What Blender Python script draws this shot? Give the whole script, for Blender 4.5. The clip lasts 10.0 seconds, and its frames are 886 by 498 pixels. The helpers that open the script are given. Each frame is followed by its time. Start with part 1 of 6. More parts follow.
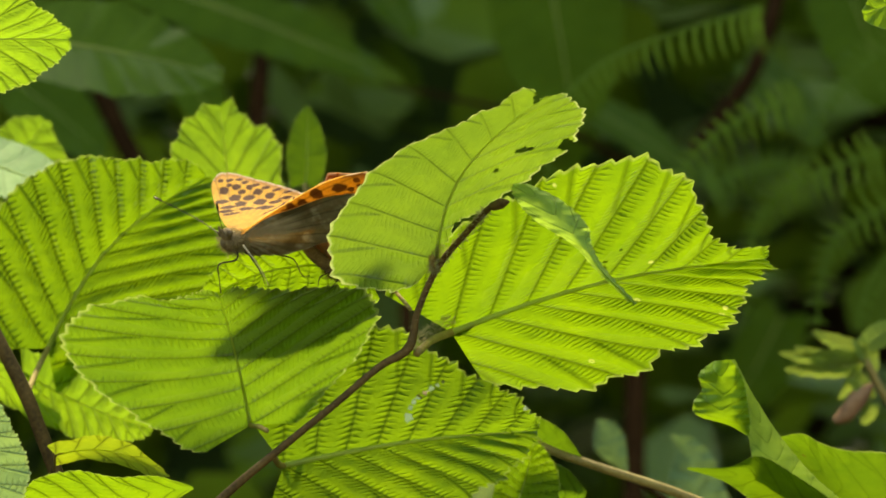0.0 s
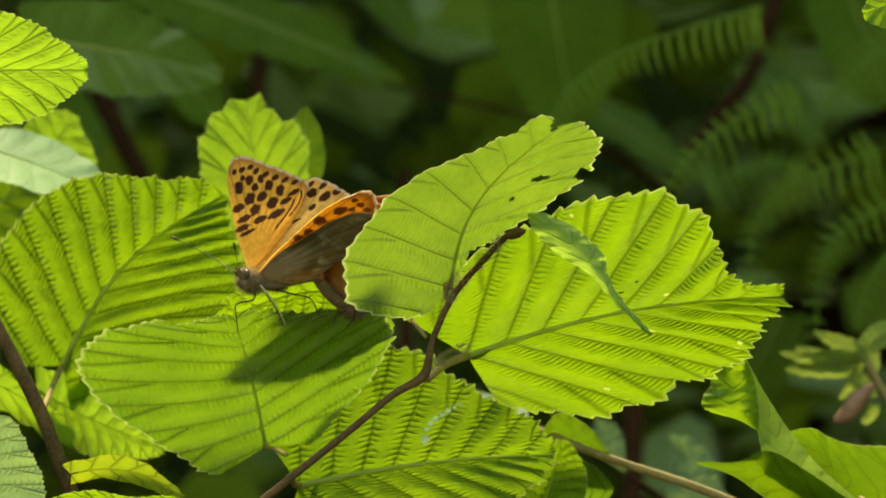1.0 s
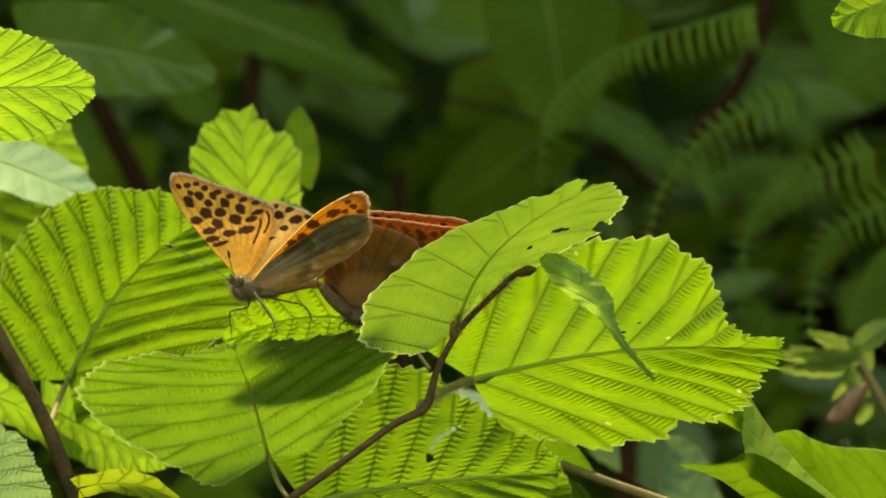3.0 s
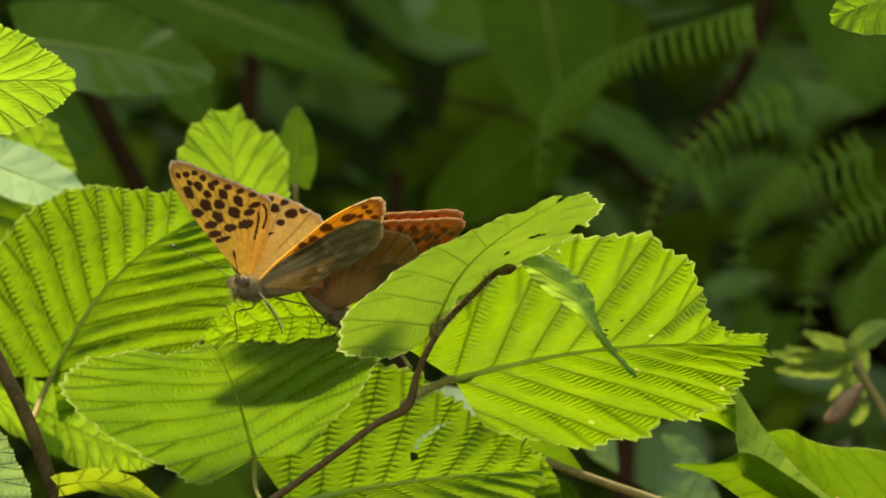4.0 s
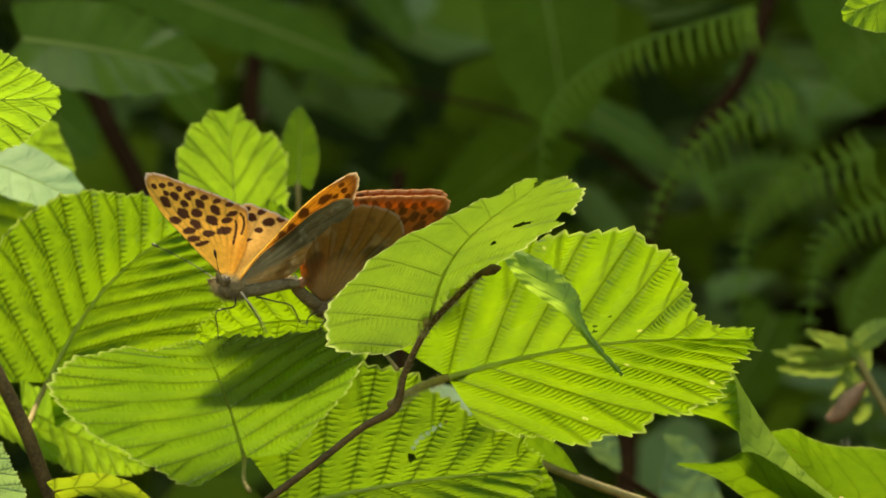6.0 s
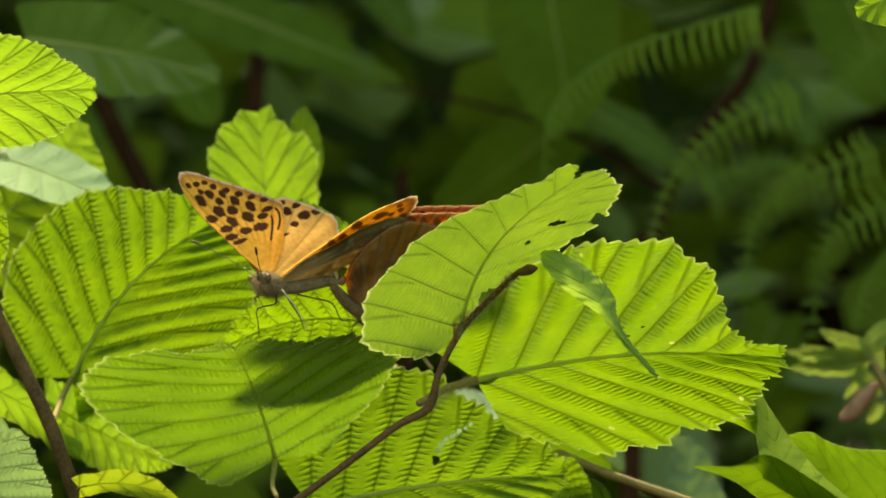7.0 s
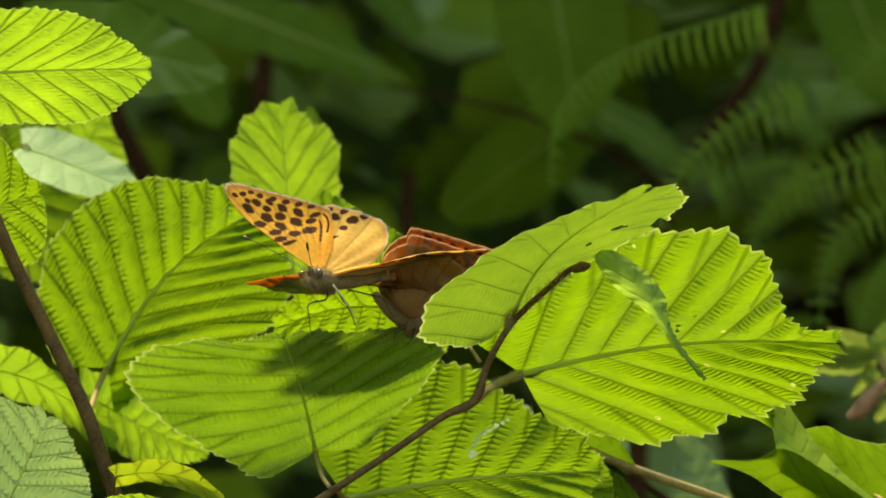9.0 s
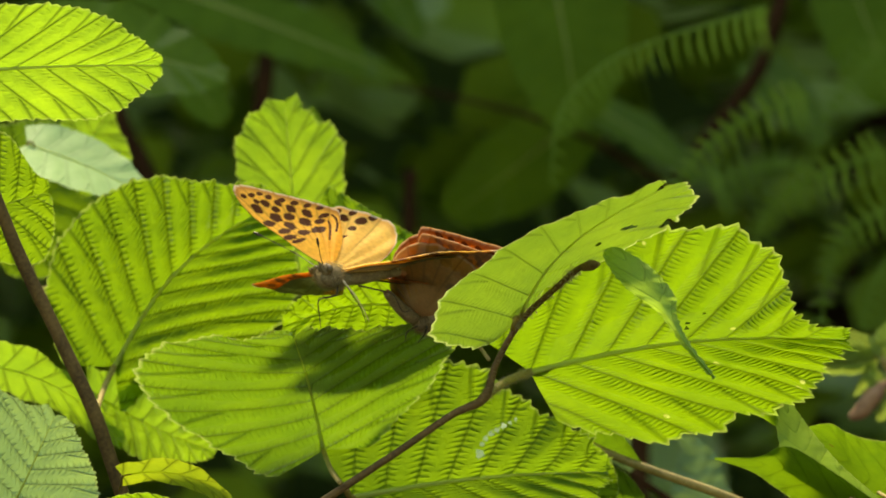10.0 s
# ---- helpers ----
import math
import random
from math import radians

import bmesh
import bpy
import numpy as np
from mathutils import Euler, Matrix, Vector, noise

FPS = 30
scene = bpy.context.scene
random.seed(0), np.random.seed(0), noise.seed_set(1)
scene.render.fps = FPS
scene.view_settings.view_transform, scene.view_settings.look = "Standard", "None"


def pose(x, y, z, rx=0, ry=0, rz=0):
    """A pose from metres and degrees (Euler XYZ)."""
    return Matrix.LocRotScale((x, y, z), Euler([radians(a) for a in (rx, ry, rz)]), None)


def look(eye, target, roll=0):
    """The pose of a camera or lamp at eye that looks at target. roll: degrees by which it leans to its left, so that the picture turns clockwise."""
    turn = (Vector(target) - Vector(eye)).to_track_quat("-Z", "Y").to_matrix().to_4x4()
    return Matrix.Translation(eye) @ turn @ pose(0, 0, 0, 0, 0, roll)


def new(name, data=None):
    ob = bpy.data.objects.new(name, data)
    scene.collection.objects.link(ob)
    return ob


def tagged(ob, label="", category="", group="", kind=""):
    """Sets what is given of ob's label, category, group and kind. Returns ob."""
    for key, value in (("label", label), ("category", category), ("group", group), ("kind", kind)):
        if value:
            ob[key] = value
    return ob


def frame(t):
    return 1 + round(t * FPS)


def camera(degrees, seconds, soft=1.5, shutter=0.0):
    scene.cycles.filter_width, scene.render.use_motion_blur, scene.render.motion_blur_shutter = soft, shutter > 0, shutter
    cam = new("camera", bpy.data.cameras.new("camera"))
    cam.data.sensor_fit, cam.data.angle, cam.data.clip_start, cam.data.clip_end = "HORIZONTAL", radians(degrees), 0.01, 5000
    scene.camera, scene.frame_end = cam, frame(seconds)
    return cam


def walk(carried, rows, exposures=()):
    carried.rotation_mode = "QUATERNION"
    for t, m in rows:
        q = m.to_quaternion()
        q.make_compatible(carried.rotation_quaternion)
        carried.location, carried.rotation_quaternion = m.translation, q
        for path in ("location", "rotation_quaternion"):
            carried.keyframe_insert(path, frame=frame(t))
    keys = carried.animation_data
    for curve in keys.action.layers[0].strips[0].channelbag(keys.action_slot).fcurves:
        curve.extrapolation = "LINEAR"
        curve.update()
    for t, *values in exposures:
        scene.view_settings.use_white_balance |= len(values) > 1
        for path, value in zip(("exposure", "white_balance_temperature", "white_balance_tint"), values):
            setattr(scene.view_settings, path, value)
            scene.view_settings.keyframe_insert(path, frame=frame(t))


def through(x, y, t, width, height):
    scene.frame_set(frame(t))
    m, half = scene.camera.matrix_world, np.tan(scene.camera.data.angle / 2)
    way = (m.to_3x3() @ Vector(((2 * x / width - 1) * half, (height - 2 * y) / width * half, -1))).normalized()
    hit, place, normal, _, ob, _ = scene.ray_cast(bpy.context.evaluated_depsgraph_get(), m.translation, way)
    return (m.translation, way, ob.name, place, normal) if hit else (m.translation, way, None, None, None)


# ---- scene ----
cam = camera(7.63, 10.0, soft=1.8)
cam.data.dof.use_dof = True
cam.data.dof.focus_distance = 2.0
cam.data.dof.aperture_fstop = 23.0
walk(cam, [(0, pose(0, -2, 1.5, 90, 0, -0.0297)), (0.5, pose(0, -2, 1.5, 90, 0, -0.0334)), (1, pose(0, -2, 1.5, 90, 0, -0.0417)), (1.5, pose(0, -2, 1.5, 90, 0, -0.0529)), (2, pose(0, -2, 1.5, 90, 0, -0.0657)), (2.5, pose(0, -2, 1.5, 90, 0, -0.0797)), (2.7, pose(0, -2, 1.5, 90, 0, -0.0852)), (3.8, pose(0, -2, 1.5, 90, 0, -0.1098)), (4, pose(0, -2, 1.5, 90, 0, -0.1129)), (4.5, pose(0, -2, 1.5, 90, 0, -0.1146)), (5, pose(0, -2, 1.5, 90, 0, -0.1098)), (5.2, pose(0, -2, 1.5, 90, 0, -0.1066)), (6.3, pose(0, -2, 1.5, 90, 0, -0.0837)), (6.5, pose(0, -2, 1.5, 90, 0, -0.0772)), (7, pose(0, -2, 1.5, 90, 0, -0.0590)), (7.5, pose(0, -2, 1.5, 90, 0, -0.0456)), (8, pose(0, -2, 1.5, 90, 0, -0.0349)), (8.5, pose(0, -2, 1.5, 90, 0, -0.0188)), (9, pose(0, -2, 1.5, 90, 0, -0.0052)), (9.5, pose(0, -2, 1.5, 90, 0, 0.0029)), (10, pose(0, -2, 1.5, 90, 0, 0.0088))], exposures=[(0, 1.78, 9000, 8), (10, 1.78, 9000, 8)])

# ---- light ----
world = bpy.data.worlds.new("sky")
scene.world = world
world.use_nodes = True
sky = world.node_tree.nodes.new("ShaderNodeTexSky")
sky.sky_type, sky.sun_disc = "NISHITA", False
sky.sun_elevation, sky.sun_rotation = radians(58), radians(-13)
world.node_tree.links.new(sky.outputs["Color"], world.node_tree.nodes["Background"].inputs["Color"])
world.node_tree.nodes["Background"].inputs["Strength"].default_value = 0.15
sun = new("sun", bpy.data.lights.new("sun", "SUN"))
sun.data.energy, sun.data.angle, sun.data.color = 2.6, radians(14.0), (1.0, 0.95, 0.84)
sun.matrix_basis = look((-0.12, 0.516, 0.848), (0, 0, 0))


# ---- materials ----
def material(name):
    m = bpy.data.materials.new(name)
    m.use_nodes = True
    t = m.node_tree
    t.nodes.clear()
    return m, t


def node(t, kind, **values):
    n = t.nodes.new("ShaderNode" + kind)
    for k, v in values.items():
        k = k.replace("_", " ")
        n.inputs[int(k) if k.isdigit() else k].default_value = v
    return n


def ramp(t, source, *stops):
    n = t.nodes.new("ShaderNodeValToRGB")
    el = n.color_ramp.elements
    while len(el) < len(stops):
        el.new(0.5)
    for e, (p, c) in zip(el, stops):
        e.position, e.color = p, c if len(c) == 4 else (*c, 1)
    t.links.new(source, n.inputs["Fac"])
    return n.outputs["Color"]


def maths(t, op, a, b=0.0, c=0.0):
    n = t.nodes.new("ShaderNodeMath")
    n.operation = op
    for i, v in enumerate((a, b, c)):
        if isinstance(v, (int, float)):
            n.inputs[i].default_value = v
        else:
            t.links.new(v, n.inputs[i])
    return n.outputs[0]


def mixed(t, fac, a, b, kind="MIX"):
    n = t.nodes.new("ShaderNodeMix")
    n.data_type, n.blend_type = "RGBA", kind
    for i, v in ((0, fac), (6, a), (7, b)):
        if isinstance(v, (int, float)):
            n.inputs[i].default_value = v
        elif isinstance(v, tuple):
            n.inputs[i].default_value = v if len(v) == 4 else (*v, 1)
        else:
            t.links.new(v, n.inputs[i])
    return n.outputs[2]


def finish(t, lit, through, share, height=None, strength=0.3, distance=0.0006, gloss=0.12, rough=0.5):
    """A thin sheet: diffuse on the lit side, some light let through, a faint sheen."""
    d, tr, g, out = node(t, "BsdfDiffuse"), node(t, "BsdfTranslucent"), node(t, "BsdfGlossy", Roughness=rough), node(t, "OutputMaterial")
    m1, m2 = node(t, "MixShader"), node(t, "MixShader")
    for v, n in ((lit, d), (through, tr)):
        if isinstance(v, tuple):
            n.inputs["Color"].default_value = (*v, 1)
        else:
            t.links.new(v, n.inputs["Color"])
    if isinstance(share, float):
        m1.inputs[0].default_value = share
    else:
        t.links.new(share, m1.inputs[0])
    t.links.new(d.outputs[0], m1.inputs[1])
    t.links.new(tr.outputs[0], m1.inputs[2])
    fr = node(t, "Fresnel", IOR=1.4)
    t.links.new(maths(t, "MULTIPLY", fr.outputs[0], gloss), m2.inputs[0])
    t.links.new(m1.outputs[0], m2.inputs[1])
    t.links.new(g.outputs[0], m2.inputs[2])
    if height is not None:
        b = node(t, "Bump", Strength=strength, Distance=distance)
        t.links.new(height, b.inputs["Height"])
        for n in (d, tr, g):
            t.links.new(b.outputs[0], n.inputs["Normal"])
    t.links.new(m2.outputs[0], out.inputs["Surface"])


def leaf_material(name, lit, through, share=0.55, vein=0.9, edge=(0.72, 0.78, 0.25), gloss=0.1, relief=0.75, rung_depth=1.0, freckles=False, hem=0.22):
    """Hazel leaf: lateral veins and the ladder of small veins between them follow the leaf's own coordinates."""
    m, t = material(name)
    uv = node(t, "UVMap")
    uv.uv_map = "leaf"
    sep = node(t, "SeparateXYZ")
    t.links.new(uv.outputs[0], sep.inputs[0])
    u, v = sep.outputs[0], sep.outputs[1]
    co = node(t, "TexCoord")
    big, fine = node(t, "TexNoise", Scale=38.0, Detail=4.0), node(t, "TexNoise", Scale=420.0, Detail=5.0)
    mid_noise = node(t, "TexNoise", Scale=150.0, Detail=3.0)
    for n in (big, fine, mid_noise):
        t.links.new(co.outputs["Object"], n.inputs["Vector"])
    wob = maths(t, "MULTIPLY_ADD", big.outputs[0], 0.1, -0.05)
    near = maths(t, "PINGPONG", maths(t, "ADD", u, wob), 0.5)
    lateral = ramp(t, near, (0.0, (1, 1, 1)), (0.022, (0.85, 0.85, 0.85)), (0.055, (0.32, 0.32, 0.32)), (0.17, (0, 0, 0)))
    rim = node(t, "Attribute")
    rim.attribute_name = "rim"
    past = maths(t, "MAXIMUM", maths(t, "SUBTRACT", rim.outputs["Fac"], 0.5), 0.0)
    fork = maths(t, "PINGPONG", maths(t, "ADD", maths(t, "ADD", u, wob), maths(t, "MULTIPLY", past, 0.9)), 0.5)
    fork = ramp(t, fork, (0.0, (0.75, 0.75, 0.75)), (0.035, (0.5, 0.5, 0.5)), (0.09, (0, 0, 0)))
    lateral = maths(t, "MAXIMUM", lateral, maths(t, "MULTIPLY", fork, ramp(t, rim.outputs["Fac"], (0.5, (0, 0, 0)), (0.62, (1, 1, 1)))))
    rung = maths(t, "ADD", maths(t, "MULTIPLY", v, 540.0), maths(t, "MULTIPLY", big.outputs[0], 2.0))
    rung = maths(t, "ADD", rung, maths(t, "MULTIPLY", mid_noise.outputs[0], 0.9))
    rung = maths(t, "ADD", rung, maths(t, "MULTIPLY", near, 1.2))
    ladder = maths(t, "ADD", maths(t, "PINGPONG", rung, 0.5), maths(t, "MULTIPLY", near, 1.0))
    rungs = ramp(t, ladder, (0.06, (0.8, 0.8, 0.8)), (0.18, (0.5, 0.5, 0.5)), (0.42, (0, 0, 0)))
    of = node(t, "Attribute")
    of.attribute_name = "off"
    mid = ramp(t, of.outputs["Fac"], (0.0, (1, 1, 1)), (0.0012, (0.5, 0.5, 0.5)), (0.0022, (0, 0, 0)))
    rungs = maths(t, "MULTIPLY", rungs, ramp(t, mid_noise.outputs[0], (0.3, (0.6, 0.6, 0.6)), (0.6, (1, 1, 1))))
    lines = maths(t, "MAXIMUM", lateral, maths(t, "MULTIPLY", rungs, 0.33 * rung_depth))
    lines = maths(t, "SUBTRACT", lines, maths(t, "MULTIPLY", mid, 0.4))
    tone = maths(t, "MULTIPLY_ADD", fine.outputs[0], 0.3, maths(t, "MULTIPLY", big.outputs[0], 0.7))
    a = ramp(t, tone, (0.3, tuple(c * 0.8 for c in lit)), (0.7, tuple(c * 1.15 for c in lit)))
    b = ramp(t, tone, (0.3, (through[0] * 0.72, through[1] * 0.8, through[2] * 0.8)), (0.7, (min(1, through[0] * 1.24), min(1, through[1] * 1.17), through[2])))
    dark = maths(t, "MULTIPLY", lines, vein)
    b = mixed(t, dark, b, tuple(c * 0.3 for c in through))
    a = mixed(t, maths(t, "MULTIPLY", lines, 0.6), a, tuple(c * 0.75 for c in lit))
    r = ramp(t, rim.outputs["Fac"], (0.972, (0, 0, 0)), (0.992, (1, 1, 1)))
    b = mixed(t, maths(t, "MULTIPLY", r, hem), b, edge)
    a = mixed(t, maths(t, "MULTIPLY", r, hem), a, (0.55, 0.6, 0.32))
    sp = node(t, "TexVoronoi", Scale=70.0)
    t.links.new(co.outputs["Object"], sp.inputs["Vector"])
    speck = maths(t, "MULTIPLY", ramp(t, maths(t, "MULTIPLY_ADD", fine.outputs[0], 0.1, sp.outputs["Distance"]), (0.09, (1, 1, 1)), (0.13, (0, 0, 0))), ramp(t, sp.outputs["Color"], (0.68, (0, 0, 0)), (0.72, (1, 1, 1))))
    a, b = mixed(t, maths(t, "MULTIPLY", speck, 0.7), a, (0.10, 0.06, 0.015)), mixed(t, maths(t, "MULTIPLY", speck, 0.7), b, (0.14, 0.08, 0.012))
    if freckles:
        vo = node(t, "TexVoronoi", Scale=95.0)
        t.links.new(co.outputs["Object"], vo.inputs["Vector"])
        dot = ramp(t, vo.outputs["Distance"], (0.03, (0.1, 0.1, 0.1)), (0.05, (0.8, 0.8, 0.8)), (0.08, (0.8, 0.8, 0.8)), (0.11, (0, 0, 0)))
        dot = maths(t, "MULTIPLY", dot, ramp(t, vo.outputs["Color"], (0.45, (0, 0, 0)), (0.5, (1, 1, 1))))
        a, b = mixed(t, dot, a, (0.5, 0.55, 0.2)), mixed(t, dot, b, (0.62, 0.70, 0.16))
    quilt = ramp(t, ladder, (0.05, (0, 0, 0)), (0.5, (1, 1, 1)))
    h = maths(t, "ADD", maths(t, "MULTIPLY_ADD", quilt, 0.45 * rung_depth, maths(t, "MULTIPLY", lines, -0.8)), maths(t, "MULTIPLY_ADD", mid_noise.outputs[0], 1.5, maths(t, "MULTIPLY", fine.outputs[0], 0.3)))
    finish(t, a, b, share, h, relief, 0.0012, gloss)
    return m


def plain_leaf(name, lit, through, share=0.4, gloss=0.15):
    m, t = material(name)
    co, info = node(t, "TexCoord"), node(t, "NewGeometry")
    n = node(t, "TexNoise", Scale=30.0, Detail=4.0)
    t.links.new(co.outputs["Object"], n.inputs["Vector"])
    tone = maths(t, "MULTIPLY_ADD", info.outputs["Random Per Island"], 0.6, maths(t, "MULTIPLY", n.outputs[0], 0.5))
    a = ramp(t, tone, (0.1, tuple(c * 0.55 for c in lit)), (0.9, tuple(c * 1.3 for c in lit)))
    b = ramp(t, tone, (0.1, tuple(c * 0.55 for c in through)), (0.9, tuple(c * 1.3 for c in through)))
    finish(t, a, b, share, n.outputs[0], 0.3, 0.002, gloss)
    return m


def solid(name, low, high, scale=200.0, rough=0.7, relief=0.4, distance=0.0004, stretch=(1, 1, 1), shine=0.25):
    m, t = material(name)
    co, mp = node(t, "TexCoord"), node(t, "Mapping", Scale=stretch)
    n1, n2 = node(t, "TexNoise", Scale=scale, Detail=6.0), node(t, "TexNoise", Scale=scale * 0.12, Detail=3.0)
    t.links.new(co.outputs["Object"], mp.inputs["Vector"])
    for n in (n1, n2):
        t.links.new(mp.outputs[0], n.inputs["Vector"])
    c = ramp(t, maths(t, "MULTIPLY_ADD", n1.outputs[0], 0.5, maths(t, "MULTIPLY", n2.outputs[0], 0.5)), (0.35, low), (0.65, high))
    p, out, b = node(t, "BsdfPrincipled", Roughness=rough, Specular_IOR_Level=shine), node(t, "OutputMaterial"), node(t, "Bump", Strength=relief, Distance=distance)
    t.links.new(c, p.inputs["Base Color"])
    t.links.new(n1.outputs[0], b.inputs["Height"])
    t.links.new(b.outputs[0], p.inputs["Normal"])
    t.links.new(p.outputs[0], out.inputs["Surface"])
    return m


HAZEL = leaf_material("hazel_leaf", (0.125, 0.25, 0.018), (0.232, 0.405, 0.018), 0.52)
HAZEL_BITTEN = leaf_material("bitten_hazel_leaf", (0.122, 0.25, 0.016), (0.218, 0.388, 0.016), 0.52, freckles=True)
HAZEL_SMOOTH = leaf_material("hazel_underside", (0.135, 0.24, 0.042), (0.172, 0.30, 0.022), 0.5, vein=0.13, rung_depth=0.5, relief=1.0, edge=(0.6, 0.7, 0.25), hem=0.65)
HAZEL_FRONT = leaf_material("shaded_green_hazel_leaf", (0.122, 0.235, 0.03), (0.158, 0.30, 0.016), 0.5, vein=0.8, rung_depth=0.8, relief=0.9, edge=(0.60, 0.70, 0.22), hem=0.4)
HAZEL_DEEP = leaf_material("deep_green_hazel_leaf", (0.115, 0.235, 0.022), (0.205, 0.365, 0.016), 0.52, vein=1.0, rung_depth=1.25, relief=0.95)
HAZEL_YOUNG = leaf_material("young_hazel_leaf", (0.20, 0.35, 0.04), (0.275, 0.475, 0.028), 0.58, rung_depth=0.4)
HAZEL_ROLLED = leaf_material("rolled_young_leaf", (0.27, 0.40, 0.11), (0.36, 0.56, 0.07), 0.58, vein=0.5, rung_depth=0.2, relief=0.4, gloss=0.0)
HAZEL_YELLOWED = leaf_material("yellowed_hazel_leaf", (0.21, 0.30, 0.03), (0.30, 0.40, 0.022), 0.55, vein=0.8, rung_depth=0.7, edge=(0.62, 0.42, 0.08))
SMOOTH_GREEN = leaf_material("smooth_green_leaf", (0.10, 0.20, 0.018), (0.135, 0.25, 0.012), 0.5, vein=0.35, rung_depth=0.12, relief=0.3, gloss=0.03)
FOLD_BACK = leaf_material("pale_leaf_underside", (0.16, 0.28, 0.06), (0.18, 0.30, 0.04), 0.45, vein=0.15, rung_depth=0.1, relief=0.3, gloss=0.03)
FOLD_FACE = leaf_material("curled_leaf_face", (0.18, 0.33, 0.03), (0.25, 0.43, 0.02), 0.55, vein=0.4, rung_depth=0.25, relief=0.4, gloss=0.02)
BLUISH = leaf_material("bluish_leaf_face", (0.21, 0.35, 0.15), (0.24, 0.39, 0.11), 0.4, vein=0.5, gloss=0.15)
HAZEL_PALE = leaf_material("pale_leaf_face", (0.31, 0.46, 0.17), (0.30, 0.44, 0.14), 0.25, vein=0.4, gloss=0.02, rung_depth=0.2, relief=0.25)
# hazel green darkened: part of the background's shade is in this colour
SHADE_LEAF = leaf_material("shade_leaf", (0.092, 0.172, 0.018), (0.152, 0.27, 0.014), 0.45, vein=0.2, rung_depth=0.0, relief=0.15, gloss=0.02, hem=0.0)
HEDGE = plain_leaf("hedge_leaf", (0.15, 0.24, 0.02), (0.15, 0.255, 0.016), 0.35)
FERN = plain_leaf("fern_green", (0.13, 0.235, 0.03), (0.21, 0.37, 0.03), 0.45)
SPRIG = plain_leaf("bramble_leaflet", (0.22, 0.33, 0.06), (0.34, 0.46, 0.07), 0.5, 0.05)
BARK = solid("hazel_bark", (0.05, 0.03, 0.007), (0.14, 0.085, 0.022), 900.0, 0.75, 0.6, 0.0003)
GREEN_STEM = solid("green_stem", (0.17, 0.13, 0.03), (0.33, 0.25, 0.07), 900.0, 0.6, 0.4, 0.0002)
DARK_BARK = solid("dark_bark", (0.022, 0.011, 0.004), (0.055, 0.026, 0.009), 120.0, 0.9, 0.6, 0.002, shine=0.04)
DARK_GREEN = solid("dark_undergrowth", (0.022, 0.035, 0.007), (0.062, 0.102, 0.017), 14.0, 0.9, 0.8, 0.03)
RIB, _t = material("leaf_midrib")
finish(_t, (0.36, 0.42, 0.12), (0.50, 0.60, 0.12), 0.55, None, gloss=0.08)
PALE_HAIR, _t = material("pale_hair")
finish(_t, (0.28, 0.25, 0.14), (0.4, 0.36, 0.2), 0.5, None, gloss=0.05)
WITHERED = solid("withered_leaf", (0.16, 0.08, 0.035), (0.34, 0.19, 0.09), 300.0, 0.8)
SOIL = solid("leaf_litter", (0.03, 0.022, 0.012), (0.10, 0.07, 0.035), 30.0, 0.95, 0.8, 0.02)


# ---- building helpers ----
def mesh_object(name, verts, faces, mat, parent=None, label="", smooth=True):
    me = bpy.data.meshes.new(name)
    me.from_pydata([tuple(v) for v in verts], [], faces)
    me.materials.append(mat)
    if smooth:
        me.polygons.foreach_set("use_smooth", [True] * len(me.polygons))
    ob = new(name, me)
    if parent is not None:
        ob.parent = parent
    if label:
        tagged(ob, label)
    return ob


def thing(name, at, label, category, group=""):
    ob = new(name)
    ob.empty_display_size = 0.01
    ob.matrix_basis = at if isinstance(at, Matrix) else Matrix.Translation(at)
    return tagged(ob, label, category, group)


def tube_data(points, radii, sides=8, fine=6):
    """Verts and faces of a tapered tube along a smooth line through points."""
    p = [Vector(q) for q in points]
    line, rad = [], []
    for i in range(len(p) - 1):
        a, b, c, d = p[max(i - 1, 0)], p[i], p[i + 1], p[min(i + 2, len(p) - 1)]
        for k in range(fine):
            f = k / fine
            line.append(0.5 * ((2 * b) + (c - a) * f + (2 * a - 5 * b + 4 * c - d) * f * f + (3 * b - a - 3 * c + d) * f ** 3))
            rad.append(radii[i] * (1 - f) + radii[i + 1] * f)
    line.append(p[-1])
    rad.append(radii[-1])
    verts, faces = [], []
    side = Vector((0.0, -1.0, 0.0))
    for i, q in enumerate(line):
        d = (line[min(i + 1, len(line) - 1)] - line[max(i - 1, 0)]).normalized()
        side = (side - d * side.dot(d)).normalized() if (side - d * side.dot(d)).length > 1e-4 else d.orthogonal().normalized()
        other = d.cross(side)
        for k in range(sides):
            a = 2 * math.pi * k / sides
            verts.append(q + (side * math.cos(a) + other * math.sin(a)) * rad[i])
    n = len(line)
    for i in range(n - 1):
        for k in range(sides):
            k2 = (k + 1) % sides
            faces.append((i * sides + k, i * sides + k2, (i + 1) * sides + k2, (i + 1) * sides + k))
    faces.append(tuple(range(sides))[::-1])
    faces.append(tuple((n - 1) * sides + k for k in range(sides)))
    return verts, faces


def tube(name, points, radii, mat, parent=None, label="", sides=8, fine=6):
    return mesh_object(name, *tube_data(points, radii, sides, fine), mat, parent, label)


def bent(x, z, k, size):
    if abs(k) < 1e-4:
        return x, z
    r = size / k
    return (r - z) * np.sin(x / r), r - (r - z) * np.cos(x / r)


def saw(x):
    f = x - np.floor(x)
    return np.where(f < 0.72, f / 0.72, (1 - f) / 0.28)


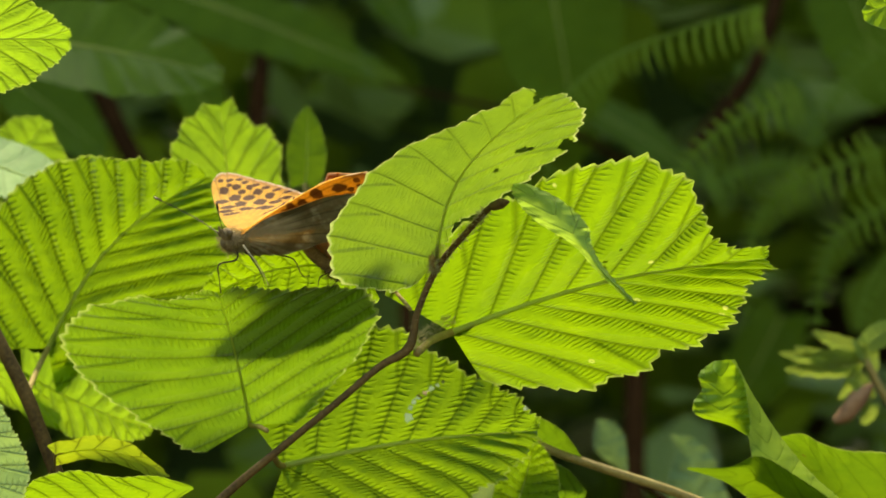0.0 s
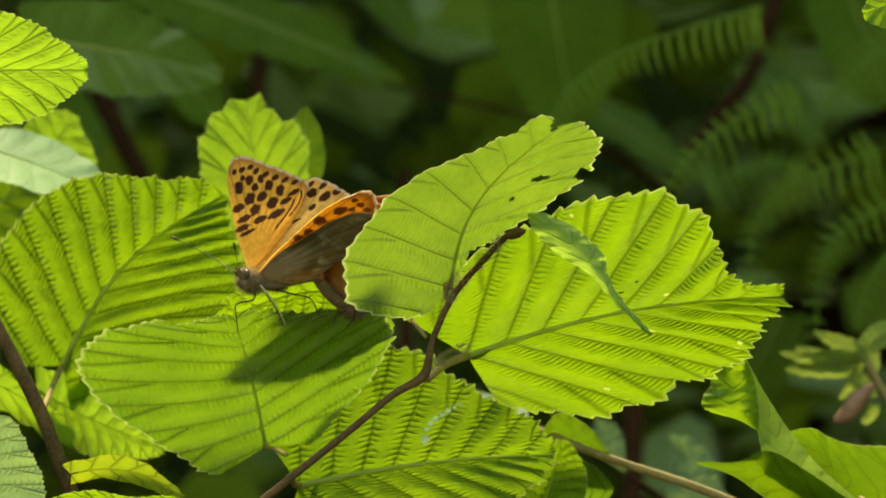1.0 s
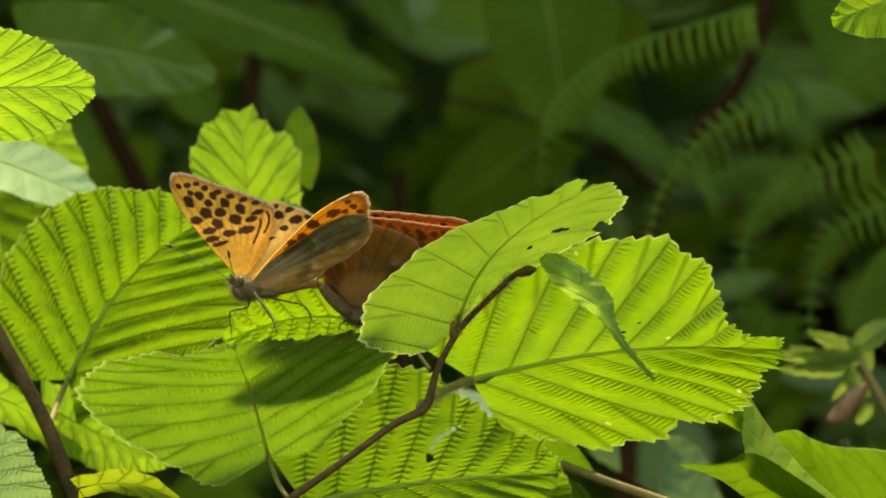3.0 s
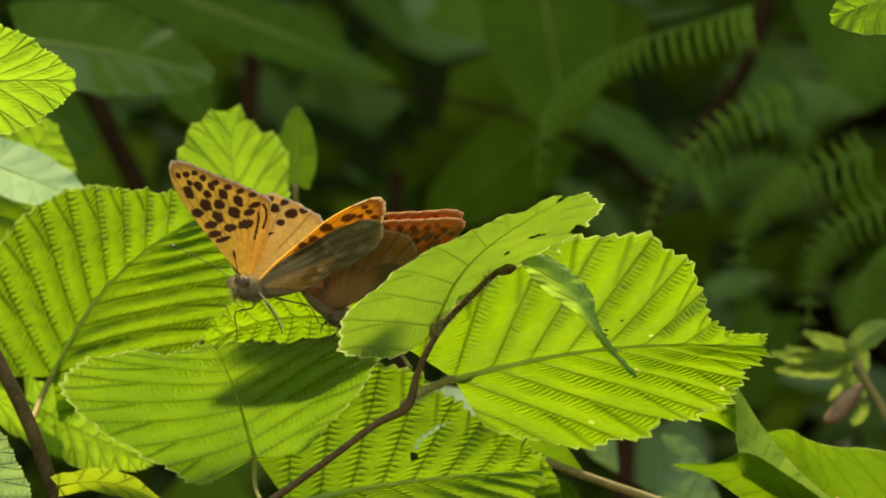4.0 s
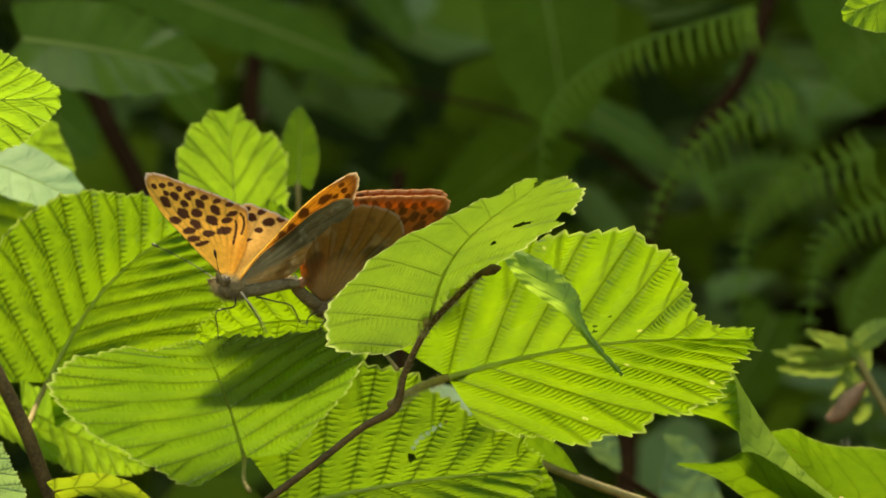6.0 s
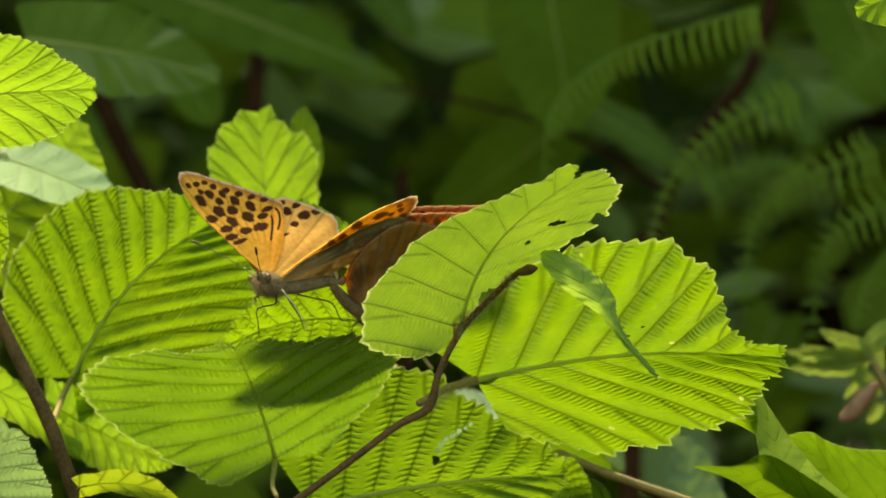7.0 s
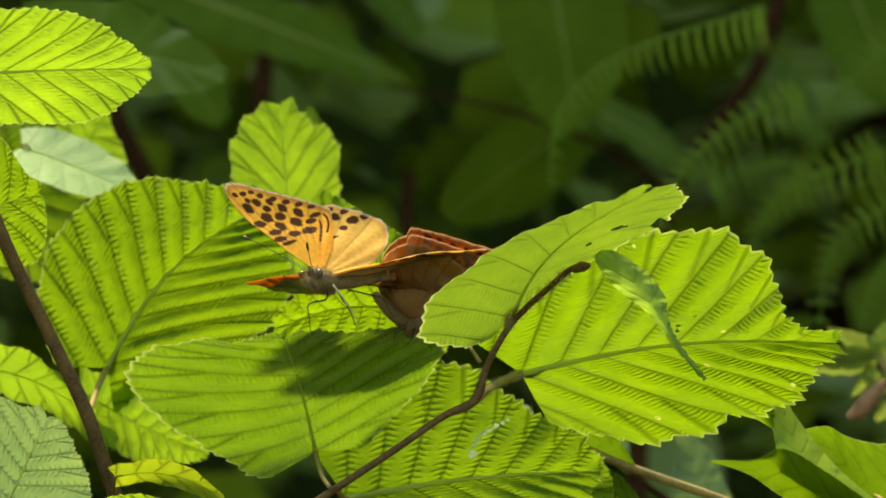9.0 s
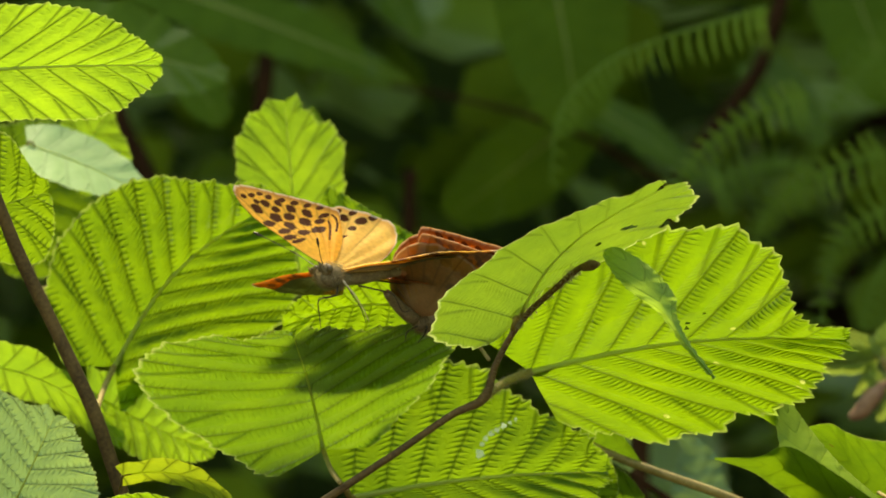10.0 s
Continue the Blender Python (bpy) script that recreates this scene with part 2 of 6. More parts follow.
def blade_points(t, r, s, length, half, sweep, foot, broad, arch, curl, twist, bow, left, right, teeth=1.0, pleat=1.0, veins=9, lobes=1.0, fan=((85, 40), (85, 40))):
    """Points of a hazel blade: t along the midrib, r out along the lateral vein, s the side."""
    i = 0 if s > 0 else 1
    a1, a2, a3 = left if s > 0 else right
    ang = np.radians(sweep[0] + (sweep[1] - sweep[0]) * t ** 0.8)
    if s > 0 and len(sweep) > 2:
        ang = ang + np.radians(sweep[2]) * (1 - np.minimum(t / 0.2, 1)) ** 2
    rise = foot + (1 - foot) * np.sin(np.pi / 2 * np.minimum(t / broad, 1))
    fall = np.cos(np.pi / 2 * np.clip((t - broad) / (1 - broad), 0, 1)) ** 0.75
    reach = half[i] * length * np.where(t < broad, rise, fall)
    reach = reach * (1 + a1 * np.sin(2 * np.pi * t) + a2 * np.sin(3 * np.pi * t) + a3 * np.sin(4.6 * np.pi * t))
    u = t * veins
    fx, fy = t * length + r * reach * np.cos(ang), np.abs(r * reach * np.sin(ang))
    low, high = np.full(np.shape(fx), -0.6), np.full(np.shape(fx), 1.1)
    for _ in range(22):
        foot_at = (low + high) / 2
        over = np.degrees(np.arctan2(fy + 1e-9, fx - foot_at * length)) > fan[i][0] + (fan[i][1] - fan[i][0]) * foot_at
        low, high = np.where(over, low, foot_at), np.where(over, foot_at, high)
    rib = foot_at * veins
    along = np.hypot(fx - foot_at * length, fy)
    tooth = length * teeth * (0.016 * lobes * saw(u + 0.3) + 0.020 * saw(4 * u) - 0.016) * np.clip((r - 0.9) / 0.1, 0, 1) * np.clip((1.02 - t) * 9, 0, 1)
    out = r * reach + tooth
    x = t * length + out * np.cos(ang)
    y = s * out * np.sin(ang)
    ridge = np.abs(np.sin(np.pi * rib)) ** 0.8 * (np.clip(r * 3, 0, 1) - 0.3 * r)
    z = length * pleat * 0.034 * ridge * np.clip(t * 6, 0, 1) * np.clip((1 - t) * 5, 0, 1)
    z = z + length * (0.010 * np.sin(u * 2.1 + 5 * s + 31 * length) + 0.006 * np.sin(u * 4.7 + 2 * s + 57 * length)) * r ** 2
    side, z2 = bent(np.abs(y), z, curl[i], length * 0.6)
    y = s * side + bow * length * np.sin(np.pi * t)
    a = np.radians(twist) * x / length
    y, z = y * np.cos(a) - z2 * np.sin(a), y * np.sin(a) + z2 * np.cos(a)
    x, z = bent(x, z, arch, length)
    return np.stack([x, y, z], -1), rib, along, fy


def leaf(parent, mat, at, length, half, sweep, foot, broad, arch, curl, twist, bow, left, right, stalk=None, label="", holes=(),
         name="leaf", veins=9, fine=14, pleat=0.8, teeth=1.0, rib=None, cols=26, lobes=1.0, fan=((85, 40), (85, 40))):
    """A hazel leaf under parent: toothed, pleated blade with a raised midrib; stalk: points of the petiole in the leaf's space."""
    shape = (length, half, sweep, foot, broad, arch, curl, twist, bow, left, right, teeth, pleat, veins, lobes, fan)
    ts = np.linspace(0, 1, veins * fine + 1)
    rs = np.append(np.linspace(0, 0.94, cols - 2), [0.97, 1.0])
    tt, rr = np.meshgrid(ts, rs, indexing="ij")
    verts, uvs, faces, rim, offs = [], [], [], [], []
    n, c = len(ts), len(rs)
    for s in (1, -1):
        p, rib_at, along, off = blade_points(tt, rr, s, *shape)
        first = len(verts)
        verts += [tuple(v) for v in p.reshape(-1, 3)]
        uvs += list(zip(rib_at.ravel(), along.ravel()))
        offs += list(off.ravel())
        rim += list(rr.ravel())
        for i in range(n - 1):
            for j in range(c - 1):
                if holes and any(math.dist(p[i, j][:2] + p[i + 1, j + 1][:2], [2 * c0 for c0 in h[:2]]) < 2 * h[3] * (1 + 0.5 * noise.noise(Vector(p[i, j]) * 900)) for h in holes):
                    continue
                q = [first + i * c + j, first + (i + 1) * c + j, first + (i + 1) * c + j + 1, first + i * c + j + 1]
                faces.append(q if s < 0 else q[::-1])
    ob = mesh_object(name, verts, faces, mat, parent, label)
    me = ob.data
    lay = me.uv_layers.new(name="leaf")
    idx = np.zeros(len(me.loops), dtype=np.int32)
    me.loops.foreach_get("vertex_index", idx)
    lay.data.foreach_set("uv", np.array(uvs, dtype=np.float32)[idx].ravel())
    att = me.attributes.new("rim", "FLOAT", "POINT")
    att.data.foreach_set("value", np.array(rim, dtype=np.float32))
    att = me.attributes.new("off", "FLOAT", "POINT")
    att.data.foreach_set("value", np.array(offs, dtype=np.float32))
    ob.matrix_basis = at
    mid, _, _, _ = blade_points(np.linspace(0.0, 0.97, 14), np.zeros(14), 1, *shape)
    verts, faces = [], []
    for k, q in enumerate(mid):
        w = length * 0.0105 * (1 - 0.85 * k / 13)
        for a in range(5):
            c = math.pi * a / 4
            verts.append((q[0], q[1] + w * math.cos(c), q[2] + w * 0.9 * math.sin(c) + 0.00005))
    for k in range(13):
        for a in range(4):
            b = k * 5 + a
            faces.append((b, b + 1, b + 6, b + 5))
    mesh_object("midrib", verts, faces, rib or RIB, ob)
    if stalk:
        inv = at.inverted()
        stem = [tuple(inv @ Vector(q)) for q in stalk]
        pts = stem + [tuple(mid[0]), tuple(mid[1])]
        tube("petiole", pts, [length * 0.012] * (len(stem) + 1) + [length * 0.007], GREEN_STEM, ob, "", 8, 4)
    return ob


def smooth_line(points, count):
    """Count points on a smooth line through the given ones."""
    p = [Vector(q) for q in points]
    res = []
    for i in range(count):
        k = i / (count - 1) * (len(p) - 1)
        j = min(int(k), len(p) - 2)
        g1 = k - j
        a, b, c, d = p[max(j - 1, 0)], p[j], p[j + 1], p[min(j + 2, len(p) - 1)]
        res.append(0.5 * ((2 * b) + (c - a) * g1 + (2 * a - 5 * b + 4 * c - d) * g1 * g1 + (3 * b - a - 3 * c + d) * g1 ** 3))
    return res


def folded_blade(parent, mat, left, right, bulge, label="", veins=7, teeth=0.0007, rows=72, cols=16, name="leaf", ripple=0.0006):
    """A curled or half-folded leaf blade between two margins, bulging towards the open side."""
    a, b = smooth_line(left, rows), smooth_line(right, rows)
    verts, faces, uvs, rim, off = [], [], [], [], []
    for i in range(rows):
        across = b[i] - a[i]
        w = across.length
        side = across.normalized() if w > 1e-6 else Vector((1, 0, 0))
        for j in range(cols):
            c = j / (cols - 1)
            e = abs(2 * c - 1)
            q = a[i].lerp(b[i], c) + Vector((0, -1, 0)) * (bulge * math.sin(math.pi * c) + ripple * math.sin(i * 0.55 + 5 * c) * e + 0.5 * ripple * math.sin(i * 1.3) * e * e)
            edge = max(0.0, e - 0.85) / 0.15 * (1 if c > 0.5 else -1)
            q += side * edge * teeth * (float(saw(i * 0.29)) + 0.5 * noise.noise(Vector((i * 0.4, c * 3, 2.0))))
            verts.append(q)
            uvs.append((veins * i / rows + e * 1.1, e * w * 0.5))
            rim.append(e)
            off.append(e * w * 0.5)
    for i in range(rows - 1):
        for j in range(cols - 1):
            k = i * cols + j
            faces.append((k, k + 1, k + cols + 1, k + cols))
    ob = mesh_object(name, verts, faces, mat, parent, label)
    me = ob.data
    lay = me.uv_layers.new(name="leaf")
    idx = np.zeros(len(me.loops), dtype=np.int32)
    me.loops.foreach_get("vertex_index", idx)
    lay.data.foreach_set("uv", np.array(uvs, dtype=np.float32)[idx].ravel())
    for key, vals in (("rim", rim), ("off", off)):
        att = me.attributes.new(key, "FLOAT", "POINT")
        att.data.foreach_set("value", np.array(vals, dtype=np.float32))
    return ob


SHAPE = dict(half=(0.42, 0.42), sweep=(112, 22), foot=0.7, broad=0.33, arch=-0.25, curl=(0.15, 0.15), twist=0, bow=0.0, left=(0, 0, 0), right=(0, 0, 0))


def aim(base, tip, lean=0.0):
    """A leaf's pose from base and tip; lean turns it about its midrib, 0 facing the open side of the hedge."""
    b, u = Vector(base), (Vector(tip) - Vector(base)).normalized()
    n = Vector((0, -1, 0))
    n = (n - u * n.dot(u)).normalized()
    v = n.cross(u)
    m = Matrix((u, v, n)).transposed().to_4x4()
    m.translation = b
    return m @ pose(0, 0, 0, lean), (Vector(tip) - Vector(base)).length


def shaped(**other):
    d = dict(SHAPE)
    d.update(other)
    return d


# ---- ground ----
g = 40.0
ground = mesh_object("ground", [(-g, -g, 0), (g, -g, 0), (g, g, 0), (-g, g, 0)], [(0, 1, 2, 3)], SOIL)
tagged(ground, "brown woodland soil with leaf litter", "ground", kind="structure")

# a wooded bank closes the view behind the hedge
bank_v, bank_f = [], []
for i in range(25):
    a = math.pi * (0.5 + (i - 12) / 12 * 0.75)
    for j in range(9):
        k = 3.9 + 0.5 * noise.noise(Vector((i * 0.7, j * 0.9, 3.1))) + j * 0.12
        bank_v.append((k * math.cos(a), -0.6 + k * math.sin(a), j * 0.45))
for i in range(24):
    for j in range(8):
        q = i * 9 + j
        bank_f.append((q, q + 9, q + 10, q + 1))
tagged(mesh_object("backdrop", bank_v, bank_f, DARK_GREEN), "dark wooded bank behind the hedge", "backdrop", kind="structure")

# ---- main hazel branch ----
branch = thing("hazel_branch", (-0.0347, 0.0000, 1.4279), "sunlit hazel branch with broad toothed green leaves", "branch", "hazel branches")
tube("stem", [(-0.0316, 0.0060, -0.0249), (-0.0137, 0.0040, -0.0112), (0.0008, 0.0020, -0.0013), (0.0204, 0.0000, 0.0117), (0.0348, 0.0000, 0.0216), (0.0445, 0.0000, 0.0267), (0.0483, 0.0000, 0.0374), (0.0557, -0.0020, 0.0500), (0.0654, -0.0160, 0.0596), (0.0725, -0.0300, 0.0659), (0.0757, -0.0360, 0.0667)],
     [0.0016, 0.0014, 0.0012, 0.0011, 0.0011, 0.0015, 0.0010, 0.0010, 0.0009, 0.0009, 0.0011], BARK, branch, "slender brown bark twig", 10)
tube("bud", [(0.0738, -0.0320, 0.0661), (0.0761, -0.0360, 0.0669), (0.0783, -0.0400, 0.0672)], [0.0012, 0.0017, 0.0004], BARK, branch, "brown winter bud scale")
leaf_top = leaf(branch, HAZEL_SMOOTH, at=pose(0.0555, -0.004, 0.05146, 176.7, -44.82, -40.9), length=0.0671, half=(0.579, 0.323), sweep=(161, 31), foot=0.232, broad=0.622, arch=0.353, curl=(0.17, 0.263), twist=6.29, bow=0.122,
         left=(0.469, 0.0842, 0.115), right=(-0.464, -0.171, -0.0175), fine=26, cols=48, veins=7, pleat=0.4, fan=((80, 36), (60, 30)), holes=[(0.0454, -0.0090, 0.006, 0.0014), (0.0449, -0.0070, 0.006, 0.0014), (0.0440, -0.0052, 0.006, 0.0009), (0.0354, -0.0026, 0.0035, 0.0009), (0.0493, -0.0198, 0.0074, 0.0022), (0.0705, 0.0036, 0.014, 0.0026), (0.0676, 0.0028, 0.013, 0.0020), (0.0650, 0.0016, 0.012, 0.0012)], lobes=1.6, stalk=[(0.0540, -0.0020, 0.0488), (0.0547, -0.0080, 0.0519)], label="curled leaf tilted over the twig tip")
leaf_wide = leaf(branch, HAZEL_BITTEN, at=pose(0.059, 0.046, 0.03367, 130.3, -10.04, -16.95), length=0.1028, half=(0.433, 0.383), sweep=(86, 13, 36), foot=0.588, broad=0.298, arch=0.236, curl=(-0.188, -0.151), twist=-0.298, bow=0.03,
         left=(0.237, -0.204, 0.007), right=(0.073, -0.025, 0.045), fine=26, cols=48, lobes=1.5, veins=8, fan=((55, 24), (40, 3)), holes=[(0.0552, 0.0118, 0.0034, 0.0009), (0.0538, 0.0095, 0.0032, 0.0008), (0.0610, 0.0145, 0.0040, 0.0005)], stalk=[(0.0451, 0.0020, 0.0270), (0.0512, 0.0240, 0.0310)], label="large pleated leaf with insect holes")
leaf_front = leaf(branch, HAZEL_FRONT, at=pose(-0.00515, 0.0860, 0.00847, -155.2, -46.32, -106.1), length=0.06134, half=(0.786, 0.69), sweep=(108, 21), foot=0.357, broad=0.35, arch=0.383, curl=(-0.138, -0.089), twist=-9.81, bow=-0.016,
         left=(0.069, -0.198, -0.027), right=(0.152, -0.096, -0.022), veins=8, fine=26, cols=48, pleat=0.85, teeth=1.25, fan=((98, 56), (72, 38)), stalk=[(0.0007, -0.0020, 0.0006), (-0.0020, 0.0200, 0.0035)], label="broad leaf seen from beneath")
leaf_low = leaf(branch, HAZEL, at=pose(0.00419, 0.0970, -0.00665, 92.02, -6.47, -14.09), length=0.0828, half=(0.386, 0.30), sweep=(118, 19), foot=0.66, broad=0.314, arch=-0.003, curl=(-0.002, 0.001), twist=0.033, bow=0.025,
         left=(0.159, -0.037, -0.084), right=(-0.082, -0.036, -0.014), fine=26, cols=48, lobes=1.6, veins=8, fan=((80, 30), (40, 12)), pleat=0.5, holes=[(0.0427, 0.0096, -0.0000, 0.0013), (0.0439, 0.0126, -0.0000, 0.0009), (0.0454, 0.0144, -0.0000, 0.0008), (0.0470, 0.0156, -0.0000, 0.0009), (0.0491, 0.0165, -0.0000, 0.0008), (0.0514, 0.0176, -0.0000, 0.0008), (0.0534, 0.0183, -0.0001, 0.0007), (0.0555, 0.0191, -0.0001, 0.0006)], stalk=[(0.0033, 0.0080, -0.0008), (0.0037, 0.0450, -0.0042)], label="leaf with a torn slit")
leaf(branch, HAZEL, at=pose(0.03281, 0.0620, 0.05135, -120.9, -0.35, 157.8), length=0.0525, half=(0.38, 0.34), sweep=(98, 29), foot=0.601, broad=0.296, arch=0.328, curl=(-0.022, -0.114), twist=9.42, bow=-0.078,
         left=(-0.045, -0.049, -0.035), right=(0.258, 0.046, -0.003), stalk=[(0.0460, 0.0100, 0.0381), (0.0394, 0.0430, 0.0465)], label="leaf on which butterflies sit")
folded_blade(branch, HAZEL_ROLLED, [(0.0800, -0.0100, 0.0723), (0.0813, -0.0118, 0.0673), (0.0870, -0.0136, 0.0602), (0.0967, -0.0154, 0.0525), (0.1036, -0.0172, 0.0434), (0.1128, -0.0190, 0.0329)],
             [(0.0844, -0.0100, 0.0723), (0.0940, -0.0118, 0.0663), (0.1010, -0.0136, 0.0581), (0.1017, -0.0154, 0.0522), (0.1051, -0.0172, 0.0442), (0.1133, -0.0190, 0.0333)], 0.002, "young leaf half rolled along its midrib", 6, 0.0006, name="young_leaf")


def fuzz(parent, points, radius, count, length, seed, mat):
    """Fine pale hairs standing off a stem."""
    rnd, hv, hf = random.Random(seed), [], []
    data = tube_data(points, [radius] * len(points), 3, 8)[0]
    line = [sum((data[i * 3 + k] for k in range(3)), Vector()) / 3 for i in range(len(data) // 3)]
    for _ in range(count):
        k = rnd.uniform(0, len(line) - 1.01)
        q = line[int(k)].lerp(line[int(k) + 1], k % 1)
        d = (line[int(k) + 1] - line[int(k)]).normalized()
        o = Vector((rnd.gauss(0, 1), rnd.gauss(0, 1), rnd.gauss(0, 1)))
        o = (o - d * o.dot(d)).normalized()
        tip = q + o * (radius + length * rnd.uniform(0.4, 1.0)) + d * rnd.uniform(-0.3, 0.5) * length
        e = d.cross(o) * 0.0001
        m0 = len(hv)
        hv += [q + o * radius * 0.8 + e, q + o * radius * 0.8 - e, tip]
        hf.append((m0, m0 + 1, m0 + 2))
    return tagged(mesh_object("hair", hv, hf, mat, parent), "fine pale hairs", kind="stuff")


fuzz(branch, [(0.0445, 0.0000, 0.0267), (0.0483, 0.0000, 0.0374), (0.0557, -0.0020, 0.0500), (0.0654, -0.0160, 0.0596), (0.0717, -0.0290, 0.0655)], 0.0012, 700, 0.0016, 8, PALE_HAIR)
fuzz(branch, [(0.0008, 0.0020, -0.0013), (0.0204, 0.0000, 0.0117), (0.0348, 0.0000, 0.0216), (0.0445, 0.0000, 0.0267)], 0.0015, 350, 0.0007, 9, PALE_HAIR)
fuzz(branch, [(0.0451, 0.0020, 0.0270), (0.0512, 0.0240, 0.0310), (0.0592, 0.0460, 0.0336)], 0.0013, 400, 0.0014, 10, PALE_HAIR)
fuzz(branch, [(0.0540, -0.0020, 0.0488), (0.0547, -0.0080, 0.0519), (0.0569, -0.0060, 0.0561)], 0.0012, 350, 0.0018, 11, PALE_HAIR)

# ---- the shrub that carries the branches, below and beside the view ----
shrub = thing("hazel_shrub", (-0.05, 0.35, 0), "multi-stemmed hazel shrub with brown bark stems", "shrub")
for at, mid, end, low in (((-0.12, -0.02, 0), (-0.16, -0.14, 0.7), (-0.0690, 0.0080, 1.3995), 0.009), ((-0.2, 0.0, 0), (-0.22, -0.1, 0.6), (-0.0953, 0.0460, 1.4028), 0.010), ((0.12, 0.02, 0), (0.2, -0.1, 0.8), (0.1237, 0.1210, 1.4037), 0.008),
                          ((0.22, -0.06, 0), (0.26, -0.2, 0.7), (0.1635, 0.0120, 1.3899), 0.009), ((-0.3, -0.05, 0), (-0.3, -0.2, 0.8), (-0.2071, -0.0090, 1.5658), 0.011), ((0.32, -0.02, 0), (0.36, -0.2, 0.8), (0.1945, -0.0030, 1.6097), 0.011)):
    e = Vector(end) - Vector((-0.05, 0.35, 0))
    a, b = Vector(at), Vector(mid)
    tube("stem", [a, b, b.lerp(e, 0.5) + Vector((0.01 * (1 if e.x > 0 else -1), 0.02, 0.02)), e], [low, low * 0.8, low * 0.5, 0.0021], BARK, shrub, "", 10)

# ---- hazel shoot beside it ----
shoot = thing("hazel_branch", (-0.1085, 0.0400, 1.4490), "dark hazel shoot with pleated green leaves", "branch", "hazel branches")
tube("stem", [(-0.0371, -0.0100, 0.0839), (-0.0286, -0.0080, 0.0615), (-0.0222, -0.0060, 0.0460), (-0.0133, -0.0040, 0.0278), (-0.0013, -0.0020, 0.0023), (0.0035, 0.0000, -0.0113), (0.0086, 0.0020, -0.0270), (0.0123, 0.0040, -0.0427)],
     [0.0018, 0.0020, 0.0022, 0.0021, 0.0023, 0.0023, 0.0024, 0.0025], BARK, shoot, "straight dark brown shoot", 10)
leaf(shoot, HAZEL_DEEP, at=pose(-0.00041, 0.12, 0.01231, 110.8, -46.05, -11.85), length=0.0799, half=(0.425, 0.408), sweep=(130, 21), foot=0.48, broad=0.335, arch=0.314, curl=(0.003, -0.028), twist=-0.248, bow=0.088,
         left=(0.148, -0.023, 0.022), right=(-0.112, -0.247, -0.017), stalk=[(0.0000, 0.0000, 0.0005), (-0.0017, 0.0800, 0.0061)], label="large pleated leaf facing the light", pleat=1.1, teeth=0.6, veins=9, fan=((64, 28), (40, 22)))
leaf(shoot, HAZEL_YELLOWED, at=pose(0.00947, -0.025, -0.01815, 162.3, -13.33, 3.03), length=0.0355, half=(0.473, 0.468), sweep=(98, 22), foot=0.71, broad=0.328, arch=0.953, curl=(0.023, -0.165), twist=-2.8, bow=0.037,
         left=(0.029, 0.032, 0.005), right=(-0.02, -0.069, -0.002), veins=6, pleat=0.45, stalk=[(0.0075, -0.0040, -0.0233), (0.0086, -0.0160, -0.0208)], label="small curled leaf with yellowed edge", lobes=1.5)
leaf(shoot, HAZEL, at=pose(-0.04685, 0.03, 0.05505, 101.7, -23.25, -13.83), length=0.0364, half=(0.598, 0.537), sweep=(96, 28), foot=0.527, broad=0.343, arch=0.336, curl=(-0.11, -0.044), twist=-0.976, bow=0.049,
         left=(0.161, -0.144, 0.008), right=(0.082, -0.173, -0.065), veins=6, teeth=0.6, pleat=0.45, stalk=[(-0.0295, -0.0080, 0.0619), (-0.0367, -0.0160, 0.0580)])
leaf(shoot, HAZEL_YOUNG, at=pose(-0.05051, 0.128, 0.01275, 149.4, 4.97, 8.51), length=0.0597, half=(0.364, 0.36), sweep=(99, 23), foot=0.708, broad=0.339, arch=0.838, curl=(0.213, -0.115), twist=6.7, bow=0.058,
         left=(-0.048, 0.114, -0.041), right=(-0.193, -0.077, -0.006), pleat=0.45)
leaf(shoot, BLUISH, at=pose(-0.02551, -0.075, -0.03555, 113.9, -63.76, -19.15), length=0.0424, half=(0.571, 0.498), sweep=(94, 30), foot=0.455, broad=0.339, arch=0.195, curl=(-0.055, 0.02), twist=-5.72, bow=-0.008,
         left=(-0.129, -0.271, 0.041), right=(0.143, -0.013, -0.004), pleat=0.45, label="pale bluish green leaf")
leaf(shoot, HAZEL_YOUNG, at=pose(-0.01017, 0.138, 0.00452, 122.3, 24.54, -25.29), length=0.0503, half=(0.379, 0.29), sweep=(95, 22), foot=0.6, broad=0.339, arch=-0.105, curl=(0.121, -0.05), twist=-5.88, bow=-0.029,
         left=(-0.089, -0.061, -0.028), right=(0.093, -0.018, -0.063), stalk=[(-0.0001, 0.0020, -0.0000), (-0.0071, 0.1000, 0.0011)])

folded_blade(shoot, HAZEL, [(0.0006, -0.0660, -0.0290), (0.0060, -0.0660, -0.0240), (0.0178, -0.0660, -0.0220), (0.0295, -0.0660, -0.0243), (0.0413, -0.0660, -0.0243), (0.0522, -0.0660, -0.0277)],
             [(-0.0003, -0.0460, -0.0304), (0.0082, -0.0460, -0.0365), (0.0200, -0.0460, -0.0399), (0.0302, -0.0460, -0.0382), (0.0421, -0.0460, -0.0340), (0.0518, -0.0460, -0.0291)], 0.002, "crinkled leaf low on the shoot", 8, 0.0008)

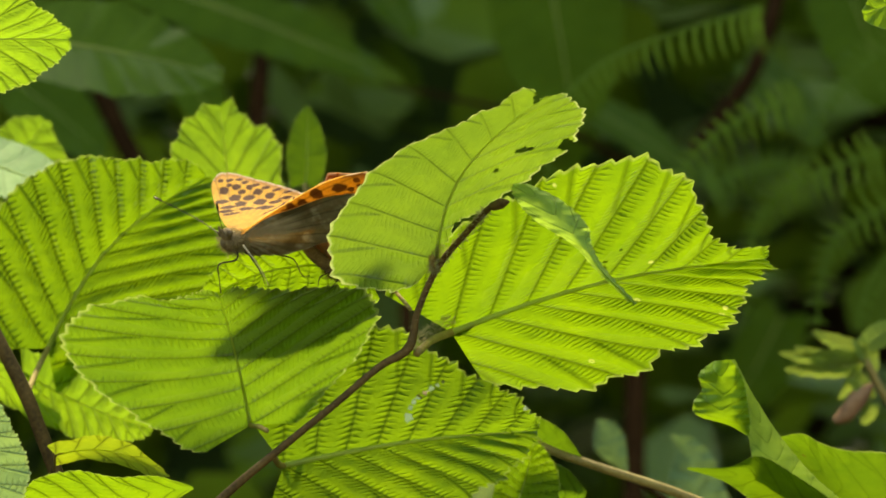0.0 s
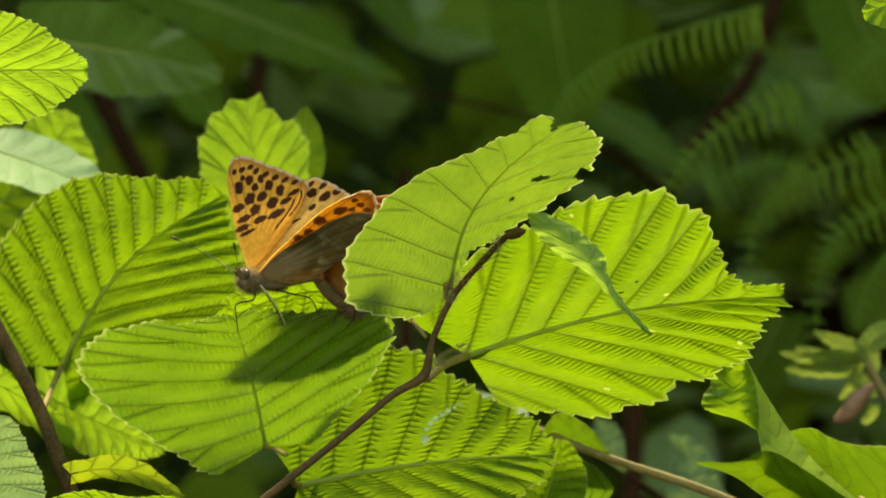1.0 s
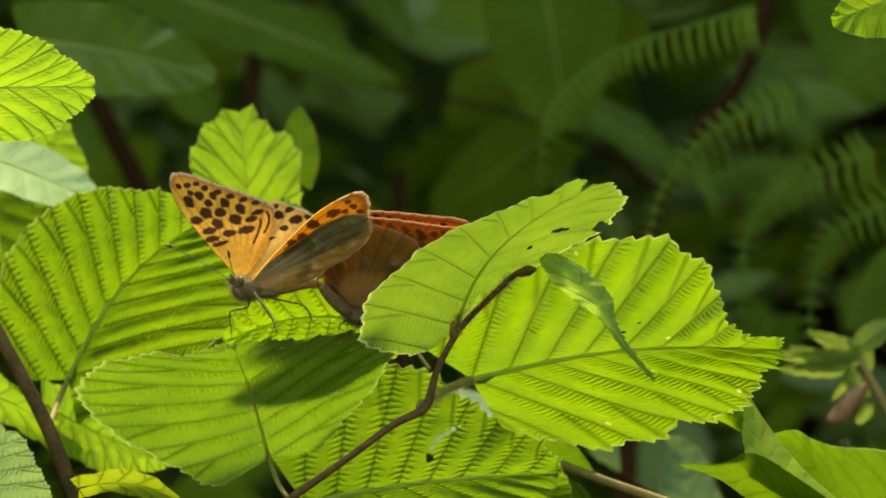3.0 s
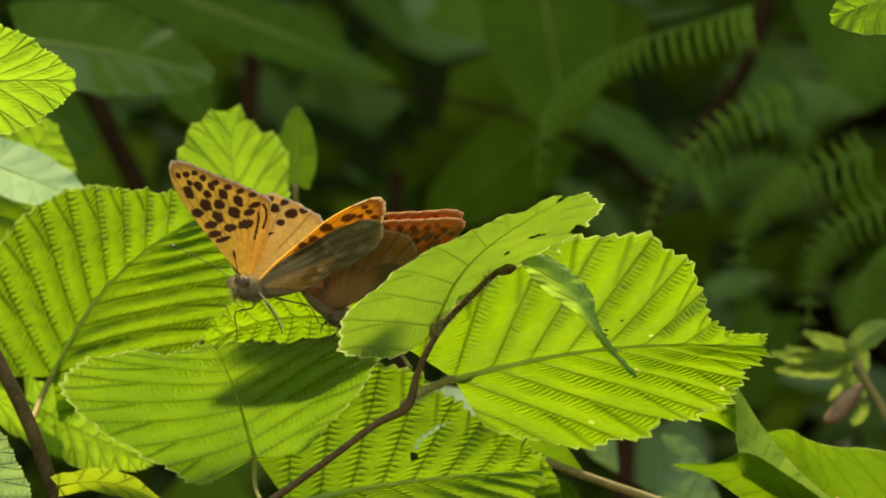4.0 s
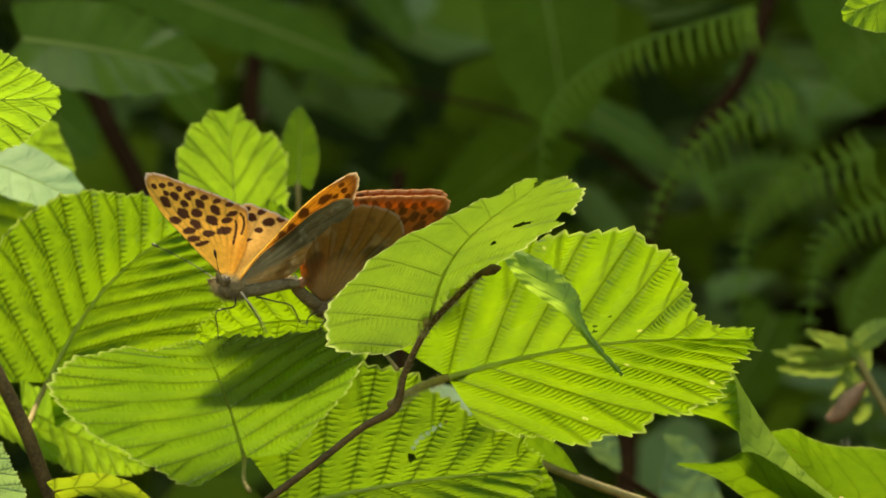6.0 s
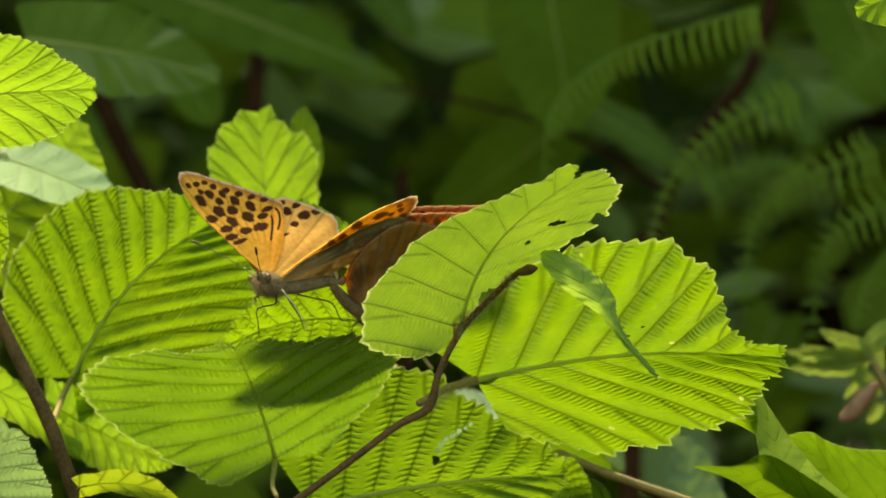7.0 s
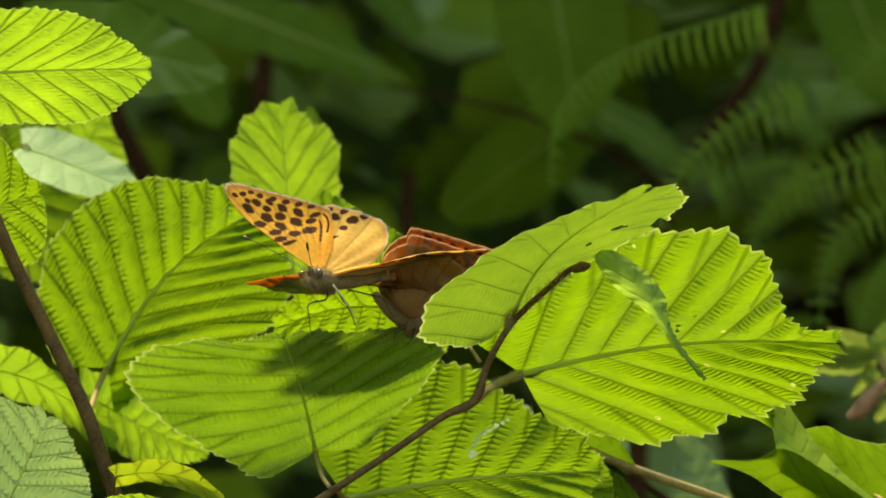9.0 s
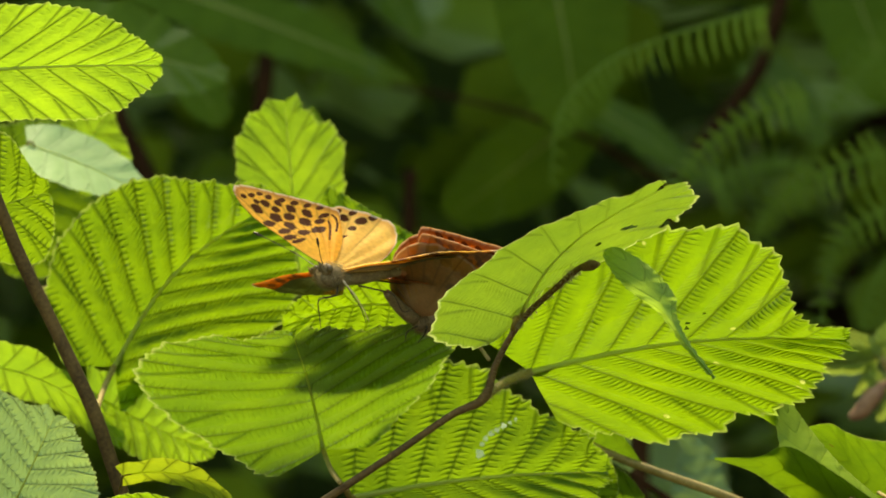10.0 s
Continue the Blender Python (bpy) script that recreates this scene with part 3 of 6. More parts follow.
# ---- hazel branch behind ----
back = thing("hazel_branch", (-0.0471, 0.1000, 1.4904), "hazel branch with small upright leaves behind", "branch", "hazel branches")
tube("stem", [(-0.0924, 0.1680, -0.0056), (-0.0555, 0.1620, -0.0017), (-0.0038, 0.1680, -0.0037), (0.0500, 0.0500, -0.0340), (0.0953, 0.0300, -0.0554), (0.1132, 0.0250, -0.0624), (0.1384, 0.0220, -0.0713), (0.1671, 0.0200, -0.0839)],
     [0.0012, 0.0014, 0.0015, 0.0015, 0.0014, 0.0014, 0.0015, 0.0016], GREEN_STEM, back, "hairy reddish green stem", 8)
leaf(back, HAZEL_YOUNG, at=pose(-0.00369, 0.172, -0.00062, -147.6, -65.97, -92.61), length=0.0625, half=(0.36, 0.345), sweep=(94, 34), foot=0.53, broad=0.5, arch=-0.211, curl=(0.096, 0.011), twist=3, bow=0.011,
         left=(-0.16, -0.05, 0.034), right=(0.10, -0.06, 0.09), veins=7, teeth=0.9, lobes=2.2, fan=((50, 25), (55, 30)), pleat=0.25, stalk=[(-0.0033, 0.1620, -0.0040)], label="small upright leaf")
leaf(back, HAZEL_YOUNG, at=pose(-0.08641, 0.19, 0.03183, 108.9, -52.26, -23.28), length=0.0304, half=(0.423, 0.52), sweep=(89, 26), foot=0.617, broad=0.322, arch=-0.001, curl=(-0, 0), twist=-0.057, bow=-0.005,
         left=(-0.039, -0.111, -0.007), right=(0.225, -0.054, -0.006), veins=6, pleat=0.45)
m, size = aim((-0.0944, 0.1380, 0.0437), (-0.0542, 0.1320, 0.0316), -60)
leaf(back, HAZEL_PALE, m, size, **shaped(half=(0.40, 0.46), curl=(0.3, 0.1)), veins=6, pleat=0.3, teeth=0.5, stalk=[(-0.0910, 0.1450, -0.0054), (-0.0966, 0.1420, 0.0213)], label="tilted leaf with pale mint upper face")
leaf(back, HAZEL, at=pose(-0.11134, 0.195, 0.00989, 88.41, -45.81, 17.99), length=0.0466, half=(0.59, 0.505), sweep=(103, 25), foot=0.523, broad=0.331, arch=-0.255, curl=(-0.038, 0.04), twist=0.738, bow=-0.019,
         left=(-0.038, -0.141, -0.097), right=(0.196, -0.028, 0.106), veins=6)
leaf(back, HAZEL, at=pose(0.08632, 0.02, -0.07828, 128.6, -68.23, -40.71), length=0.0254, half=(0.399, 0.466), sweep=(98, 21), foot=0.689, broad=0.328, arch=0.001, curl=(-0.001, 0.001), twist=-0.029, bow=-0.018,
         left=(-0.036, -0.053, 0.005), right=(0.076, -0.004, 0.001), stalk=[(0.0971, 0.0300, -0.0563)])

folded_blade(back, SMOOTH_GREEN, [(0.0861, 0.0250, -0.0550), (0.0925, 0.0250, -0.0463), (0.1024, 0.0250, -0.0505), (0.1091, 0.0250, -0.0597)],
             [(0.0865, 0.0400, -0.0565), (0.0945, 0.0400, -0.0576), (0.1027, 0.0400, -0.0591), (0.1090, 0.0400, -0.0613)], 0.002, "small smooth leaf beside the stem", 6, 0.0004)
folded_blade(back, HAZEL_FRONT, [(0.0802, 0.0250, -0.0655), (0.0925, 0.0250, -0.0608), (0.1033, 0.0250, -0.0626), (0.1102, 0.0250, -0.0703)],
             [(0.0807, 0.0500, -0.0678), (0.0928, 0.0500, -0.0786), (0.1038, 0.0500, -0.0804), (0.1103, 0.0500, -0.0731)], 0.003, "smooth green leaf under the stem", 6, 0.0005)
folded_blade(back, HAZEL, [(0.0086, 0.0500, 0.0286), (0.0178, 0.0500, 0.0234), (0.0287, 0.0500, 0.0169), (0.0379, 0.0500, 0.0117), (0.0419, 0.0500, 0.0079)],
             [(0.0012, 0.0550, 0.0148), (0.0122, 0.0550, 0.0084), (0.0232, 0.0550, 0.0050), (0.0342, 0.0550, 0.0046), (0.0421, 0.0550, 0.0073)], 0.003, "leaf behind the butterflies", 7, 0.0009)
folded_blade(back, HAZEL_PALE, [(0.0602, 0.0600, -0.0735), (0.0690, 0.0600, -0.0638), (0.0804, 0.0600, -0.0583), (0.0830, 0.0600, -0.0652)],
             [(0.0609, 0.0750, -0.0750), (0.0709, 0.0750, -0.0759), (0.0811, 0.0750, -0.0732), (0.0835, 0.0750, -0.0672)], 0.002, "pale leaf face low on the branch", 5, 0.0004)

# ---- leaf reaching in above ----
upper = thing("hazel_branch", (-0.1568, -0.0250, 1.5505), "hazel branch end with a bright yellow-green leaf", "branch", "hazel branches")
tube("stem", [(-0.0469, 0.0150, 0.0139), (-0.0262, 0.0110, 0.0053), (-0.0018, 0.0010, -0.0003)], [0.002, 0.0018, 0.0012], BARK, upper)
leaf(upper, HAZEL_YOUNG, at=pose(1e-05, 0, 0.00017, 110.1, -2.97, -2.66), length=0.0703, half=(0.308, 0.282), sweep=(113, 24), foot=0.634, broad=0.342, arch=0.068, curl=(0.039, -0.03), twist=1.49, bow=0.008,
         left=(-0.041, -0.046, -0.003), right=(-0.152, -0.001, 0.038), veins=8, teeth=0.6, fan=((38, 14), (48, 28)), pleat=0.45, label="bright yellow-green pleated leaf")

# ---- leaf tip reaching in at the other side ----
corner = thing("hazel_branch", (0.1651, -0.0100, 1.5847), "hazel branch end with a sunlit leaf tip", "branch", "hazel branches")
tube("stem", [(0.0243, 0.0060, 0.0206), (0.0120, 0.0020, 0.0086), (0.0000, 0.0000, 0.0000)], [0.002, 0.0016, 0.0012], BARK, corner)
m, size = aim((0.0017, 0.0000, 0.0007), (-0.0321, -0.0040, -0.0100), 16)
leaf(corner, FOLD_FACE, m, size, **shaped(half=(0.36, 0.3)), pleat=0.3, teeth=0.5)

# ---- curled leaves low down ----
lower = thing("hazel_branch", (0.1387, 0.0000, 1.4135), "hazel branch end with folded curled leaves", "branch", "hazel branches")
tube("stem", [(0.0212, 0.0100, -0.0192), (0.0072, 0.0060, -0.0054), (-0.0067, 0.0020, 0.0050), (-0.0174, -0.0060, 0.0104)], [0.002, 0.0018, 0.0016, 0.001], BARK, lower)
folded_blade(lower, FOLD_BACK, [(-0.0429, 0.0660, 0.0538), (-0.0382, 0.0660, 0.0450), (-0.0364, 0.0660, 0.0354), (-0.0350, 0.0660, 0.0257), (-0.0324, 0.0660, 0.0187), (-0.0209, 0.0660, 0.0138), (-0.0086, 0.0660, 0.0081)],
             [(-0.0409, 0.0520, 0.0548), (-0.0360, 0.0520, 0.0453), (-0.0290, 0.0520, 0.0340), (-0.0231, 0.0520, 0.0261), (-0.0161, 0.0520, 0.0183), (-0.0074, 0.0520, 0.0108), (0.0001, 0.0520, 0.0043)], 0.001, "leaf rolled along its midrib with a pale underside", 9, 0.0004)
folded_blade(lower, FOLD_FACE, [(-0.0471, 0.0620, 0.0539), (-0.0513, 0.0620, 0.0500), (-0.0504, 0.0620, 0.0451), (-0.0529, 0.0620, 0.0413), (-0.0520, 0.0620, 0.0372), (-0.0422, 0.0620, 0.0341), (-0.0369, 0.0620, 0.0311)],
             [(-0.0423, 0.0520, 0.0548), (-0.0391, 0.0520, 0.0502), (-0.0376, 0.0520, 0.0453), (-0.0370, 0.0520, 0.0410), (-0.0365, 0.0520, 0.0375), (-0.0363, 0.0520, 0.0345), (-0.0362, 0.0520, 0.0310)], 0.002, "curled over tip of a leaf with yellow-green face", 5, 0.0006)
folded_blade(lower, SMOOTH_GREEN, [(-0.0557, 0.0520, 0.0213), (-0.0426, 0.0520, 0.0216), (-0.0330, 0.0520, 0.0247), (-0.0199, 0.0520, 0.0174), (-0.0060, 0.0520, 0.0078)],
             [(-0.0546, 0.0780, 0.0199), (-0.0433, 0.0780, 0.0162), (-0.0344, 0.0780, 0.0103), (-0.0238, 0.0780, 0.0033), (-0.0115, 0.0780, -0.0029)], 0.002, "pointed smooth green leaf", 6, 0.0004)
folded_blade(lower, SMOOTH_GREEN, [(-0.0272, 0.0680, 0.0301), (-0.0191, 0.0680, 0.0313), (-0.0134, 0.0680, 0.0283), (-0.0050, 0.0680, 0.0260), (0.0091, 0.0680, 0.0248), (0.0302, 0.0680, 0.0177)],
             [(-0.0252, 0.1000, 0.0284), (-0.0155, 0.1000, 0.0175), (-0.0066, 0.1000, 0.0068), (0.0023, 0.1000, -0.0021), (0.0148, 0.1000, -0.0110), (0.0327, 0.1000, -0.0218)], 0.003, "broad smooth dark green leaf", 6, 0.0005)
tube("petiole", [(0.0024, 0.0200, 0.0065), (-0.0012, 0.0450, 0.0081), (-0.0047, 0.0580, 0.0102)], [0.001, 0.0008, 0.0006], GREEN_STEM, lower)

# ---- butterflies ----
def wing_material(name, ground_colour, rim_colour, glow, share, streak=None, pale=0.7, ink=1.0):
    m, t = material(name)
    pat = node(t, "Attribute")
    pat.attribute_name = "spots"
    mar = node(t, "Attribute")
    mar.attribute_name = "margin"
    co = node(t, "TexCoord")
    n = node(t, "TexNoise", Scale=700.0, Detail=4.0)
    t.links.new(co.outputs["Object"], n.inputs["Vector"])
    base = mixed(t, ramp(t, n.outputs[0], (0.3, (0, 0, 0)), (0.7, (1, 1, 1))), tuple(c * 0.8 for c in ground_colour), tuple(min(1, c * 1.1) for c in ground_colour))
    glo = mixed(t, ramp(t, n.outputs[0], (0.3, (0, 0, 0)), (0.7, (1, 1, 1))), tuple(c * 0.85 for c in glow), tuple(min(1, c * 1.1) for c in glow))
    if streak:
        w = node(t, "TexNoise", Scale=130.0, Detail=4.0, Roughness=0.6)
        t.links.new(co.outputs["Object"], w.inputs["Vector"])
        base = mixed(t, ramp(t, w.outputs[0], (0.52, (0, 0, 0)), (0.62, (1, 1, 1))), base, streak)
        far = maths(t, "MULTIPLY_ADD", w.outputs[0], 0.5, maths(t, "SUBTRACT", mar.outputs["Fac"], 0.25))
        base = mixed(t, ramp(t, far, (0.36, (0.5, 0.5, 0.5)), (0.54, (0, 0, 0))), base, tuple(min(1, c * 1.35) for c in streak))
        patch = node(t, "TexNoise", Scale=75.0, Detail=2.0)
        t.links.new(co.outputs["Object"], patch.inputs["Vector"])
        dusk = maths(t, "MULTIPLY", ramp(t, patch.outputs[0], (0.5, (0, 0, 0)), (0.58, (0.75, 0.75, 0.75))), ramp(t, mar.outputs["Fac"], (0.4, (0, 0, 0)), (0.6, (1, 1, 1))))
        base, glo = mixed(t, dusk, base, (0.07, 0.055, 0.022)), mixed(t, dusk, glo, tuple(c * 0.45 for c in glow))
    fringe = ramp(t, mar.outputs["Fac"], (0.972, (0, 0, 0)), (0.985, (pale, pale, pale)))
    k = ramp(t, mar.outputs["Fac"], (0.90, (0, 0, 0)), (0.96, (1, 1, 1)))
    base, glo = mixed(t, k, base, rim_colour), mixed(t, k, glo, rim_colour)
    ve = node(t, "Attribute")
    ve.attribute_name = "veins"
    vk = maths(t, "MULTIPLY", ve.outputs["Fac"], 0.62)
    base, glo = mixed(t, vk, base, tuple(c * 0.35 for c in ground_colour)), mixed(t, vk, glo, tuple(c * 0.35 for c in glow))
    s = ramp(t, pat.outputs["Fac"], (0.36, (0, 0, 0)), (0.62, (ink, ink, ink)))
    base, glo = mixed(t, s, base, (0.075, 0.026, 0.008)), mixed(t, s, glo, (0.13, 0.036, 0.008))
    fringe = maths(t, "MULTIPLY", fringe, maths(t, "SUBTRACT", 0.9, ve.outputs["Fac"]))
    base, glo = mixed(t, fringe, base, (0.66, 0.60, 0.46)), mixed(t, fringe, glo, (0.8, 0.72, 0.5))
    finish(t, base, glo, share, n.outputs[0], 0.2, 0.0002, 0.1, 0.5)
    return m


UPPER = wing_material("orange_wing_face", (0.92, 0.46, 0.06), (0.50, 0.23, 0.045), (1.0, 0.64, 0.12), 0.5)
UPPER_HIND = wing_material("tan_wing_face", (0.95, 0.56, 0.13), (0.80, 0.43, 0.10), (1.0, 0.70, 0.20), 0.5)
UNDER = wing_material("pale_orange_wing_underside", (0.70, 0.40, 0.13), (0.40, 0.20, 0.08), (1.0, 0.78, 0.32), 0.88)
UNDER_FORE = wing_material("brown_orange_wing_underside", (0.36, 0.20, 0.06), (0.30, 0.15, 0.05), (0.66, 0.34, 0.08), 0.5, pale=0.6, ink=0.72)
MATE_FORE = wing_material("red_orange_wing_underside", (0.40, 0.17, 0.035), (0.34, 0.15, 0.04), (0.95, 0.36, 0.03), 0.62, pale=0.15, ink=0.6)
UNDER_HIND = wing_material("silver_washed_underside", (0.17, 0.145, 0.075), (0.19, 0.16, 0.08), (0.28, 0.20, 0.09), 0.2, (0.33, 0.31, 0.20), 0.25)
UNDER_MATE = wing_material("brown_washed_underside", (0.29, 0.145, 0.028), (0.40, 0.19, 0.04), (0.62, 0.28, 0.05), 0.42, (0.42, 0.27, 0.10), 0.3)
DUSKY = wing_material("dusky_orange_wing_face", (0.62, 0.20, 0.025), (0.30, 0.10, 0.03), (0.72, 0.22, 0.02), 0.5, pale=0.3)
FUR = solid("brown_fur", (0.10, 0.07, 0.03), (0.28, 0.21, 0.10), 1500.0, 0.9, 0.8, 0.0004)
CLASP = solid("red_brown_clasper", (0.12, 0.035, 0.012), (0.42, 0.17, 0.06), 900.0, 0.4)
PALE_LEG = solid("pale_leg", (0.30, 0.25, 0.14), (0.50, 0.43, 0.27), 900.0, 0.6)
BODY_HAIR, _t = material("grey_body_hair")
finish(_t, (0.24, 0.19, 0.09), (0.36, 0.29, 0.14), 0.4, None, gloss=0.05)
CHITIN = solid("dark_chitin", (0.02, 0.014, 0.008), (0.06, 0.04, 0.02), 900.0, 0.4)
EYE = solid("compound_eye", (0.10, 0.07, 0.03), (0.16, 0.11, 0.05), 3000.0, 0.25)

# dark spots of the forewing and hindwing: millimetres from the wing root (along the tip line, towards the rear), half length, half width
FORE_SPOTS = [(40.3, 1.7, 0.9, 0.8), (38.3, 4.0, 1.5, 1.2), (36.7, 8.2, 1.3, 0.9), (34.6, 5.6, 1.2, 1.1), (37.3, -0.3, 2.0, 1.3), (32.8, 10.7, 1.7, 1.3), (31.2, 3.0, 1.9, 1.6), (29.9, 7.5, 1.6, 1.6), (28.8, 14.4, 1.8, 1.3),
              (25.8, 4.5, 2.0, 1.5), (25.5, 10.9, 1.9, 1.7), (29.6, -1.5, 1.5, 1.9), (23.9, 0.2, 1.2, 2.2), (20.6, 6.0, 1.3, 2.0), (20.0, 12.0, 1.5, 2.5), (23.8, 15.8, 1.0, 1.7), (25.4, 19.2, 0.8, 1.8), (20.2, -0.8, 1.1, 2.3),
              (17.4, 0.8, 0.7, 2.6), (43.4, 1.7, 0.7, 0.8), (43.0, 5.2, 0.8, 1.0), (40.4, 7.1, 1.0, 1.0), (37.4, 10.4, 0.9, 1.1), (34.4, 13.6, 0.9, 1.2), (31.6, 17.0, 0.8, 1.3), (29.0, 20.4, 0.8, 1.4)]
for line in ([(22.6, 18.8), (21.0, 18.0), (19.2, 16.6), (17.2, 14.8), (15.3, 12.9), (13.2, 10.8)], [(24.6, 22.0), (22.8, 22.0), (21.2, 21.2), (19.5, 20.0), (17.8, 18.2), (16.2, 16.2)]):
    for (x0, y0), (x1, y1) in zip(line, line[1:]):
        FORE_SPOTS += [(x0 + (x1 - x0) * e / 4, y0 + (y1 - y0) * e / 4, 0.34, 0.34) for e in range(4)]
FORE_SPOTS += [(44.0, -0.8, 0.9, 0.9), (43.5, 2.3, 0.9, 0.9)]
HIND_SPOTS = [(22.3, 25.4, 1.3, 1.6), (18.4, 29.8, 1.3, 2.0), (16.9, 24.6, 1.1, 1.2), (23.0, 30.0, 0.9, 1.4), (18.0, 34.6, 0.9, 1.6), (25.6, 25.6, 0.8, 1.2), (14.3, 17.6, 0.5, 2.2)]


def outline(points, fine=14):
    """A smooth line through polar points (radius in mm, degrees)."""
    p = [(r * math.cos(radians(a)), r * math.sin(radians(a))) for r, a in points]
    res = []
    for i in range(len(p) - 1):
        a, b, c, d = p[max(i - 1, 0)], p[i], p[i + 1], p[min(i + 2, len(p) - 1)]
        for k in range(fine):
            f = k / fine
            res.append(tuple(0.5 * (2 * b[e] + (c[e] - a[e]) * f + (2 * a[e] - 5 * b[e] + 4 * c[e] - d[e]) * f * f + (3 * b[e] - a[e] - 3 * c[e] + d[e]) * f ** 3) for e in (0, 1)))
    res.append(p[-1])
    return res


FORE = outline([(0.5, -20), (19, -9.5), (37, -6.5), (45.5, -4), (49.3, -0.5), (48, 5), (43, 14), (39.3, 25), (37.0, 36), (35.5, 44.5), (30, 47.5), (18, 53), (0.5, 60)])
# spread, with the inner margin folded down along the body
HIND_SPREAD = outline([(0.5, 30), (19, 33), (33, 37), (38.5, 44), (39.3, 53), (40, 62), (41, 70), (38, 77), (31, 85), (22, 93), (12, 104), (0.5, 112)])
# drawn forward under the forewing, the inner half folded round the body
HIND_DRAWN = outline([(0.5, -16), (14, -7), (26, -0.5), (36, 2.5), (42, 6), (43.5, 11.5), (41.2, 20), (35.5, 28), (29, 35), (22, 44), (16, 58), (11, 78), (8, 105), (0.5, 140)])
FORE_TUCKED = outline([(0.5, -20), (19, -9.5), (37, -6.5), (45.5, -4), (49.3, -0.5), (48, 5), (44, 11.5), (40, 17), (34, 21), (20, 24), (0.5, 35)])
# upright, seen whole
HIND_UPRIGHT = outline([(0.5, -16), (16, -8), (28, -1), (33, 5), (35.5, 14), (35.5, 25), (34.5, 37), (31, 50), (25, 63), (18, 78), (11, 95), (0.5, 110)])
FORE_VEINS, HIND_VEINS = (-3, 2, 8, 14, 20, 26, 33, 40), (4, 12, 21, 30, 40, 52, 66)


def wing_sheet(name, line, spots, mat, parent, lift, label="", rows=60, veins=FORE_VEINS, grow=1.0):
    """One face of a wing: rings from the root to the scalloped margin, slightly cambered."""
    line = np.array(line) * 0.001 * grow
    cen = np.array([0.0006, 0.0006])
    n = len(line)
    f = ((np.arange(rows + 1) / rows) ** 0.8)[:, None]
    k = np.arange(n)[None, :]
    outer = (k > n * 0.33) & (k < n * 0.78)
    sc = 1 + np.where(outer, 0.010 * np.abs(np.sin(k * 0.36)) * f ** 8, 0)
    q = cen + (line[None] - cen) * (f * sc)[..., None]
    x, y = q[..., 0], q[..., 1]
    r = np.hypot(x, y)
    an = np.degrees(np.arctan2(y, x))
    gap = np.min([np.abs(an - v0) for v0 in veins], axis=0)
    z = lift + 0.0014 * np.sin(np.minimum(r / 0.049, 1) * 3.1) + 0.00022 * np.cos(gap * 0.5) * f + 0.0003 * np.sin(x * 260 + y * 150)
    mm = np.stack([x, y], -1) * 1000
    wob = 0.16 * np.sin(mm[..., 0] * 2.1 + 1.3 * np.sin(mm[..., 1] * 1.7)) + 0.12 * np.sin(mm[..., 1] * 3.3 + mm[..., 0])
    d = np.full(x.shape, 9.0)
    for a, b, hx, hy in spots:
        d = np.minimum(d, np.hypot((mm[..., 0] - a) / (hx * 1.24), (mm[..., 1] - b) / (hy * 1.24)))
    pat = np.clip(1.5 - d + 0.5 * wob, 0, 1)
    vein = np.clip(1 - gap * math.pi / 180 * r * 1000 / 0.5, 0, 1) * np.clip((r - 0.013) / 0.006, 0, 1)
    mar = np.where((k > n * 0.25) & (k < n * 0.82), f, f * 0.93)
    faces = [(i * n + j, i * n + j + 1, (i + 1) * n + j + 1, (i + 1) * n + j) for i in range(rows) for j in range(n - 1)]
    ob = mesh_object(name, np.stack([x, y, z], -1).reshape(-1, 3).tolist(), faces, mat, parent, label)
    for key, vals in (("spots", pat), ("margin", mar), ("veins", vein)):
        att = ob.data.attributes.new(key, "FLOAT", "POINT")
        att.data.foreach_set("value", np.ascontiguousarray(vals, dtype=np.float32).ravel())
    return ob


def wings(parent, side, rear, beneath_fore, beneath_hind, size=1.0, upper=None, spotted=(), fore_line=FORE):
    """A forewing and a hindwing, each with an upper face and an underside; side: which way the upper face looks."""
    fl, fs = [(x * size, y * size) for x, y in fore_line], [tuple(v * size for v in q) for q in FORE_SPOTS]
    hl = [(x * size, y * size) for x, y in rear]
    spotted = [tuple(v * size for v in q) for q in spotted]
    fore = wing_sheet("forewing", fl, fs, upper or UPPER, parent, 0.0002 * side, "orange forewing with black spots")
    wing_sheet("underside", fl, fs, beneath_fore, fore, -0.0001 * side, grow=1.002)
    hind = wing_sheet("hindwing", hl, spotted, UPPER_HIND if upper is None else upper, parent, -0.0006 * side, "tan hindwing, silver washed beneath", veins=HIND_VEINS)
    wing_sheet("underside", hl, spotted if rear is HIND_SPREAD else (), beneath_hind, hind, -0.0009 * side, veins=HIND_VEINS, grow=1.002)
    return fore, hind


def ball(name, centre, size, mat, parent, turn=(0, 0, 0), rough=0.0):
    bm = bmesh.new()
    bmesh.ops.create_uvsphere(bm, u_segments=20, v_segments=14, radius=1.0)
    for v in bm.verts:
        k = 1 + rough * noise.noise(v.co * 3.1 + Vector(centre) * 900)
        v.co = Vector((v.co.x * size[0], v.co.y * size[1], v.co.z * size[2])) * k
    bmesh.ops.transform(bm, matrix=pose(*centre, *turn), verts=bm.verts)
    me = bpy.data.meshes.new(name)
    bm.to_mesh(me)
    bm.free()
    me.materials.append(mat)
    me.polygons.foreach_set("use_smooth", [True] * len(me.polygons))
    ob = new(name, me)
    ob.parent = parent
    return ob


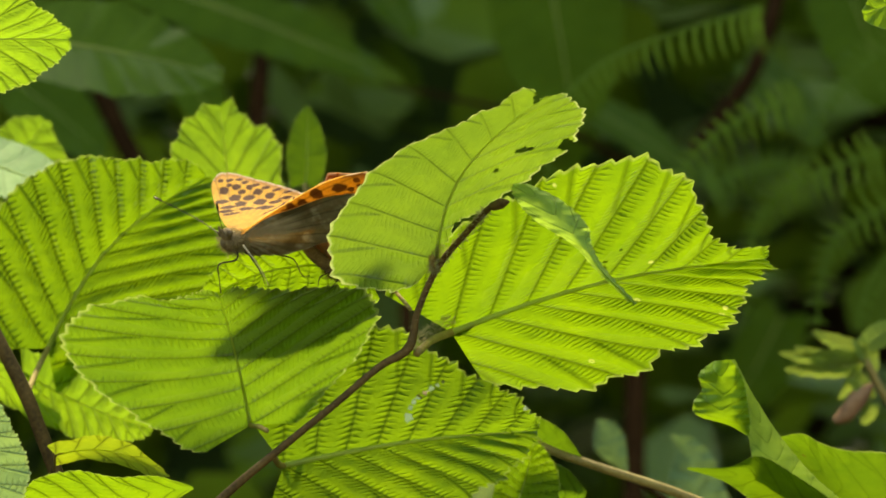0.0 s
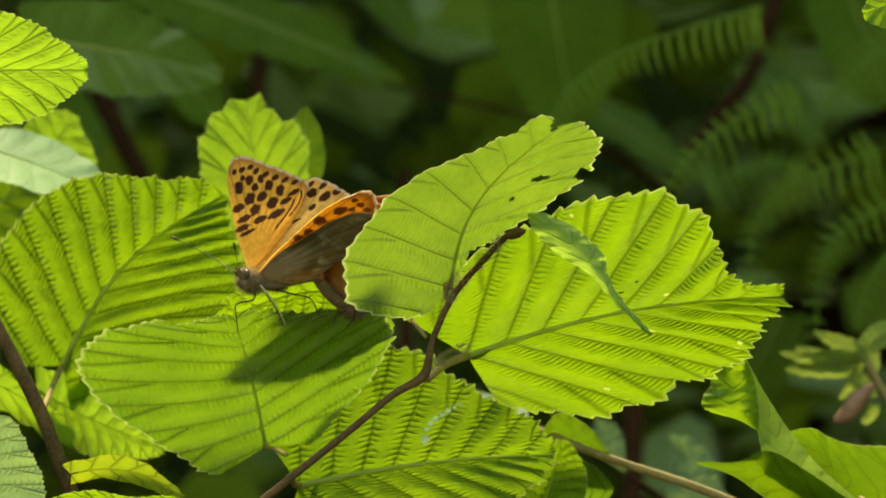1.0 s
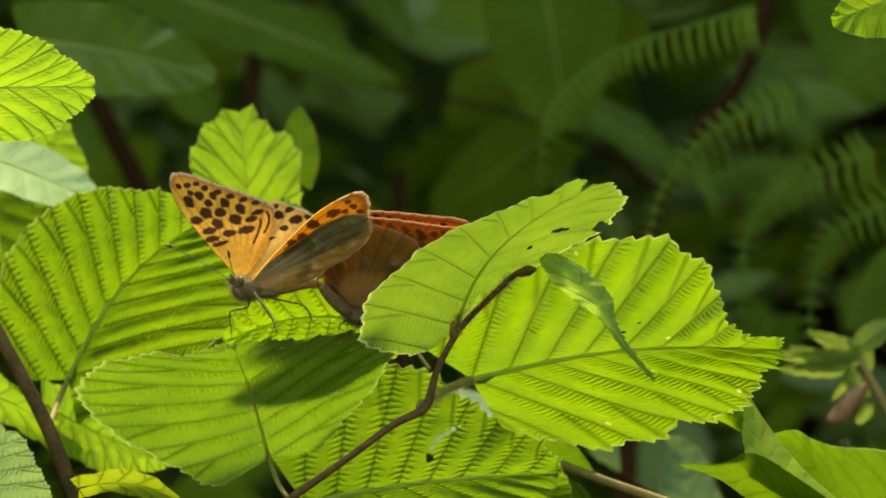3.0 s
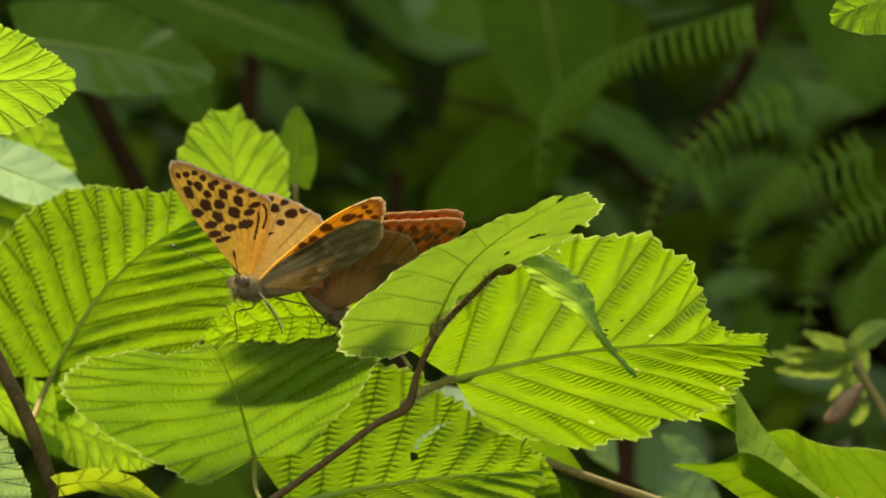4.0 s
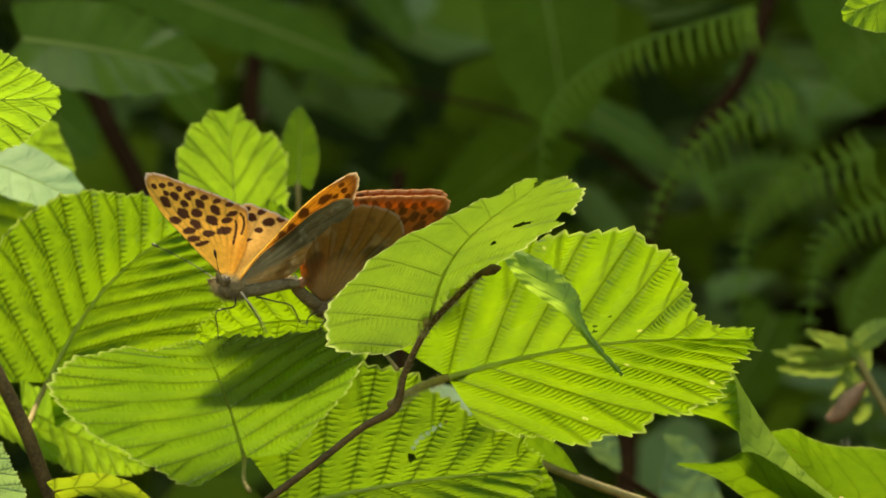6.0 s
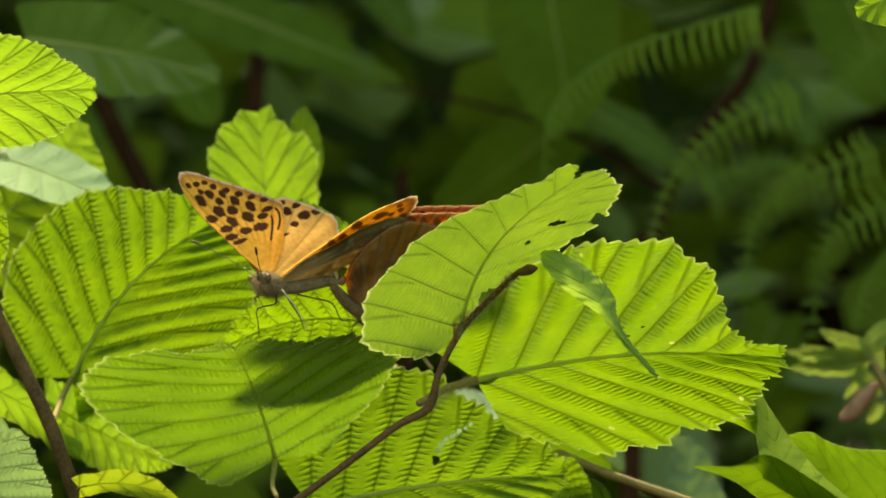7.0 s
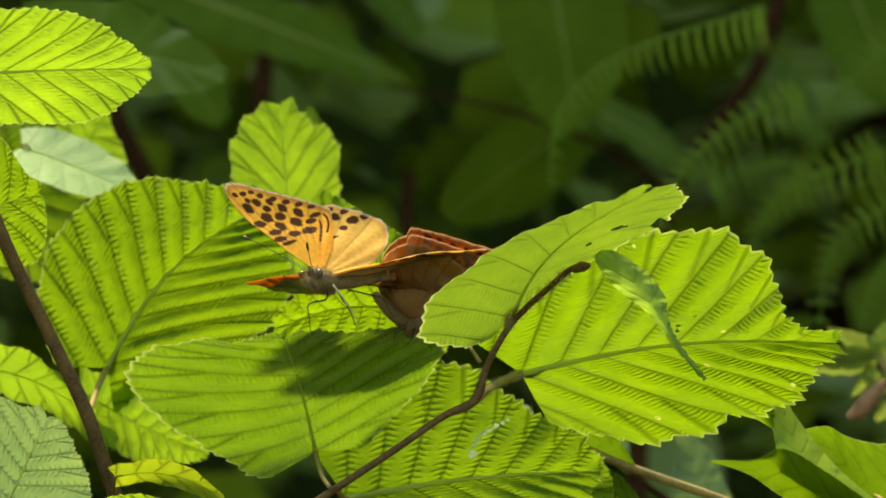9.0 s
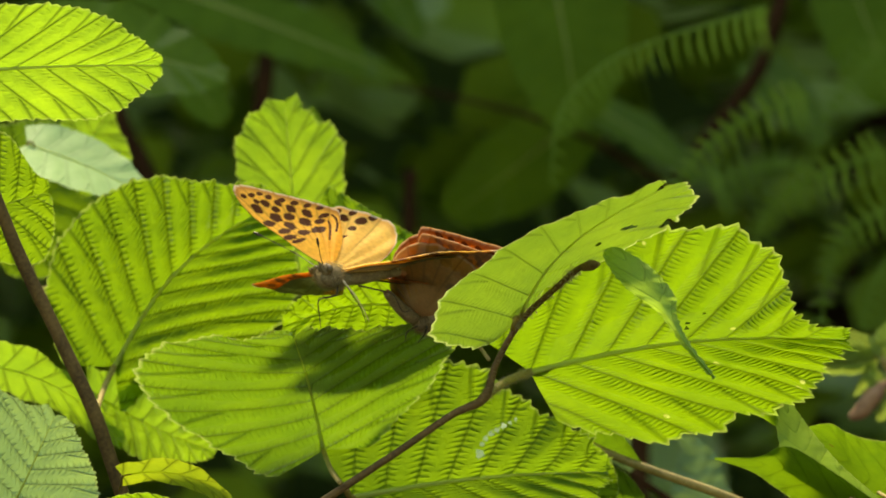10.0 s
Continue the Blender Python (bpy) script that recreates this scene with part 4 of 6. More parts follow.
def butterfly(at, label, head_at, tail, legs=(), feelers=(), seed=4):
    """A fritillary round its wing roots; head_at: the head; tail: points of the abdomen; legs and feelers: their points. Wings are laid on by their poses."""
    b = thing("butterfly", at, label, "butterfly", "fritillary butterflies")
    h = Vector(head_at)
    ahead = (h - Vector(tail[0])).normalized()
    mid = h * 0.25 + Vector((0, 0, -0.0020))
    yaw = math.degrees(math.atan2(ahead.y, ahead.x))
    ball("thorax", mid, (0.0050, 0.0031, 0.0033), FUR, b, (0, 0, yaw), 0.12)
    head = ball("head", h, (0.0019, 0.0020, 0.0018), FUR, b, (0, 0, yaw), 0.1)
    out = Vector((-ahead.y, ahead.x, 0)).normalized()
    for s in (-1, 1):
        ball("eye", h + out * 0.0016 * s + ahead * 0.0006, (0.0010, 0.0010, 0.0012), EYE, head)
    tube("palp", [h + ahead * 0.001 + Vector((0, 0, -0.0008)), h + ahead * 0.003 + Vector((0, 0, -0.0002)), h + ahead * 0.0042 + Vector((0, 0, 0.0010))], [0.0006, 0.0006, 0.0002], FUR, head, "", 8)
    tube("abdomen", tail, [0.0021, 0.0021, 0.0019, 0.0016, 0.0012], FUR, b, "grey brown furry abdomen", 12)
    rnd, hv, hf = random.Random(seed), [], []
    for _ in range(1500):
        u, c = rnd.uniform(0, 6.283), rnd.uniform(-1, 1)
        w = math.sqrt(1 - c * c)
        o = ahead * c + (out * math.cos(u) + Vector((0, 0, 1)) * math.sin(u)) * w
        q = mid + Vector((o.x * 0.0042, o.y * 0.0042, o.z * 0.0032))
        d = (o * 0.9 - ahead * rnd.uniform(0.1, 0.9)).normalized() * rnd.uniform(0.0010, 0.0026)
        e = d.orthogonal().normalized() * 0.00006
        m0 = len(hv)
        hv += [q + e, q - e, q + d]
        hf.append((m0, m0 + 1, m0 + 2))
    tagged(mesh_object("hair", hv, hf, BODY_HAIR, b), kind="stuff")
    for pts in feelers:
        ant = tube("antenna", pts, [0.00017, 0.00014, 0.00013, 0.00014], CHITIN, b, "thin dark antenna with club", 6)
        a, c = Vector(pts[-2]), Vector(pts[-1])
        d = (c - a).normalized()
        tube("club", [c - d * 0.0006, c + d * 0.0008, c + d * 0.0022], [0.0002, 0.0005, 0.0003], CHITIN, ant, "", 6)
    for mat, pts in legs:
        n = len(pts)
        tube("leg", pts, [0.00032 - 0.00018 * k / (n - 1) for k in range(n)], mat, b, "thin jointed leg", 6, 3)
    return b


fly = butterfly((-0.0340, 0.0220, 1.4923), "silver-washed fritillary with spotted orange wings on a leaf", (-0.0024, -0.0060, 0.0004),
                [(0.003, 0.002, -0.0026), (0.008, 0.0048, -0.0022), (0.013, 0.0075, -0.0012), (0.0172, 0.0095, -0.0006), (0.0198, 0.0105, -0.0004)],
                [(CHITIN, [(0.0009, -0.003, -0.0050), (0.0004, -0.004, -0.0076), (-0.0047, -0.006, -0.0089), (-0.0046, -0.005, -0.0132), (-0.0042, -0.004, -0.0176)]),
                 (PALE_LEG, [(0.0026, -0.005, -0.0030), (0.0048, -0.007, -0.0058), (0.0068, -0.008, -0.0083), (0.0090, -0.007, -0.0122), (0.0104, -0.006, -0.0154)]),
                 (CHITIN, [(0.0040, -0.001, -0.0050), (0.0056, -0.002, -0.0078), (0.0078, -0.002, -0.0112), (0.0094, -0.001, -0.0156)]),
                 (CHITIN, [(0.0070, 0.003, -0.0046), (0.0130, 0.004, -0.0060), (0.0178, 0.005, -0.0074), (0.0204, 0.006, -0.0124), (0.0228, 0.006, -0.0123)])],
                [[(-0.0030, -0.0072, -0.0002), (-0.0036, -0.0090, 0.0022), (-0.0042, -0.0105, 0.0045), (-0.0048, -0.0120, 0.0078)],
                 [(-0.0036, -0.0062, -0.0002), (-0.0100, 0.0000, 0.0040), (-0.0170, 0.0040, 0.0078), (-0.0230, 0.0060, 0.0107)]])
ball("clasper", (0.0206, 0.0108, -0.0004), (0.0014, 0.0011, 0.0016), CLASP, fly, (0, 20, 0), 0.25)
ball("clasper", (0.0190, 0.0086, 0.0012), (0.0005, 0.0004, 0.0011), PALE_LEG, fly, (0, -20, 0), 0.2)
far_wings = wings(fly, -1, HIND_SPREAD, UNDER, UNDER, 0.94, spotted=HIND_SPOTS)
near_wings = wings(fly, 1, HIND_DRAWN, UNDER_FORE, UNDER_HIND, fore_line=FORE_TUCKED)
mate = butterfly((-0.0047, 0.0460, 1.4825), "darker fritillary joined to the first, half hidden by a leaf", (0.0046, 0.0050, -0.0030),
                 [(-0.002, -0.002, -0.0016), (-0.0045, -0.005, 0.0002), (-0.0070, -0.008, 0.0026), (-0.0090, -0.0105, 0.0050), (-0.0102, -0.0125, 0.0064)],
                 [(CHITIN, [(-0.001, -0.003, -0.0040), (-0.004, -0.005, -0.0056), (-0.0046, -0.006, -0.0082)]), (CHITIN, [(0.002, -0.003, -0.0040), (0.0012, -0.006, -0.0066), (-0.0008, -0.007, -0.0090)])], (), 6)
mate_far = wings(mate, 1, HIND_UPRIGHT, MATE_FORE, UNDER_MATE, upper=DUSKY)
mate_near = wings(mate, -1, HIND_UPRIGHT, MATE_FORE, UNDER_MATE, upper=DUSKY)
third = butterfly((-0.0343, 0.0380, 1.4893), "third fritillary with spread orange wings under the pair", (-0.0040, 0.0050, -0.0010),
                  [(0.002, -0.001, -0.001), (0.004, -0.002, -0.0012), (0.007, -0.003, -0.0012), (0.009, -0.004, -0.0012), (0.011, -0.005, -0.0012)], (), (), 7)
third_wings = wings(third, -1, HIND_DRAWN, UNDER_FORE, UNDER_HIND, 0.80, DUSKY)
third_other = wings(third, 1, HIND_DRAWN, UNDER_FORE, UNDER_HIND, 0.80, DUSKY)

# ---- things in the shade behind ----
def bush(at, label, leaves, stems, mat=SHADE_LEAF):
    b = thing("hazel_bush", at, label, "bush", "shaded bushes")
    o = Vector(at)
    for base, tip, half, lean in leaves:
        m, size = aim(Vector(base) - o, Vector(tip) - o, lean)
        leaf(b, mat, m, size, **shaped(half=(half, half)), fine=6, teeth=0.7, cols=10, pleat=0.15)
    for pts, rad in stems:
        tube("stem", [tuple(Vector(q) - o) for q in pts], [rad] * len(pts), DARK_BARK, b, "dark bark stem", 8)
    return b


bush((-0.1168, 0.8400, 1.3892), "shaded bush with toothed leaves in a green darkened for shade", [
    ((-0.1580, 0.5600, 1.5808), (-0.0829, 0.5600, 1.5732), 0.33, -42),
    ((-0.1393, 1.0000, 1.6227), (-0.0104, 1.0000, 1.5814), 0.13, -25),
    ((0.0442, 0.9800, 1.6422), (0.0657, 0.9800, 1.5547), 0.4, -30),
    ((0.0670, 1.1000, 1.5675), (0.1277, 1.1000, 1.5372), 0.3, -62),
    ((0.0601, 1.1500, 1.5606), (0.0065, 1.1500, 1.5110), 0.42, -45),
    ((0.1827, 1.0500, 1.6300), (0.2112, 1.0500, 1.5690), 0.42, -30),
    ((-0.1101, 0.8400, 1.5751), (-0.0932, 0.8400, 1.5546), 0.42, -20),
    ((-0.1903, 1.0000, 1.5743), (-0.1495, 1.0000, 1.5462), 0.4, -40),
    ((0.1481, 1.2000, 1.5901), (0.1889, 1.2000, 1.5547), 0.34, -50),
    ((0.1644, 1.2000, 1.4676), (0.1400, 1.2000, 1.4132), 0.42, -45),
    ((-0.0397, 1.2000, 1.6364), (-0.0070, 1.2000, 1.6037), 0.3, -40)],
    [([(-0.0806, 1.1200, 1.6329), (-0.0833, 1.1200, 1.5904), (-0.0886, 1.1200, 1.5321), (-0.0912, 1.1200, 1.4578)], 0.0042), ([(-0.1628, 1.1200, 1.5851), (-0.1509, 1.1200, 1.5560), (-0.1363, 1.1200, 1.5268), (-0.1071, 1.1200, 1.4578)], 0.005),
     ([(-0.0156, 1.1200, 1.5374), (-0.0164, 1.1200, 1.5056), (-0.0143, 1.1200, 1.4313)], 0.0032)])


def fern(at, points, length, label, size=0.01, both=True, gap=0.0048):
    """A bracken frond: a bent stalk with rows of toothed leaflets."""
    f = thing("fern_frond", at, label, "fern", "fern fronds")
    o = Vector(at)
    p = [Vector(q) - o for q in points]
    tube("stalk", p, [0.0007] * (len(p) - 1) + [0.0003], FERN, f)
    data = tube_data(p, [0.001] * len(p), 3, 8)[0]
    line = [sum((data[i * 3 + k] for k in range(3)), Vector()) / 3 for i in range(len(data) // 3)]
    run = sum((line[i + 1] - line[i]).length for i in range(len(line) - 1))
    n = max(12, int(run / gap))
    for i in range(n):
        k = i / (n - 1) * (len(line) - 2)
        j = int(k)
        q = line[j].lerp(line[j + 1], k - j)
        d = (line[j + 1] - line[j]).normalized()
        for s in ((1, -1) if both else (1,)):
            side = Vector((0, -1, 0)).cross(d) * s
            out = (side * 0.92 + d * 0.42 + Vector((0, 0.2 * s, -0.1))).normalized()
            reach = length * (1 - 0.75 * i / n) * (0.9 + 0.2 * random.random())
            verts, faces, w = [], [], size * (1 - 0.6 * i / n)
            m = 7
            for a in range(m + 1):
                g1 = a / m
                c = q + (out - d * 0.35 * g1) * reach * g1 + Vector((0, 0, -0.2 * reach * g1 * g1))
                ww = w * (1 - g1 ** 1.6) * (1 if a % 2 else 0.55) + 0.0002
                verts += [c + d * ww, c - d * ww, c + Vector((0, -0.0006, 0))]
            for a in range(m):
                b0, b1 = a * 3, a * 3 + 3
                faces += [(b0, b1, b1 + 2, b0 + 2), (b0 + 2, b1 + 2, b1 + 1, b0 + 1)]
            mesh_object("leaflet", verts, faces, FERN, f)
    return f


for label, reach, pts in (
        ("arching green fern frond in shade", 0.013, [(0.1270, 0.6400, 1.5967), (0.1068, 0.6400, 1.5900), (0.0821, 0.6400, 1.5821), (0.0619, 0.6400, 1.5720), (0.0462, 0.6400, 1.5541), (0.0422, 0.6400, 1.5249)]),
        ("drooping green fern frond in shade", 0.010, [(0.1438, 0.6600, 1.5613), (0.1235, 0.6600, 1.5534), (0.1054, 0.6600, 1.5409), (0.0929, 0.6600, 1.5251), (0.0861, 0.6600, 1.5047)]),
        ("bent green fern frond in shade", 0.012, [(0.1781, 0.7000, 1.5392), (0.1528, 0.7000, 1.5301), (0.1368, 0.7000, 1.5209), (0.1276, 0.7000, 1.5048), (0.1253, 0.7000, 1.4727)]),
        ("curved green fern frond deep in shade", 0.012, [(0.1950, 0.6800, 1.5207), (0.1768, 0.6800, 1.5150), (0.1608, 0.6800, 1.5048), (0.1544, 0.6800, 1.4888), (0.1517, 0.6800, 1.4638)]),
        ("arching green fern frond deep in shade", 0.011, [(0.1961, 0.7600, 1.5026), (0.1867, 0.7600, 1.4979), (0.1785, 0.7600, 1.4862), (0.1727, 0.7600, 1.4674)]),
        ("spreading green fern frond deep in shade", 0.014, [(0.2032, 0.8600, 1.5926), (0.1838, 0.8600, 1.5805), (0.1692, 0.8600, 1.5634), (0.1570, 0.8600, 1.5391)]),
        ("half hidden green fern frond in shade", 0.012, [(0.1149, 0.8400, 1.5268), (0.1318, 0.8400, 1.5340), (0.1487, 0.8400, 1.5365), (0.1656, 0.8400, 1.5292)])):
    fern(pts[0], pts, reach * 1.35, label, 0.0016, label[:8] != "arching ")
lit_leaf = thing("hazel_bush", (-0.0471, 0.3300, 1.5230), "single upright leaf catching light in the shade", "bush", "shaded bushes")
m, size = aim((0, 0, 0), (0.002, 0.0, 0.0270), 25)
leaf(lit_leaf, SMOOTH_GREEN, m, size, **shaped(half=(0.30, 0.28)), fine=5, cols=8, teeth=0.2, pleat=0.15)
tube("stem", [(0.004, 0.02, -0.09), (0.001, 0.006, -0.03), (0, 0, 0)], [0.0012, 0.001, 0.0008], GREEN_STEM, lit_leaf)
pale_bush = thing("hazel_bush", (0.08, 0.42, 1.42), "pale bluish leaves in the gap under the branch", "bush", "shaded bushes")
folded_blade(pale_bush, BLUISH, [(0.0038, 0.0000, 0.0123), (0.0120, 0.0000, 0.0113), (0.0196, 0.0000, 0.0040), (0.0223, 0.0000, -0.0042), (0.0275, 0.0000, -0.0145)],
             [(0.0048, 0.0100, 0.0110), (0.0062, 0.0100, 0.0058), (0.0041, 0.0100, -0.0025), (0.0031, 0.0100, -0.0107), (0.0072, 0.0100, -0.0169)], 0.003, "", 5, 0.0004)
folded_blade(pale_bush, BLUISH, [(-0.0230, 0.0000, 0.0185), (-0.0168, 0.0000, 0.0168), (-0.0127, 0.0000, 0.0113), (-0.0112, 0.0000, -0.0005)],
             [(-0.0225, 0.0100, 0.0172), (-0.0238, 0.0100, 0.0110), (-0.0217, 0.0100, 0.0048), (-0.0118, 0.0100, -0.0016)], 0.003, "", 5, 0.0004)
# the sky reflected by this leaf is put into its pale bluish colour
folded_blade(pale_bush, BLUISH, [(-0.1296, -0.1200, 0.0387), (-0.1062, -0.1200, 0.0356), (-0.0866, -0.1200, 0.0344), (-0.0710, -0.1200, 0.0319), (-0.0592, -0.1200, 0.0289), (-0.0494, -0.1200, 0.0250)],
             [(-0.1206, -0.1850, 0.0308), (-0.1054, -0.1850, 0.0194), (-0.0826, -0.1850, 0.0118), (-0.0655, -0.1850, 0.0095), (-0.0541, -0.1850, 0.0127), (-0.0488, -0.1850, 0.0203)], 0.003, "pale leaf seen through the gap by the fork", 6, 0.0008)
tube("stem", [(0.0279, 0.0100, -0.0159), (0.0103, 0.0100, -0.0159), (-0.0118, 0.0100, -0.0016)], [0.0012, 0.0012, 0.0010], DARK_BARK, pale_bush)
stem = thing("sapling", (0.1236, 1.1200, 1.4578), "dark leaning sapling stem in shade", "sapling")
tube("trunk", [tuple(Vector(q) - Vector((0.1236, 1.1200, 1.4578))) for q in ((0.1620, 1.1200, 1.6329), (0.1528, 1.1200, 1.5984), (0.1435, 1.1200, 1.5772), (0.1183, 1.1200, 1.5453), (0.1024, 1.1200, 1.5056), (0.0918, 1.1200, 1.4313), (0.0891, 1.1200, 0.8214))],
     [0.0040, 0.0040, 0.0038, 0.0036, 0.004, 0.005, 0.008], DARK_BARK, stem)
tube("branch", [tuple(Vector(q) - Vector((0.1236, 1.1200, 1.4578))) for q in ((-0.0247, 1.0920, 1.5765), (0.0306, 1.1060, 1.5649), (0.0704, 1.1130, 1.5505), (0.1077, 1.1200, 1.5268))], [0.0008, 0.0012, 0.0016, 0.002], DARK_BARK, stem)

sprig = thing("bramble_sprig", (0.1499, 0.33, 1.4594), "blurred bramble sprig with drooping green leaflets", "plant")
tube("stem", [(0.0130, 0.0000, -0.0226), (0.0051, 0.0000, -0.0088), (-0.0007, 0.0000, 0.0012), (-0.0067, 0.0000, 0.0012)], [0.0016, 0.0014, 0.0012, 0.0008], GREEN_STEM, sprig)
for base, tip, half, lean in (
        ((-0.0007, 0.0000, 0.0042), (-0.0202, 0.0000, 0.0107), 0.17, -20),
        ((-0.0018, 0.0000, 0.0021), (-0.0321, 0.0000, 0.0012), 0.13, -25),
        ((-0.0028, 0.0000, 0.0002), (-0.0295, 0.0000, -0.0051), 0.15, -30),
        ((-0.0067, 0.0000, -0.0008), (-0.0266, 0.0000, 0.0056), 0.16, -15),
        ((-0.0037, 0.0000, -0.0018), (-0.0087, 0.0000, -0.0137), 0.2, -30),
        ((0.0002, 0.0000, 0.0072), (0.0111, 0.0000, 0.0160), 0.34, -20),
        ((-0.0028, 0.0000, 0.0091), (0.0051, 0.0000, -0.0018), 0.36, -35),
        ((-0.0058, 0.0000, -0.0037), (0.0042, 0.0000, -0.0107), 0.3, -30),
        ((0.0022, 0.0000, -0.0137), (-0.0007, 0.0000, -0.0216), 0.36, -20),
        ((-0.0087, 0.0000, 0.0012), (-0.0157, 0.0000, -0.0018), 0.22, -25)):
    m, size = aim(base, tip, lean)
    leaf(sprig, SPRIG, m, size, **shaped(half=(half, half), arch=-0.5), fine=5, cols=8, veins=5, name="leaflet", teeth=0.6)
tube("withered_leaf", [(0.0022, 0.0000, -0.0067), (-0.0028, 0.0000, -0.0117), (-0.0077, 0.0000, -0.0176), (-0.0117, 0.0000, -0.0197)], [0.0006, 0.0034, 0.0030, 0.0010], WITHERED, sprig, "withered brown curled leaflet")


def scatter(name, count, place, size, mat, label, category, seed):
    """Many small folded leaves as one mass."""
    rnd = random.Random(seed)
    verts, faces = [], []
    for _ in range(count):
        q = place(rnd)
        m = Euler((rnd.uniform(-0.9, 0.9), rnd.uniform(-0.9, 0.9), rnd.uniform(0, 6.28))).to_matrix()
        s = size * rnd.uniform(0.6, 1.3)
        n = len(verts)
        for x, y, z in ((-0.5, 0, 0), (-0.2, 0.36, 0.08), (0.15, 0.33, 0.1), (0.5, 0, -0.06), (0.15, -0.33, 0.1), (-0.2, -0.36, 0.08), (0, 0, -0.02)):
            verts.append(q + m @ Vector((x * s, y * s, z * s)))
        faces += [(n, n + 1, n + 6), (n + 1, n + 2, n + 6), (n + 2, n + 3, n + 6), (n + 3, n + 4, n + 6), (n + 4, n + 5, n + 6), (n + 5, n, n + 6)]
    ob = mesh_object(name, verts, faces, mat)
    return tagged(ob, label, category, kind="stuff")


scatter("hedge_foliage", 16000, lambda r: Vector((r.uniform(-1.5, 1.5), 1.35 + 0.9 * r.random(), r.uniform(0.3, 2.4))), 0.06, HEDGE, "dense dark green hedge foliage in shade", "hedge", 3)
def shade_crown_place(r):
    """A place in the added, unseen crown, whose edge leans back with the height."""
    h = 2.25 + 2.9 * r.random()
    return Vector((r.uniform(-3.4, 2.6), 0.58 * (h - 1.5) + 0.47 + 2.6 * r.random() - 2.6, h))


# tree out of view, added to keep the sun off the background
tree = thing("tree", (0.3, 2.6, 0), "unseen tree added so that its crown shades the hedge", "tree")
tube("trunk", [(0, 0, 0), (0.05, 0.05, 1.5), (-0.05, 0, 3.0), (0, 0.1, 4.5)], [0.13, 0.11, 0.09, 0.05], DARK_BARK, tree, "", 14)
crown = scatter("crown", 7500, shade_crown_place, 0.15, HEDGE, "", "", 5)
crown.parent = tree


